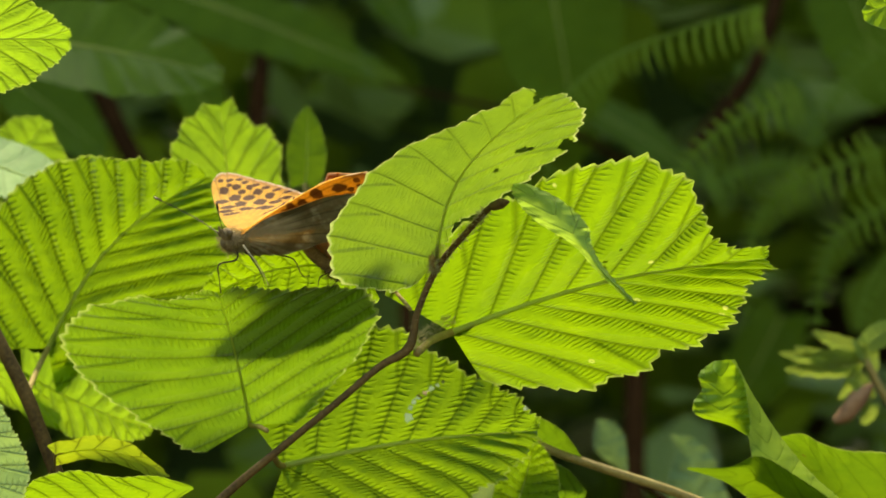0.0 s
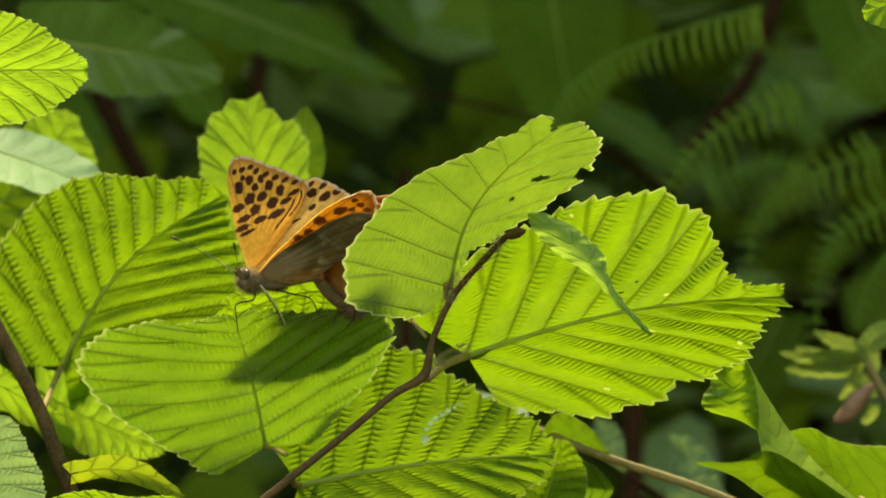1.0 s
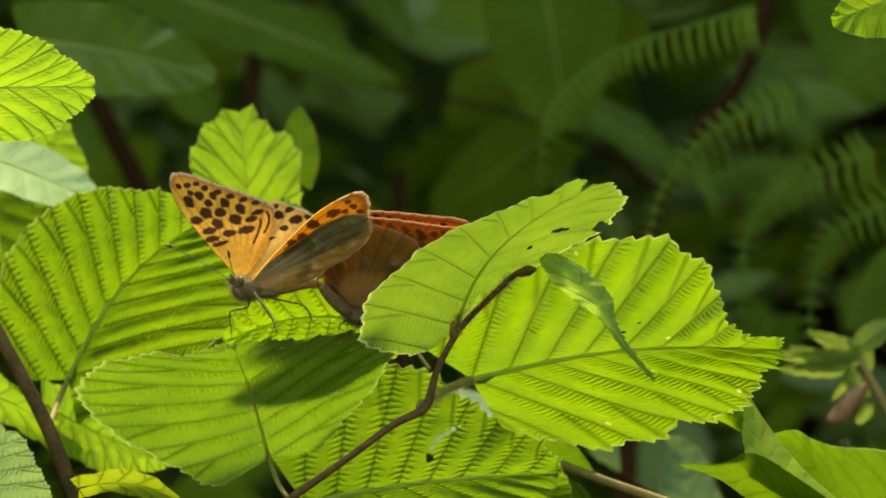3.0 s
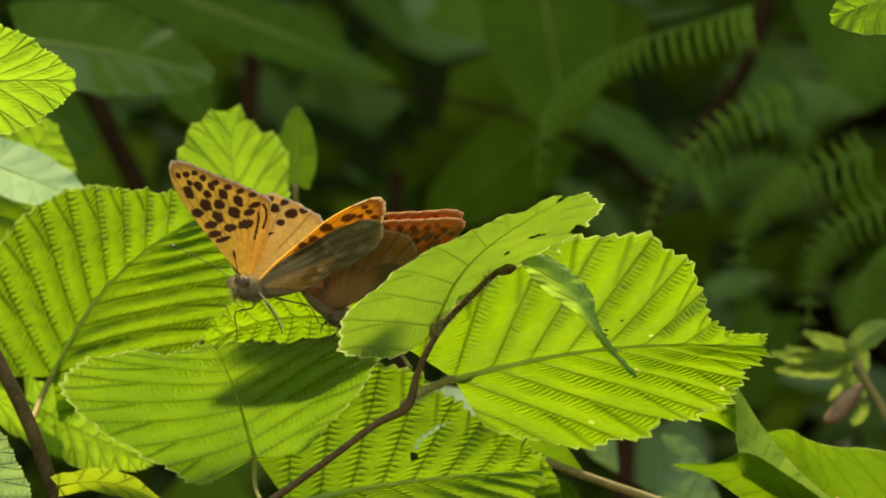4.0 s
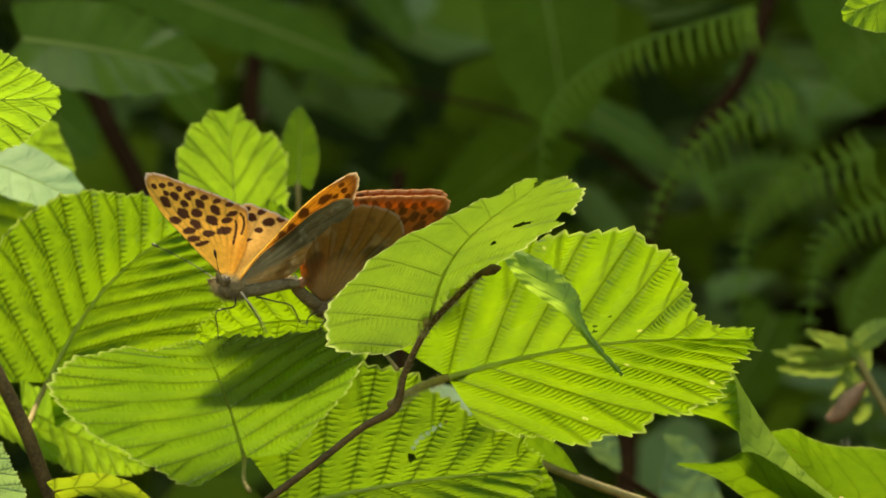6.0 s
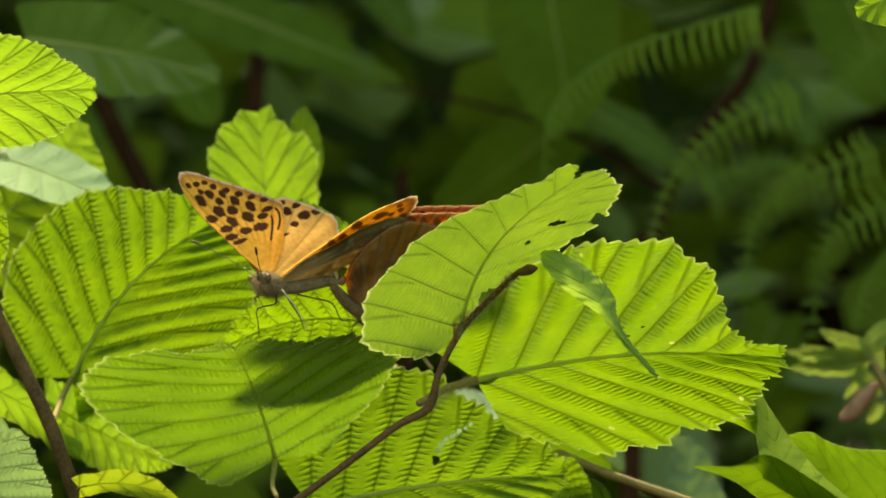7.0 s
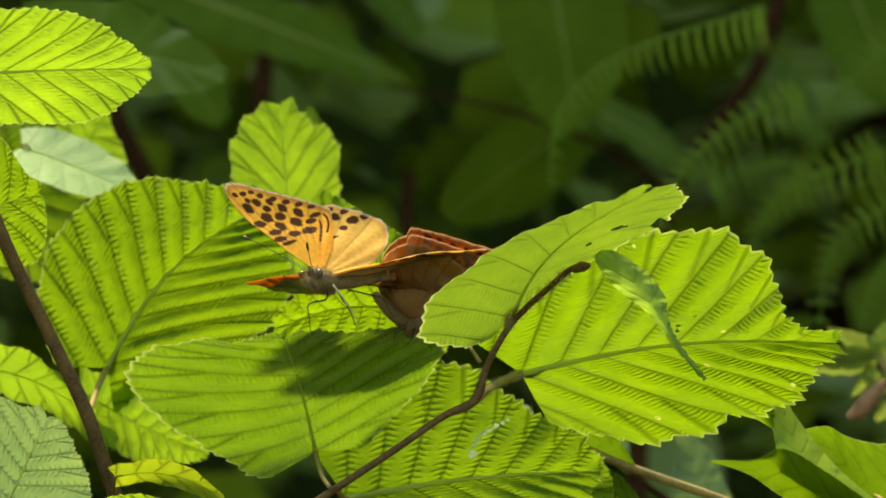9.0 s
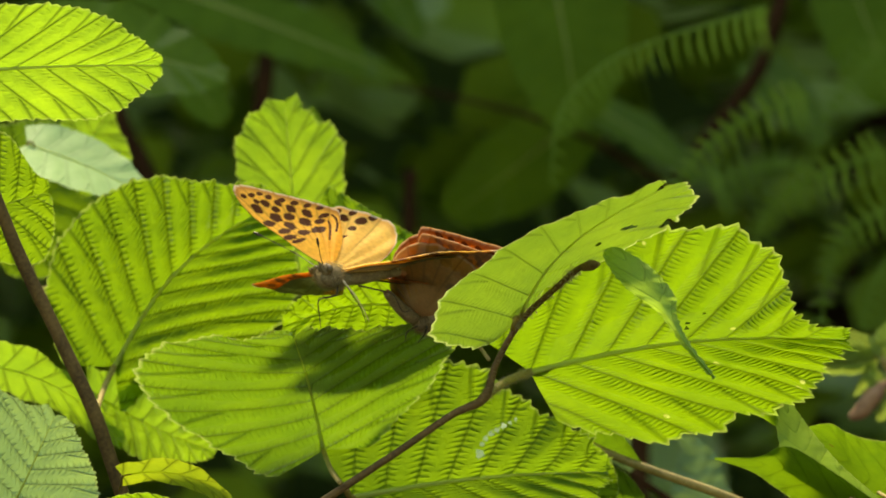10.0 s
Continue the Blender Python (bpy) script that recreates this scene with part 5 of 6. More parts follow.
def motions():
    walk(branch, [
        (0, pose(-0.05090, 0, 1.4394, 0.08, -5.67, -0.09)), (0.2, pose(-0.05199, 0, 1.4394, 0.08, -4.99, -0.09)),
        (0.3, pose(-0.05201, 0, 1.4392, 0.08, -4.65, -0.10)), (0.5, pose(-0.04662, 0, 1.4371, 0.08, -3.97, -0.10)),
        (0.7, pose(-0.04329, 0, 1.4309, 0.08, -4.42, -0.10)), (0.8, pose(-0.04342, 0, 1.4297, 0.07, -4.64, -0.10)),
        (1, pose(-0.04631, 0, 1.4315, 0.07, -5.09, -0.10)), (1.2, pose(-0.04748, 0, 1.4359, 0.07, -4.48, -0.10)),
        (1.3, pose(-0.04749, 0, 1.4369, 0.07, -4.18, -0.09)), (1.5, pose(-0.04498, 0, 1.4326, 0.07, -3.57, -0.09)),
        (1.7, pose(-0.04228, 0, 1.4266, 0.03, -3.03, -0.03)), (1.8, pose(-0.03988, 0, 1.4258, 0.02, -2.77, 0.00)),
        (2, pose(-0.04078, 0, 1.4258, -0.02, -2.23, 0.06)), (2.2, pose(-0.04300, 0, 1.4282, -0.02, -1.90, 0.04)),
        (2.3, pose(-0.04622, 0, 1.4288, -0.01, -1.73, 0.03)), (2.5, pose(-0.04809, 0, 1.4259, -0.01, -1.40, 0.01)),
        (2.7, pose(-0.04574, 0, 1.4240, -0.03, -1.07, 0.04)), (3.8, pose(-0.04803, 0, 1.4266, -0.04, -4.55, 0.04)),
        (4, pose(-0.05027, 0, 1.4243, -0.05, -2.21, 0.05)), (4.2, pose(-0.05352, 0, 1.4211, -0.05, -3.77, 0.05)),
        (4.3, pose(-0.05510, 0, 1.4206, -0.06, -4.54, 0.06)), (4.5, pose(-0.05668, 0, 1.4219, -0.06, -6.10, 0.06)),
        (4.7, pose(-0.05558, 0, 1.4231, -0.05, -4.97, 0.05)), (4.8, pose(-0.05503, 0, 1.4259, -0.05, -4.40, 0.05)),
        (5, pose(-0.05419, 0, 1.4263, -0.04, -3.27, 0.04)), (5.2, pose(-0.05252, 0, 1.4249, -0.04, -3.27, 0.04)),
        (6.3, pose(-0.05471, 0, 1.4222, -0.04, -3.26, 0.05)), (6.5, pose(-0.04984, 0, 1.4216, -0.08, -3.30, 0.10)),
        (6.7, pose(-0.04863, 0, 1.4220, -0.07, -3.00, 0.09)), (6.8, pose(-0.04790, 0, 1.4221, -0.07, -2.84, 0.08)),
        (7, pose(-0.04555, 0, 1.4237, -0.06, -2.54, 0.07)), (7.2, pose(-0.04380, 0, 1.4214, -0.06, -1.15, 0.08)),
        (7.3, pose(-0.04416, 0, 1.4213, -0.06, -0.45, 0.08)), (7.5, pose(-0.04518, 0, 1.4176, -0.06, 0.94, 0.09)),
        (7.7, pose(-0.04555, 0, 1.4212, -0.07, 0.22, 0.09)), (7.8, pose(-0.04306, 0, 1.4224, -0.07, -0.15, 0.09)),
        (8, pose(-0.03949, 0, 1.4250, -0.08, -0.87, 0.09)), (8.2, pose(-0.03695, 0, 1.4259, -0.06, -0.81, 0.06)),
        (8.3, pose(-0.03686, 0, 1.4259, -0.04, -0.79, 0.05)), (8.5, pose(-0.03757, 0, 1.4268, -0.02, -0.73, 0.02)),
        (9, pose(-0.03468, 0, 1.4279, 0.00, -0.00, 0.00)), (9.5, pose(-0.03481, 0, 1.4277, -0.02, 0.00, 0.02)),
        (10, pose(-0.03251, 0, 1.4285, 0.05, 0.09, -0.06)),
    ])
    walk(leaf_top, [
        (0, pose(0.05526, -0.00385, 0.05216, 165.4, -51.04, -41.1)), (0.5, pose(0.05517, -0.00384, 0.05178, 173.7, -46.12, -39.14)),
        (1, pose(0.05479, -0.00385, 0.05212, 163.9, -51.59, -39.42)), (1.5, pose(0.05624, -0.00385, 0.05081, 176.4, -47.14, -39.32)),
        (2, pose(0.05699, -0.00408, 0.04989, 176.4, -45.87, -49.95)), (2.5, pose(0.05415, -0.00401, 0.05076, 174.4, -46.11, -43.02)),
        (2.7, pose(0.05426, -0.00406, 0.05062, 170.9, -47.3, -38.98)), (3.8, pose(0.05475, -0.00407, 0.05146, 171.9, -44.6, -39.76)),
        (4, pose(0.05395, -0.00409, 0.05026, 177.9, -43.21, -44.68)), (4.5, pose(0.05409, -0.0041, 0.051, 168.8, -48.33, -41.95)),
        (5, pose(0.05516, -0.00407, 0.05074, 175.7, -45.38, -46.7)), (5.2, pose(0.05679, -0.00408, 0.05398, 177.1, -40.22, -46.19)),
        (6.3, pose(0.05662, -0.00408, 0.051, 175.5, -47.37, -48.54)), (6.5, pose(0.05656, -0.00416, 0.0505, 177.1, -44.81, -48.39)),
        (7, pose(0.05494, -0.00412, 0.05012, 168, -51.04, -38.16)), (7.5, pose(0.05443, -0.00415, 0.04961, -178.8, -43.49, -43.46)),
        (8, pose(0.05636, -0.00415, 0.04943, 177.1, -46.48, -46.18)), (8.5, pose(0.05607, -0.00404, 0.05061, 175.9, -46.43, -43.12)),
        (9, pose(0.0555, -0.004, 0.05146, 176.7, -44.82, -40.9)), (9.5, pose(0.05487, -0.00403, 0.05075, 175.8, -45.17, -38.66)),
        (10, pose(0.05472, -0.0039, 0.05036, 173.7, -46.33, -35.47)),
    ])
    walk(leaf_wide, [
        (0, pose(0.05767, 0.04613, 0.02936, 127.7, -11.54, -12.69)), (0.5, pose(0.05763, 0.04614, 0.03149, 127.4, -11.18, -13.99)),
        (1, pose(0.05818, 0.04613, 0.03055, 128.5, -9.93, -15.03)), (1.5, pose(0.05847, 0.04613, 0.03193, 129.6, -10.25, -16.05)),
        (2, pose(0.05898, 0.04593, 0.03398, 130.9, -8.73, -18.29)), (2.5, pose(0.05904, 0.04599, 0.0335, 131.1, -10.03, -18.45)),
        (2.7, pose(0.059, 0.04594, 0.03365, 131.3, -9.68, -19.81)), (3.8, pose(0.05897, 0.04594, 0.03338, 128.2, -7.22, -18.34)),
        (4, pose(0.0591, 0.04592, 0.03339, 130, -8.4, -19.33)), (4.5, pose(0.059, 0.04591, 0.0323, 128.2, -5.48, -20.31)),
        (5, pose(0.05875, 0.04593, 0.03284, 130.2, -8.51, -19.02)), (6.3, pose(0.0614, 0.04593, 0.0343, 129.7, -7.01, -22.56)),
        (6.5, pose(0.06013, 0.04585, 0.03428, 129.5, -5.53, -21.66)), (7, pose(0.05952, 0.04589, 0.03341, 128.8, -6.27, -21.17)),
        (7.5, pose(0.06013, 0.04586, 0.03658, 132.6, -8.41, -20.97)), (8, pose(0.05924, 0.04586, 0.03364, 130.2, -8.32, -19.35)),
        (8.5, pose(0.05903, 0.04597, 0.03337, 129.9, -9.35, -17.59)), (9, pose(0.059, 0.046, 0.03367, 130.3, -10.04, -16.95)),
        (9.5, pose(0.05904, 0.04597, 0.03388, 130.4, -10.22, -16.96)), (10, pose(0.05894, 0.04609, 0.03366, 129.8, -10.32, -16.35)),
    ])
    walk(leaf_front, [
        (0, pose(-0.00809, 0.0860, 0.00602, -161.1, -52.86, -100.2)), (0.5, pose(-0.00748, 0.0860, 0.00581, -158, -52.27, -102.3)),
        (1, pose(-0.00732, 0.0860, 0.00707, -159.2, -52.2, -101.2)), (1.5, pose(-0.00645, 0.0860, 0.00705, -157.1, -49.98, -100.8)),
        (2, pose(-0.00556, 0.0860, 0.00868, -152.5, -49.33, -105.5)), (2.5, pose(-0.00476, 0.0860, 0.00887, -154.9, -46.02, -106.3)),
        (2.7, pose(-0.00537, 0.0860, 0.00997, -154.5, -45.3, -105.4)), (4, pose(-0.00438, 0.0860, 0.01043, -157.8, -45.35, -105.4)),
        (4.5, pose(-0.00498, 0.0860, 0.01272, -162.5, -47.3, -101.9)), (5, pose(-0.00472, 0.0860, 0.01063, -158.8, -46.51, -104.3)),
        (6.5, pose(-0.00389, 0.0860, 0.01221, -156.9, -47.11, -106.4)), (7, pose(-0.00439, 0.0860, 0.01073, -157.5, -46.12, -106.7)),
        (7.5, pose(-0.00294, 0.0860, 0.01067, -151.6, -45.29, -108.9)), (8, pose(-0.00472, 0.0860, 0.00938, -154.4, -46.48, -106.9)),
        (8.5, pose(-0.00502, 0.0860, 0.00884, -155.9, -46.46, -105.9)), (9, pose(-0.00514, 0.0860, 0.00847, -155.2, -46.32, -106.1)),
        (9.5, pose(-0.00526, 0.0860, 0.00857, -154.4, -46.59, -106)), (10, pose(-0.00546, 0.0860, 0.00823, -154.9, -46.81, -105.8)),
    ])
    walk(leaf_low, [
        (0, pose(0.00072, 0.0970, -0.008, 90.95, -2.49, -13.9)), (0.5, pose(0.00142, 0.0970, -0.0076, 91.37, -4.15, -13.92)),
        (1, pose(0.00174, 0.0970, -0.00639, 90.9, -2.28, -13.9)), (1.5, pose(0.00253, 0.0970, -0.00607, 91.17, -3.34, -13.91)),
        (2, pose(0.00424, 0.0970, -0.00385, 91.59, -4.65, -14.1)), (2.5, pose(0.00533, 0.0970, -0.00577, 91.88, -5.88, -14.07)),
        (2.7, pose(0.00514, 0.0970, -0.00496, 91.79, -5.43, -14.11)), (4, pose(0.00558, 0.0970, -0.00481, 91.81, -5.46, -14.11)),
        (4.5, pose(0.00471, 0.0970, -0.00296, 91.08, -2.51, -14.07)), (5, pose(0.00515, 0.0970, -0.00293, 91.19, -2.99, -14.08)),
        (6.3, pose(0.00863, 0.0970, -0.00494, 91.86, -5.68, -14.13)), (6.5, pose(0.00683, 0.0970, -0.00334, 91.49, -4.08, -14.15)),
        (7, pose(0.00578, 0.0970, -0.00532, 91.76, -5.16, -14.13)), (7.5, pose(0.00764, 0.0970, -0.0029, 92.43, -7.81, -14.25)),
        (8, pose(0.00533, 0.0970, -0.00589, 91.98, -6, -14.17)), (8.5, pose(0.00462, 0.0970, -0.00665, 91.96, -6.15, -14.1)),
        (9, pose(0.00419, 0.0970, -0.00665, 92.02, -6.47, -14.09)), (9.5, pose(0.00418, 0.0970, -0.00662, 92.03, -6.44, -14.1)),
        (10, pose(0.00363, 0.0970, -0.00696, 91.89, -6.16, -14.01)),
    ])
    walk(shoot, [
        (0, pose(-0.12654, 0.04, 1.4553, 0.02, -1.99, -0.02)), (0.2, pose(-0.12723, 0.04, 1.4554, 0.02, -2.13, -0.02)),
        (0.3, pose(-0.12711, 0.04, 1.4554, 0.02, -2.21, -0.03)), (0.5, pose(-0.12196, 0.04, 1.4537, 0.02, -2.35, -0.03)),
        (0.7, pose(-0.11888, 0.04, 1.4485, 0.02, -2.08, -0.03)), (0.8, pose(-0.11895, 0.04, 1.4476, 0.03, -1.95, -0.03)),
        (1, pose(-0.12147, 0.04, 1.4496, 0.03, -1.68, -0.03)), (1.2, pose(-0.12211, 0.04, 1.4540, 0.02, -1.66, -0.03)),
        (1.3, pose(-0.12192, 0.04, 1.4552, 0.02, -1.64, -0.02)), (1.5, pose(-0.11925, 0.04, 1.4518, 0.01, -1.62, -0.02)),
        (1.7, pose(-0.11627, 0.04, 1.4475, 0.01, -1.36, -0.02)), (1.8, pose(-0.11383, 0.04, 1.4473, 0.02, -1.22, -0.02)),
        (2, pose(-0.11409, 0.04, 1.4483, 0.02, -0.96, -0.02)), (2.2, pose(-0.11606, 0.04, 1.4496, 0.02, -1.04, -0.02)),
        (2.3, pose(-0.11894, 0.04, 1.4497, 0.03, -1.07, -0.03)), (2.5, pose(-0.12060, 0.04, 1.4463, 0.03, -1.15, -0.03)),
        (2.7, pose(-0.11746, 0.04, 1.4450, 0.03, -2.54, -0.03)), (4, pose(-0.12242, 0.04, 1.4460, 0.03, -0.93, -0.04)),
        (4.2, pose(-0.12604, 0.04, 1.4431, 0.03, -1.19, -0.04)), (4.3, pose(-0.12780, 0.04, 1.4426, 0.04, -1.31, -0.05)),
        (4.5, pose(-0.12992, 0.04, 1.4437, 0.04, -1.57, -0.05)), (4.7, pose(-0.12843, 0.04, 1.4446, 0.04, -1.58, -0.04)),
        (4.8, pose(-0.12768, 0.04, 1.4470, 0.03, -1.59, -0.04)), (5, pose(-0.12643, 0.04, 1.4471, 0.03, -1.60, -0.03)),
        (5.2, pose(-0.12454, 0.04, 1.4460, 0.03, -1.51, -0.03)), (6.3, pose(-0.12439, 0.04, 1.4443, 0.02, -1.04, -0.03)),
        (6.5, pose(-0.12132, 0.04, 1.4457, 0.02, -0.41, -0.02)), (6.7, pose(-0.12042, 0.04, 1.4453, 0.02, -0.47, -0.02)),
        (6.8, pose(-0.11985, 0.04, 1.4450, 0.01, -0.49, -0.01)), (7, pose(-0.11793, 0.04, 1.4457, 0.01, -0.55, -0.01)),
        (7.2, pose(-0.11571, 0.04, 1.4443, 0.01, -0.41, -0.01)), (7.3, pose(-0.11570, 0.04, 1.4446, 0.01, -0.35, -0.01)),
        (7.5, pose(-0.11597, 0.04, 1.4420, 0.01, -0.21, -0.01)), (7.7, pose(-0.11687, 0.04, 1.4445, 0.01, -0.12, -0.01)),
        (7.8, pose(-0.11492, 0.04, 1.4453, 0.00, -0.08, -0.00)), (8, pose(-0.11227, 0.04, 1.4469, -0.00, 0.01, 0.00)),
        (8.2, pose(-0.11016, 0.04, 1.4475, -0.00, 0.01, 0.00)), (8.3, pose(-0.11018, 0.04, 1.4474, -0.00, 0.01, 0.00)),
        (8.5, pose(-0.11099, 0.04, 1.4480, -0.00, 0.01, 0.00)), (9, pose(-0.10855, 0.04, 1.4490, 0.00, -0.00, 0.00)),
        (9.5, pose(-0.10873, 0.04, 1.4488, -0.01, 0.20, 0.01)), (10, pose(-0.10683, 0.04, 1.4494, -0.01, 0.20, 0.01)),
    ])
    walk(back, [
        (0, pose(-0.06498, 0.1, 1.4901, -0.01, -1.47, -0.02)), (0.5, pose(-0.05998, 0.1, 1.4923, -0, -1.41, -0.01)),
        (1, pose(-0.05542, 0.1, 1.4917, -0, -1.14, -0.01)), (1.5, pose(-0.05388, 0.1, 1.4918, -0, -0.58, -0)),
        (2, pose(-0.05456, 0.1, 1.4897, -0, -0.36, -0.01)), (2.5, pose(-0.05555, 0.1, 1.4878, -0, -0.06, -0)),
        (4, pose(-0.06023, 0.1, 1.4878, -0, -0.34, -0.01)), (4.5, pose(-0.06163, 0.1, 1.4867, -0.01, -0.68, -0.01)),
        (5, pose(-0.06416, 0.1, 1.4875, -0.01, -0.94, -0.02)), (5.2, pose(-0.065, 0.1, 1.4876, 0, -0, 0)),
        (6.5, pose(-0.05682, 0.1, 1.4876, -0.01, 0.18, -0.01)), (7, pose(-0.05213, 0.1, 1.4877, -0, -0.29, -0)),
        (7.5, pose(-0.05154, 0.1, 1.489, -0, -0.28, -0)), (8, pose(-0.04877, 0.1, 1.4898, 0, -0, 0)), (8.5, pose(-0.04854, 0.1, 1.4904, 0, -0, 0)),
        (9, pose(-0.04712, 0.1, 1.4904, 0, -0, 0)), (9.5, pose(-0.04726, 0.1, 1.4911, 0, 0.27, 0)), (10, pose(-0.046, 0.1, 1.4914, 0, -0, 0)),
    ])
    walk(upper, [
        (0, pose(-0.17971, -0.025, 1.5603, 0.01, 0.86, 0.01)), (0.2, pose(-0.18090, -0.025, 1.5604, 0.01, 0.87, 0.01)),
        (0.3, pose(-0.18092, -0.025, 1.5602, 0.01, 0.87, 0.01)), (0.5, pose(-0.17497, -0.025, 1.5581, 0.01, 0.88, 0.01)),
        (0.7, pose(-0.17120, -0.025, 1.5507, 0.01, 0.68, 0.01)), (0.8, pose(-0.17129, -0.025, 1.5492, 0.01, 0.59, 0.01)),
        (1, pose(-0.17436, -0.025, 1.5507, 0.01, 0.39, 0.01)), (1.2, pose(-0.17528, -0.025, 1.5569, 0.01, 0.60, 0.01)),
        (1.3, pose(-0.17511, -0.025, 1.5587, 0.01, 0.70, 0.01)), (1.5, pose(-0.17198, -0.025, 1.5553, 0.01, 0.91, 0.01)),
        (1.7, pose(-0.16795, -0.025, 1.5491, 0.01, 0.82, 0.01)), (1.8, pose(-0.16478, -0.025, 1.5484, 0.01, 0.78, 0.00)),
        (2, pose(-0.16470, -0.025, 1.5487, 0.01, 0.69, 0.00)), (2.2, pose(-0.16747, -0.025, 1.5501, 0.01, 0.58, 0.00)),
        (2.3, pose(-0.17117, -0.025, 1.5502, 0.01, 0.52, 0.01)), (2.5, pose(-0.17356, -0.025, 1.5458, 0.01, 0.41, 0.01)),
        (2.7, pose(-0.16946, -0.025, 1.5441, 0.00, -0.00, 0.00)), (3.8, pose(-0.17503, -0.025, 1.5503, 0.00, -0.00, 0.00)),
        (4, pose(-0.17545, -0.025, 1.5472, 0.00, -0.00, 0.00)), (4.2, pose(-0.18090, -0.025, 1.5430, 0.00, -0.00, 0.00)),
        (4.3, pose(-0.18358, -0.025, 1.5421, 0.00, -0.00, 0.00)), (4.5, pose(-0.18720, -0.025, 1.5428, 0.00, -0.00, 0.00)),
        (4.7, pose(-0.18530, -0.025, 1.5436, 0.00, -0.00, 0.00)), (4.8, pose(-0.18436, -0.025, 1.5464, 0.00, -0.00, 0.00)),
        (5, pose(-0.18275, -0.025, 1.5464, 0.00, -0.00, 0.00)), (5.2, pose(-0.17952, -0.025, 1.5485, 0.00, -0.00, 0.00)),
        (6.3, pose(-0.18073, -0.025, 1.5370, 0.00, -2.93, 0.00)), (6.5, pose(-0.17642, -0.025, 1.5416, 0.00, -2.41, 0.00)),
        (6.7, pose(-0.17484, -0.025, 1.5412, 0.00, -2.31, 0.00)), (6.8, pose(-0.17390, -0.025, 1.5410, 0.00, -2.26, 0.00)),
        (7, pose(-0.17106, -0.025, 1.5419, 0.00, -2.16, 0.00)), (7.2, pose(-0.16774, -0.025, 1.5405, 0.00, -1.84, 0.00)),
        (7.3, pose(-0.16743, -0.025, 1.5409, 0.00, -1.67, 0.00)), (7.5, pose(-0.16715, -0.025, 1.5380, -0.00, -1.35, 0.00)),
        (7.7, pose(-0.16774, -0.025, 1.5423, -0.00, -1.03, 0.00)), (7.8, pose(-0.16510, -0.025, 1.5438, -0.00, -0.86, 0.00)),
        (8, pose(-0.16135, -0.025, 1.5470, -0.00, -0.54, -0.00)), (8.2, pose(-0.15887, -0.025, 1.5477, -0.00, -0.42, -0.00)),
        (8.3, pose(-0.15894, -0.025, 1.5475, -0.00, -0.37, -0.00)), (8.5, pose(-0.16003, -0.025, 1.5483, -0.00, -0.25, -0.00)),
        (9, pose(-0.15680, -0.025, 1.5505, 0.00, -0.00, 0.00)), (9.5, pose(-0.15647, -0.025, 1.5508, -0.00, 0.27, -0.00)),
        (10, pose(-0.15385, -0.025, 1.5519, -0.00, 0.29, -0.00)),
    ])
    walk(corner, [
        (0, pose(0.15902, -0.01, 1.5814, 0, -0, 0)), (0.5, pose(0.16033, -0.01, 1.5831, 0, -0, 0)), (1, pose(0.15943, -0.01, 1.5817, 0, -0, 0)),
        (1.5, pose(0.15931, -0.01, 1.5822, 0, -0, 0)), (2, pose(0.15722, -0.01, 1.5805, 0, -0, 0)), (2.5, pose(0.15179, -0.01, 1.5793, 0, -0, 0)),
        (4, pose(0.1521, -0.01, 1.5805, 0, -0, 0)), (4.5, pose(0.15013, -0.01, 1.5797, 0, -0, 0)), (5, pose(0.15199, -0.01, 1.581, 0, -0, 0)),
        (6.5, pose(0.15627, -0.01, 1.5814, 0, -0, 0)), (7, pose(0.15784, -0.01, 1.5827, 0, -0, 0)), (7.5, pose(0.15822, -0.01, 1.5824, 0, -0, 0)),
        (8, pose(0.16123, -0.01, 1.5839, 0, -0, 0)), (9, pose(0.16527, -0.01, 1.5847, 0, -0, 0)), (10, pose(0.16647, -0.01, 1.5854, 0, -0, 0)),
    ])
    walk(lower, [
        (0, pose(0.13201, 0, 1.4112, 0, -0, 0)), (0.5, pose(0.13316, 0, 1.4127, 0, -0, 0)), (1, pose(0.13532, 0, 1.4129, 0, -0, 0)),
        (1.5, pose(0.13486, 0, 1.4137, 0, -0, 0)), (2, pose(0.13565, 0, 1.4127, 0, -0, 0)), (2.5, pose(0.13427, 0, 1.4124, 0, -0, 0)),
        (3.8, pose(0.13039, 0, 1.412, 0, -0, 0)), (4, pose(0.13083, 0, 1.4124, 0, -0, 0)), (4.5, pose(0.12919, 0, 1.4122, 0, -0, 0)),
        (5, pose(0.12903, 0, 1.4127, 0, -0, 0)), (6.5, pose(0.13341, 0, 1.4124, 0, -0, 0)), (7, pose(0.13538, 0, 1.4117, 0, -0, 0)),
        (7.5, pose(0.1357, 0, 1.4119, 0, -0, 0)), (8, pose(0.13741, 0, 1.4129, 0, -0, 0)), (8.5, pose(0.13788, 0, 1.4135, 0, -0, 0)),
        (9, pose(0.13872, 0, 1.4135, 0, -0, 0)), (9.5, pose(0.13869, 0, 1.414, 0, -0, 0)), (10, pose(0.13927, 0, 1.4143, 0, -0, 0)),
    ])
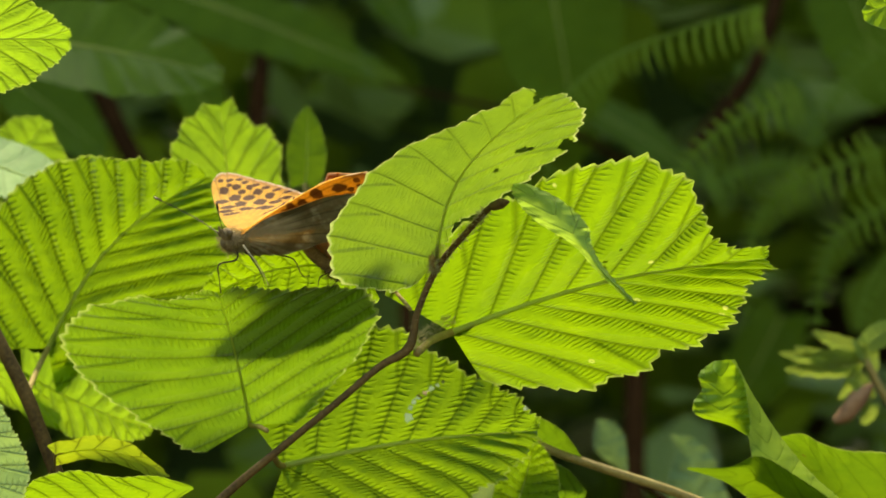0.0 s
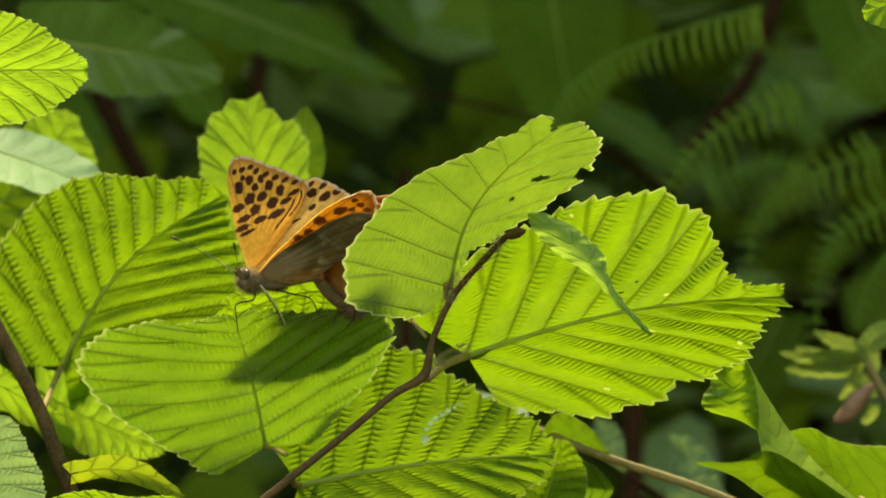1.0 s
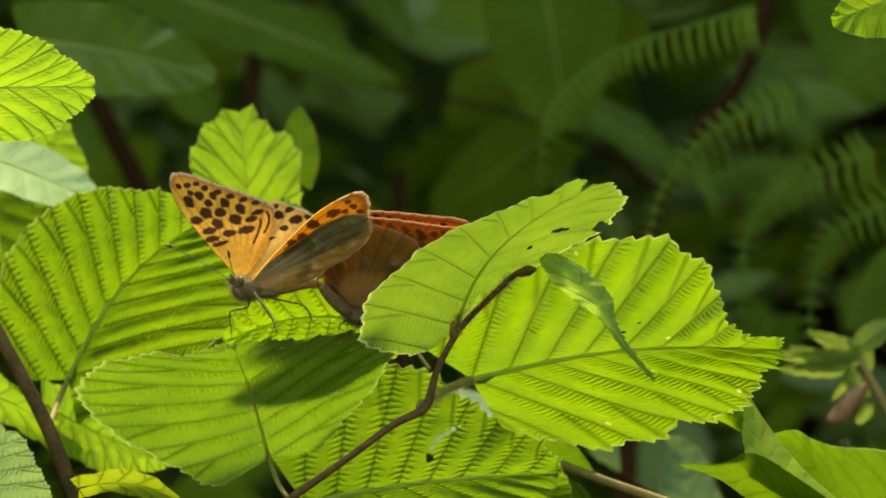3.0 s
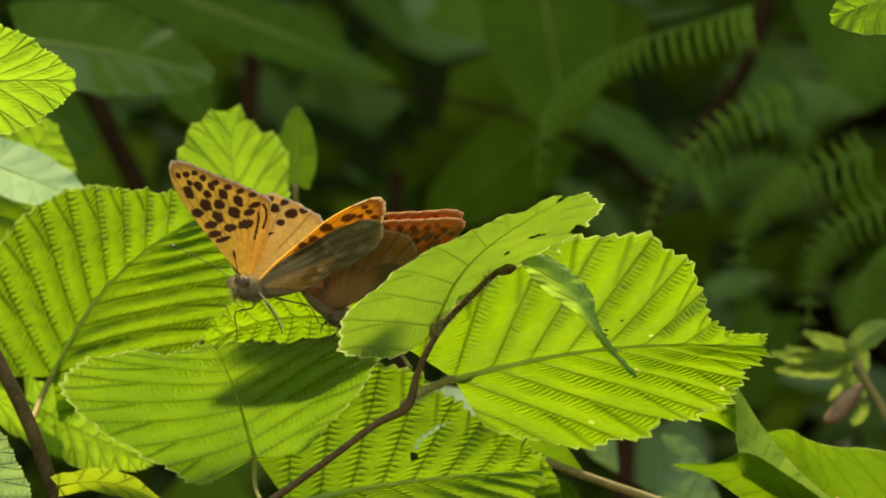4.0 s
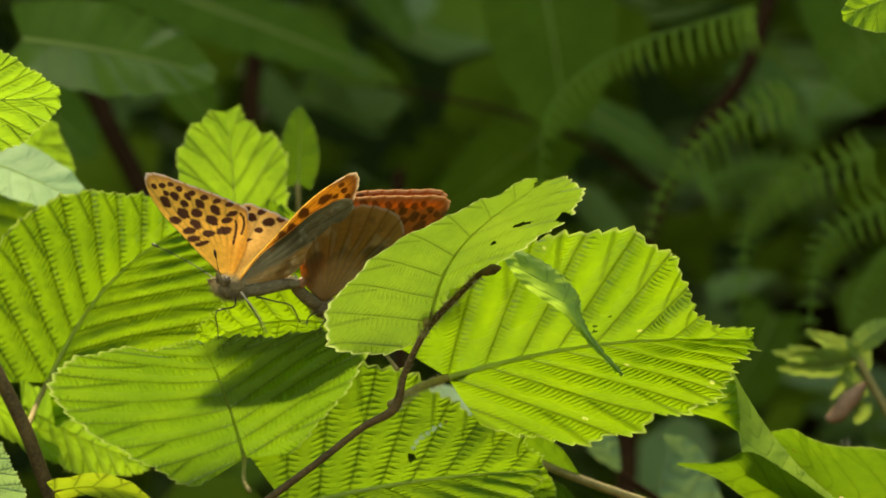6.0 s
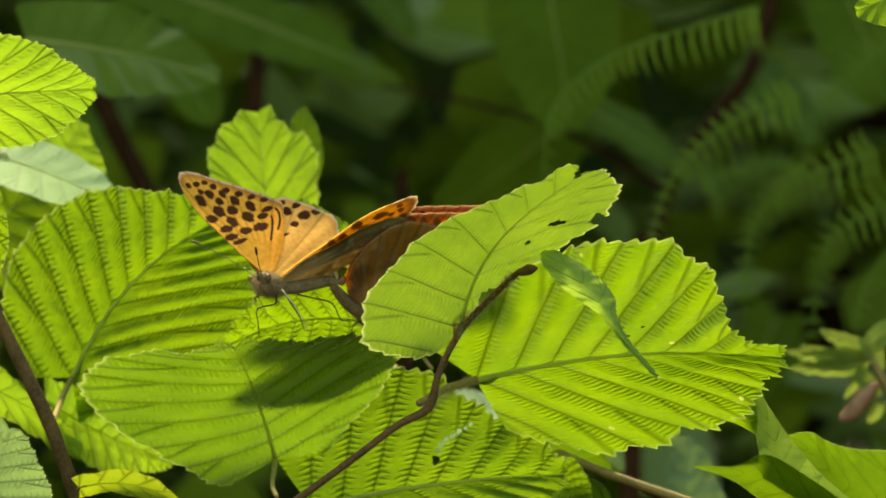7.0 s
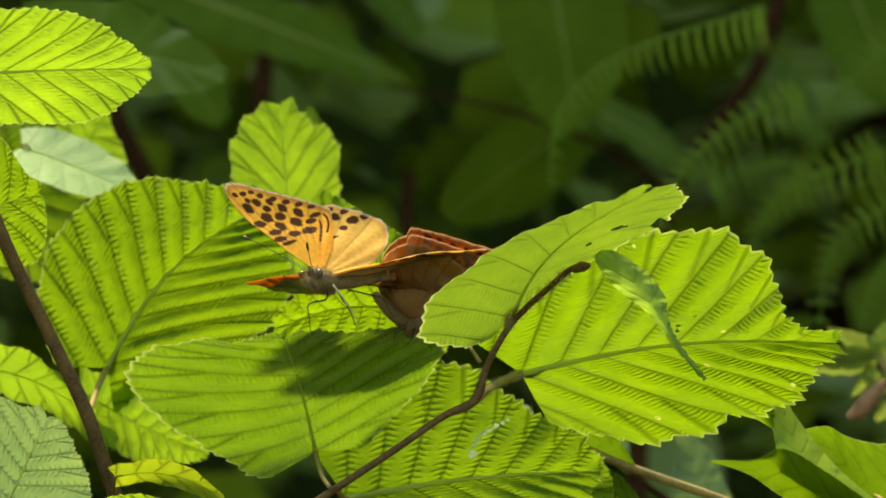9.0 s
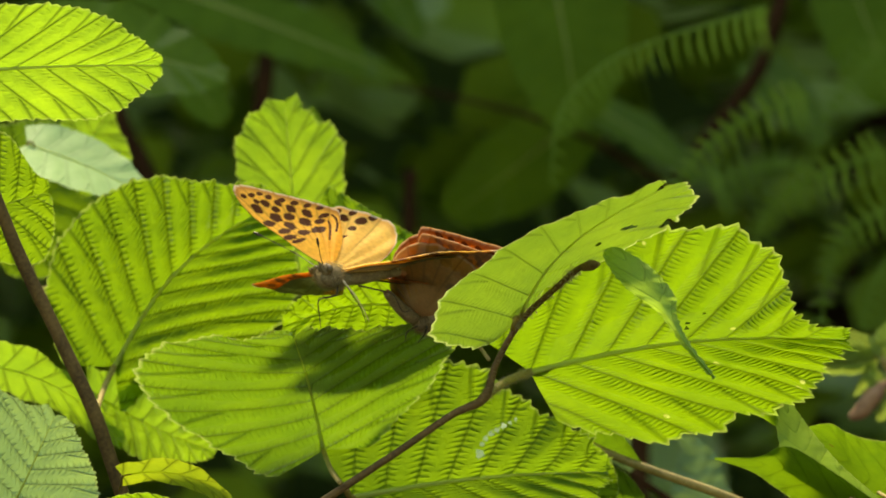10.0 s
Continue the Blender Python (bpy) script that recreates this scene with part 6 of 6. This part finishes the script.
    walk(sprig, [
        (0, pose(0.14983, 0.33, 1.4594, 0, -0, 0)), (0.5, pose(0.15029, 0.33, 1.4594, 0, -0, 0)), (1, pose(0.15064, 0.33, 1.4594, 0, -0, 0)),
        (1.5, pose(0.15048, 0.33, 1.4596, 0, -0, 0)), (2, pose(0.15070, 0.33, 1.4596, 0, -0, 0)), (2.5, pose(0.15066, 0.33, 1.4596, 0, -0, 0)),
        (4, pose(0.14989, 0.33, 1.4594, 0, -0, 0)), (4.5, pose(0.14934, 0.33, 1.4591, 0, -0, 0)), (5, pose(0.14915, 0.33, 1.4591, 0, -0, 0)),
        (6.5, pose(0.15147, 0.33, 1.4600, 0, -0, 0)), (7, pose(0.15315, 0.33, 1.4600, 0, -0, 0)), (7.5, pose(0.15292, 0.33, 1.4603, 0, -0, 0)),
        (8, pose(0.15339, 0.33, 1.4603, 0, -0, 0)), (8.5, pose(0.15332, 0.33, 1.4603, 0, -0, 0)), (9, pose(0.15369, 0.33, 1.4606, 0, -0, 0)),
        (9.5, pose(0.15335, 0.33, 1.4603, 0, -0, 0)), (10, pose(0.15373, 0.33, 1.4606, 0, -0, 0)),
    ])
    walk(fly, [
        (0, pose(-0.06228, 0.022, 1.5042)), (0.2, pose(-0.06234, 0.022, 1.5015)), (0.5, pose(-0.05597, 0.022, 1.5009)),
        (0.7, pose(-0.05094, 0.022, 1.4934)), (1, pose(-0.05661, 0.022, 1.4921)), (1.2, pose(-0.06423, 0.022, 1.4984)),
        (1.5, pose(-0.05799, 0.022, 1.4911)), (1.7, pose(-0.04719, 0.022, 1.4913)), (1.8, pose(-0.04893, 0.022, 1.4874)),
        (2, pose(-0.05024, 0.022, 1.4892)), (2.2, pose(-0.05095, 0.022, 1.4949)), (2.3, pose(-0.05515, 0.022, 1.4950)),
        (2.5, pose(-0.05736, 0.022, 1.4899)), (4, pose(-0.05423, 0.022, 1.4897)), (4.2, pose(-0.06248, 0.022, 1.4882)),
        (4.5, pose(-0.06696, 0.022, 1.4903)), (4.8, pose(-0.06228, 0.022, 1.4938)), (5, pose(-0.06278, 0.022, 1.4937)),
        (5.2, pose(-0.05879, 0.022, 1.4926)), (6.3, pose(-0.06117, 0.022, 1.4899)), (6.5, pose(-0.05449, 0.022, 1.4908)),
        (6.7, pose(-0.05422, 0.022, 1.4893)), (7, pose(-0.04948, 0.022, 1.4908)), (7.2, pose(-0.04533, 0.022, 1.4863)),
        (7.5, pose(-0.04429, 0.022, 1.4812)), (7.8, pose(-0.04454, 0.022, 1.4876)), (8, pose(-0.04170, 0.022, 1.4892)),
        (8.5, pose(-0.03882, 0.022, 1.4917)), (9, pose(-0.03585, 0.022, 1.4922)), (9.5, pose(-0.03607, 0.022, 1.4923)),
        (10, pose(-0.03326, 0.022, 1.4935)),
    ])
    far_rows = [
        (0, pose(-0.001, 0.0015, 0.0005, 171.1, -24.1, 96.0)), (0.2, pose(-0.001, 0.0015, 0.0005, 168.3, -32.8, 101.1)), (0.5, pose(-0.001, 0.0015, 0.0005, 169.8, -35.0, 97.4)),
        (0.7, pose(-0.001, 0.0015, 0.0005, 155.4, -43.3, 103.6)), (1, pose(-0.001, 0.0015, 0.0005, 142.0, -49.9, 100.5)), (1.2, pose(-0.001, 0.0015, 0.0005, 132.7, -40.7, 111.0)),
        (1.5, pose(-0.001, 0.0015, 0.0005, 111.9, -57.0, 134.6)), (1.7, pose(-0.001, 0.0015, 0.0005, 107.1, -65.1, 140.9)), (1.8, pose(-0.001, 0.0015, 0.0005, 73.1, -72.2, 178.2)),
        (2, pose(-0.001, 0.0015, 0.0005, 88.2, -66.3, 162.9)), (2.2, pose(-0.001, 0.0015, 0.0005, 132.8, -60.1, 130.6)), (2.3, pose(-0.001, 0.0015, 0.0005, 137.5, -57.1, 134.2)),
        (2.5, pose(-0.001, 0.0015, 0.0005, 158.5, -43.1, 127.7)), (4, pose(-0.001, 0.0015, 0.0005, 152.2, -52.3, 147.3)), (4.2, pose(-0.001, 0.0015, 0.0005, 160.4, -48.8, 136.7)),
        (4.5, pose(-0.001, 0.0015, 0.0005, 143.4, -55.2, 158.0)), (4.8, pose(-0.001, 0.0015, 0.0005, 157.2, -42.3, 145.3)), (5, pose(-0.001, 0.0015, 0.0005, 152.0, -53.2, 156.0)),
        (5.2, pose(-0.001, 0.0015, 0.0005, 156.2, -53.0, 150.2)), (6.3, pose(-0.001, 0.0015, 0.0005, 159.4, -42.2, 142.2)), (6.5, pose(-0.001, 0.0015, 0.0005, 156.5, -40.4, 145.9)),
        (6.7, pose(-0.001, 0.0015, 0.0005, 158.1, -37.2, 143.1)), (7, pose(-0.001, 0.0015, 0.0005, 155.6, -43.8, 146.6)), (7.2, pose(-0.001, 0.0015, 0.0005, 158.7, -46.2, 142.1)),
        (7.5, pose(-0.001, 0.0015, 0.0005, 154.7, -44.0, 147.7)), (7.8, pose(-0.001, 0.0015, 0.0005, 161.1, -42.7, 138.2)), (8, pose(-0.001, 0.0015, 0.0005, 155.7, -43.9, 146.0)),
        (8.5, pose(-0.001, 0.0015, 0.0005, 158.8, -37.9, 143.4)), (9, pose(-0.001, 0.0015, 0.0005, 160.8, -36.1, 142.0)), (9.5, pose(-0.001, 0.0015, 0.0005, 161.4, -35.3, 141.5)),
        (10, pose(-0.001, 0.0015, 0.0005, 163.7, -33.4, 140.9)),
    ]
    near_rows = [
        (0, pose(0.001, -0.0015, -0.0005, -41.8, -21.9, -25.8)), (0.2, pose(0.001, -0.0015, -0.0005, -39.6, -22.5, -30.2)), (0.5, pose(0.001, -0.0015, -0.0005, -36.1, -23.2, -36.9)),
        (0.7, pose(0.001, -0.0015, -0.0005, -32.3, -22.2, -36.8)), (1, pose(0.001, -0.0015, -0.0005, -27.6, -30.8, -34.3)), (1.2, pose(0.001, -0.0015, -0.0005, -27.2, -32.1, -36.1)),
        (1.5, pose(0.001, -0.0015, -0.0005, -20.1, -42.6, -48.9)), (1.7, pose(0.001, -0.0015, -0.0005, -27.5, -42.3, -25.6)), (1.8, pose(0.001, -0.0015, -0.0005, 1.8, -24.3, -23.5)),
        (2, pose(0.001, -0.0015, -0.0005, 1.8, -24.3, -23.5)), (2.2, pose(0.001, -0.0015, -0.0005, -65.0, -47.3, 20.2)), (2.3, pose(0.001, -0.0015, -0.0005, -66.0, -50.7, 21.1)),
        (2.5, pose(0.001, -0.0015, -0.0005, -32.3, -36.2, -32.2)), (4, pose(0.001, -0.0015, -0.0005, -29.6, -31.4, -24.5)), (4.2, pose(0.001, -0.0015, -0.0005, -35.6, -36.2, -14.1)),
        (4.5, pose(0.001, -0.0015, -0.0005, -42.9, -46.9, -3.8)), (4.8, pose(0.001, -0.0015, -0.0005, -56.5, -40.0, 11.9)), (5, pose(0.001, -0.0015, -0.0005, -52.1, -51.7, 3.4)),
        (5.2, pose(0.001, -0.0015, -0.0005, -47.5, -41.1, 0.2)), (6.3, pose(0.001, -0.0015, -0.0005, -34.6, -41.5, 0.4)), (6.5, pose(0.001, -0.0015, -0.0005, -33.7, -33.3, 2.8)),
        (6.7, pose(0.001, -0.0015, -0.0005, -33.4, -31.6, 5.5)), (7, pose(0.001, -0.0015, -0.0005, -26.9, -30.6, -2.0)), (7.2, pose(0.001, -0.0015, -0.0005, -11.7, -22.5, -20.2)),
        (7.5, pose(0.001, -0.0015, -0.0005, -4.8, -12.9, -8.5)), (7.8, pose(0.001, -0.0015, -0.0005, -12.5, -18.7, -18.1)), (8, pose(0.001, -0.0015, -0.0005, -23.4, -23.5, -7.1)),
        (8.5, pose(0.001, -0.0015, -0.0005, -13.5, -13.4, -10.1)), (9, pose(0.001, -0.0015, -0.0005, -5.6, -9.2, -10.2)), (9.5, pose(0.001, -0.0015, -0.0005, -5.3, -8.4, -9.9)),
        (10, pose(0.001, -0.0015, -0.0005, -5.9, -7.2, -9.6)),
    ]
    for w in far_wings:
        walk(w, far_rows)
    for w in near_wings:
        walk(w, near_rows)
    walk(mate, [
        (0, pose(-0.03270, 0.046, 1.4969)), (0.2, pose(-0.03287, 0.046, 1.4964)), (0.5, pose(-0.02595, 0.046, 1.4936)),
        (0.7, pose(-0.02325, 0.046, 1.4860)), (1, pose(-0.02740, 0.046, 1.4849)), (1.2, pose(-0.02828, 0.046, 1.4956)),
        (1.5, pose(-0.02282, 0.046, 1.4936)), (1.7, pose(-0.02003, 0.046, 1.4880)), (1.8, pose(-0.01594, 0.046, 1.4852)),
        (2, pose(-0.01610, 0.046, 1.4866)), (2.2, pose(-0.01834, 0.046, 1.4866)), (2.3, pose(-0.02119, 0.046, 1.4878)),
        (2.5, pose(-0.02326, 0.046, 1.4835)), (4, pose(-0.02903, 0.046, 1.4822)), (4.2, pose(-0.03440, 0.046, 1.4822)),
        (4.5, pose(-0.03785, 0.046, 1.4857)), (4.8, pose(-0.03517, 0.046, 1.4880)), (5, pose(-0.03141, 0.046, 1.4875)),
        (5.2, pose(-0.03086, 0.046, 1.4866)), (6.3, pose(-0.03468, 0.046, 1.4840)), (6.5, pose(-0.02735, 0.046, 1.4831)),
        (6.7, pose(-0.02778, 0.046, 1.4821)), (7, pose(-0.02139, 0.046, 1.4822)), (7.2, pose(-0.02053, 0.046, 1.4776)),
        (7.5, pose(-0.01751, 0.046, 1.4744)), (7.8, pose(-0.01478, 0.046, 1.4779)), (8, pose(-0.01268, 0.046, 1.4788)),
        (8.5, pose(-0.01151, 0.046, 1.4802)), (9, pose(-0.01026, 0.046, 1.4796)), (9.5, pose(-0.01054, 0.046, 1.4796)),
        (10, pose(-0.00728, 0.046, 1.4802)),
    ])
    mate_far_rows = [
        (0, pose(0, 0.0015, 0.0003, 136.9, -25.0, -42.9)), (0.2, pose(0, 0.0015, 0.0003, 138.4, -24.5, -43.0)), (0.5, pose(0, 0.0015, 0.0003, 140.7, -23.8, -43.1)),
        (0.7, pose(0, 0.0015, 0.0003, 140.3, -30.2, -40.7)), (1, pose(0, 0.0015, 0.0003, 139.1, -39.8, -36.7)), (1.2, pose(0, 0.0015, 0.0003, 113.4, -46.9, 29.0)),
        (1.5, pose(0, 0.0015, 0.0003, 134.6, -40.1, -49.2)), (1.7, pose(0, 0.0015, 0.0003, 110.0, -38.5, -0.1)), (1.8, pose(0, 0.0015, 0.0003, 129.2, -32.6, -41.9)),
        (2, pose(0, 0.0015, 0.0003, 129.2, -32.6, -41.9)), (2.2, pose(0, 0.0015, 0.0003, 109.8, -48.6, -0.1)), (2.3, pose(0, 0.0015, 0.0003, 109.6, -55.2, -0.1)),
        (2.5, pose(0, 0.0015, 0.0003, 123.4, -33.5, -33.8)), (4, pose(0, 0.0015, 0.0003, 141.4, -35.1, -16.2)), (4.2, pose(0, 0.0015, 0.0003, 136.0, -42.3, -5.0)),
        (4.5, pose(0, 0.0015, 0.0003, 122.8, -51.0, 16.5)), (4.8, pose(0, 0.0015, 0.0003, 99.0, -36.3, 29.0)), (5, pose(0, 0.0015, 0.0003, 113.2, -54.4, -4.5)),
        (5.2, pose(0, 0.0015, 0.0003, 113.9, -42.6, -0.7)), (6.3, pose(0, 0.0015, 0.0003, 133.0, -39.9, -0.1)), (6.5, pose(0, 0.0015, 0.0003, 136.9, -39.0, -0.6)),
        (6.7, pose(0, 0.0015, 0.0003, 134.1, -41.8, -0.1)), (7, pose(0, 0.0015, 0.0003, 133.7, -36.5, -5.3)), (7.2, pose(0, 0.0015, 0.0003, 140.0, -32.5, -21.9)),
        (7.5, pose(0, 0.0015, 0.0003, 146.1, -24.3, -44.4)), (7.8, pose(0, 0.0015, 0.0003, 143.3, -22.4, -42.0)), (8, pose(0, 0.0015, 0.0003, 141.5, -21.1, -40.5)),
        (8.5, pose(0, 0.0015, 0.0003, 131.0, -19.2, -45.3)), (9, pose(0, 0.0015, 0.0003, 129.0, -19.5, -45.5)), (9.5, pose(0, 0.0015, 0.0003, 129.0, -19.5, -45.5)),
        (10, pose(0, 0.0015, 0.0003, 130.0, -19.4, -45.4)),
    ]
    mate_near_rows = [
        (0, pose(0, -0.0015, -0.0003, 138.0, -21.4, -45.0)), (0.2, pose(0, -0.0015, -0.0003, 139.5, -21.0, -45.0)), (0.5, pose(0, -0.0015, -0.0003, 141.8, -20.3, -45.1)),
        (0.7, pose(0, -0.0015, -0.0003, 141.7, -26.7, -43.0)), (1, pose(0, -0.0015, -0.0003, 140.8, -36.4, -39.5)), (1.2, pose(0, -0.0015, -0.0003, 118.5, -46.6, 23.4)),
        (1.5, pose(0, -0.0015, -0.0003, 135.5, -36.5, -51.4)), (1.7, pose(0, -0.0015, -0.0003, 113.1, -36.5, -4.5)), (1.8, pose(0, -0.0015, -0.0003, 130.5, -29.1, -44.1)),
        (2, pose(0, -0.0015, -0.0003, 130.5, -29.1, -44.1)), (2.2, pose(0, -0.0015, -0.0003, 114.0, -46.6, -5.2)), (2.3, pose(0, -0.0015, -0.0003, 114.9, -53.3, -6.0)),
        (2.5, pose(0, -0.0015, -0.0003, 125.3, -30.2, -36.4)), (4, pose(0, -0.0015, -0.0003, 144.4, -32.4, -19.5)), (4.2, pose(0, -0.0015, -0.0003, 140.0, -40.2, -9.2)),
        (4.5, pose(0, -0.0015, -0.0003, 128.4, -50.0, 10.6)), (4.8, pose(0, -0.0015, -0.0003, 102.6, -35.8, 24.2)), (5, pose(0, -0.0015, -0.0003, 118.2, -52.2, -10.1)),
        (5.2, pose(0, -0.0015, -0.0003, 117.6, -40.6, -5.3)), (6.3, pose(0, -0.0015, -0.0003, 137.0, -37.9, -4.2)), (6.5, pose(0, -0.0015, -0.0003, 140.9, -37.1, -4.7)),
        (6.7, pose(0, -0.0015, -0.0003, 138.3, -39.9, -4.3)), (7, pose(0, -0.0015, -0.0003, 137.3, -34.3, -9.0)), (7.2, pose(0, -0.0015, -0.0003, 142.6, -29.6, -24.8)),
        (7.5, pose(0, -0.0015, -0.0003, 147.2, -20.8, -46.4)), (7.8, pose(0, -0.0015, -0.0003, 144.5, -18.9, -44.0)), (8, pose(0, -0.0015, -0.0003, 142.7, -17.6, -42.5)),
        (8.5, pose(0, -0.0015, -0.0003, 131.9, -15.7, -47.2)), (9, pose(0, -0.0015, -0.0003, 130.0, -16.0, -47.4)), (9.5, pose(0, -0.0015, -0.0003, 130.0, -16.0, -47.4)),
        (10, pose(0, -0.0015, -0.0003, 130.9, -15.8, -47.3)),
    ]
    for w in mate_far:
        walk(w, mate_far_rows)
    for w in mate_near:
        walk(w, mate_near_rows)
    walk(third, [
        (0, pose(-0.05478, 0.037, 1.5050)), (0.2, pose(-0.05484, 0.037, 1.5023)), (0.5, pose(-0.04847, 0.037, 1.5017)),
        (0.7, pose(-0.04344, 0.037, 1.4942)), (1, pose(-0.04911, 0.037, 1.4929)), (1.2, pose(-0.05673, 0.037, 1.4992)),
        (1.5, pose(-0.05049, 0.037, 1.4919)), (1.7, pose(-0.03969, 0.037, 1.4921)), (1.8, pose(-0.04143, 0.037, 1.4882)),
        (2, pose(-0.04274, 0.037, 1.4900)), (2.2, pose(-0.04345, 0.037, 1.4957)), (2.3, pose(-0.04765, 0.037, 1.4958)),
        (2.5, pose(-0.04986, 0.037, 1.4907)), (4, pose(-0.05573, 0.037, 1.4905)), (4.2, pose(-0.06398, 0.037, 1.4890)),
        (4.5, pose(-0.06846, 0.037, 1.4911)), (4.8, pose(-0.06378, 0.037, 1.4946)), (5, pose(-0.06428, 0.037, 1.4945)),
        (5.2, pose(-0.06029, 0.037, 1.4934)), (6.3, pose(-0.06267, 0.037, 1.4907)), (6.5, pose(-0.05599, 0.037, 1.4916)),
        (6.7, pose(-0.05572, 0.037, 1.4901)), (7, pose(-0.05098, 0.037, 1.4916)), (7.2, pose(-0.04683, 0.037, 1.4871)),
        (7.5, pose(-0.04579, 0.037, 1.4820)), (7.8, pose(-0.04604, 0.037, 1.4884)), (8, pose(-0.04320, 0.037, 1.4900)),
        (8.5, pose(-0.04032, 0.037, 1.4925)), (9, pose(-0.03735, 0.037, 1.4930)), (9.5, pose(-0.03757, 0.037, 1.4931)),
        (10, pose(-0.03476, 0.037, 1.4943)),
    ])
    third_rows = [
        (0, pose(0, 0.001, 0, -163.6, -21.6, 94.26)), (0.5, pose(0, 0.001, 0, -162.7, -27, 94.38)), (1, pose(0, 0.001, 0, -163.1, -29.68, 95.95)),
        (1.5, pose(0, 0.001, 0, -167.8, -32.12, 105.2)), (2, pose(0, 0.001, 0, -167.8, -32.12, 105.2)),
        (2.5, pose(0, 0.001, 0, -168.9, -26.64, 107.5)), (4, pose(0, 0.001, 0, -168.9, -26.64, 107.5)),
        (4.5, pose(0, 0.001, 0, -169, -27.97, 107.7)), (5, pose(0, 0.001, 0, -169, -27.97, 107.7)), (6.5, pose(0, 0.001, 0, -170, -25.18, 110.3)),
        (7, pose(0, 0.001, 0, -170.3, -22.47, 111.4)), (7.5, pose(0, 0.001, 0, -171, -17.03, 115.1)), (8, pose(0, 0.001, 0, -171.3, -8.38, 125.5)),
        (8.5, pose(0, 0.001, 0, -168.5, 1.51, 128.5)), (9, pose(0, 0.001, 0, -167.9, 4.29, 126.9)), (9.5, pose(0, 0.001, 0, -167.2, 6.54, 128.1)),
        (10, pose(0, 0.001, 0, -166.8, 7.28, 128.7)),
    ]
    for w in third_wings:
        walk(w, third_rows)
    other_rows = [
        (0, pose(0, 0.002, -0.001, -8, -12, 22)), (2.5, pose(0, 0.002, -0.001, -8, -18, 22)), (4.5, pose(0, 0.002, -0.001, -8, -28, 32)), (5.2, pose(0, 0.002, -0.001, -8, -28, 32)),
        (6.5, pose(0, 0.002, -0.001, -8, -20, 22)), (7.5, pose(0, 0.001, -0.001, -6, -4, 8)), (8.5, pose(0, 0, -0.001, -4, 11, -8)), (10, pose(0, 0, -0.001, -4, 11, -8)),
    ]
    for w in third_other:
        walk(w, other_rows)


motions()
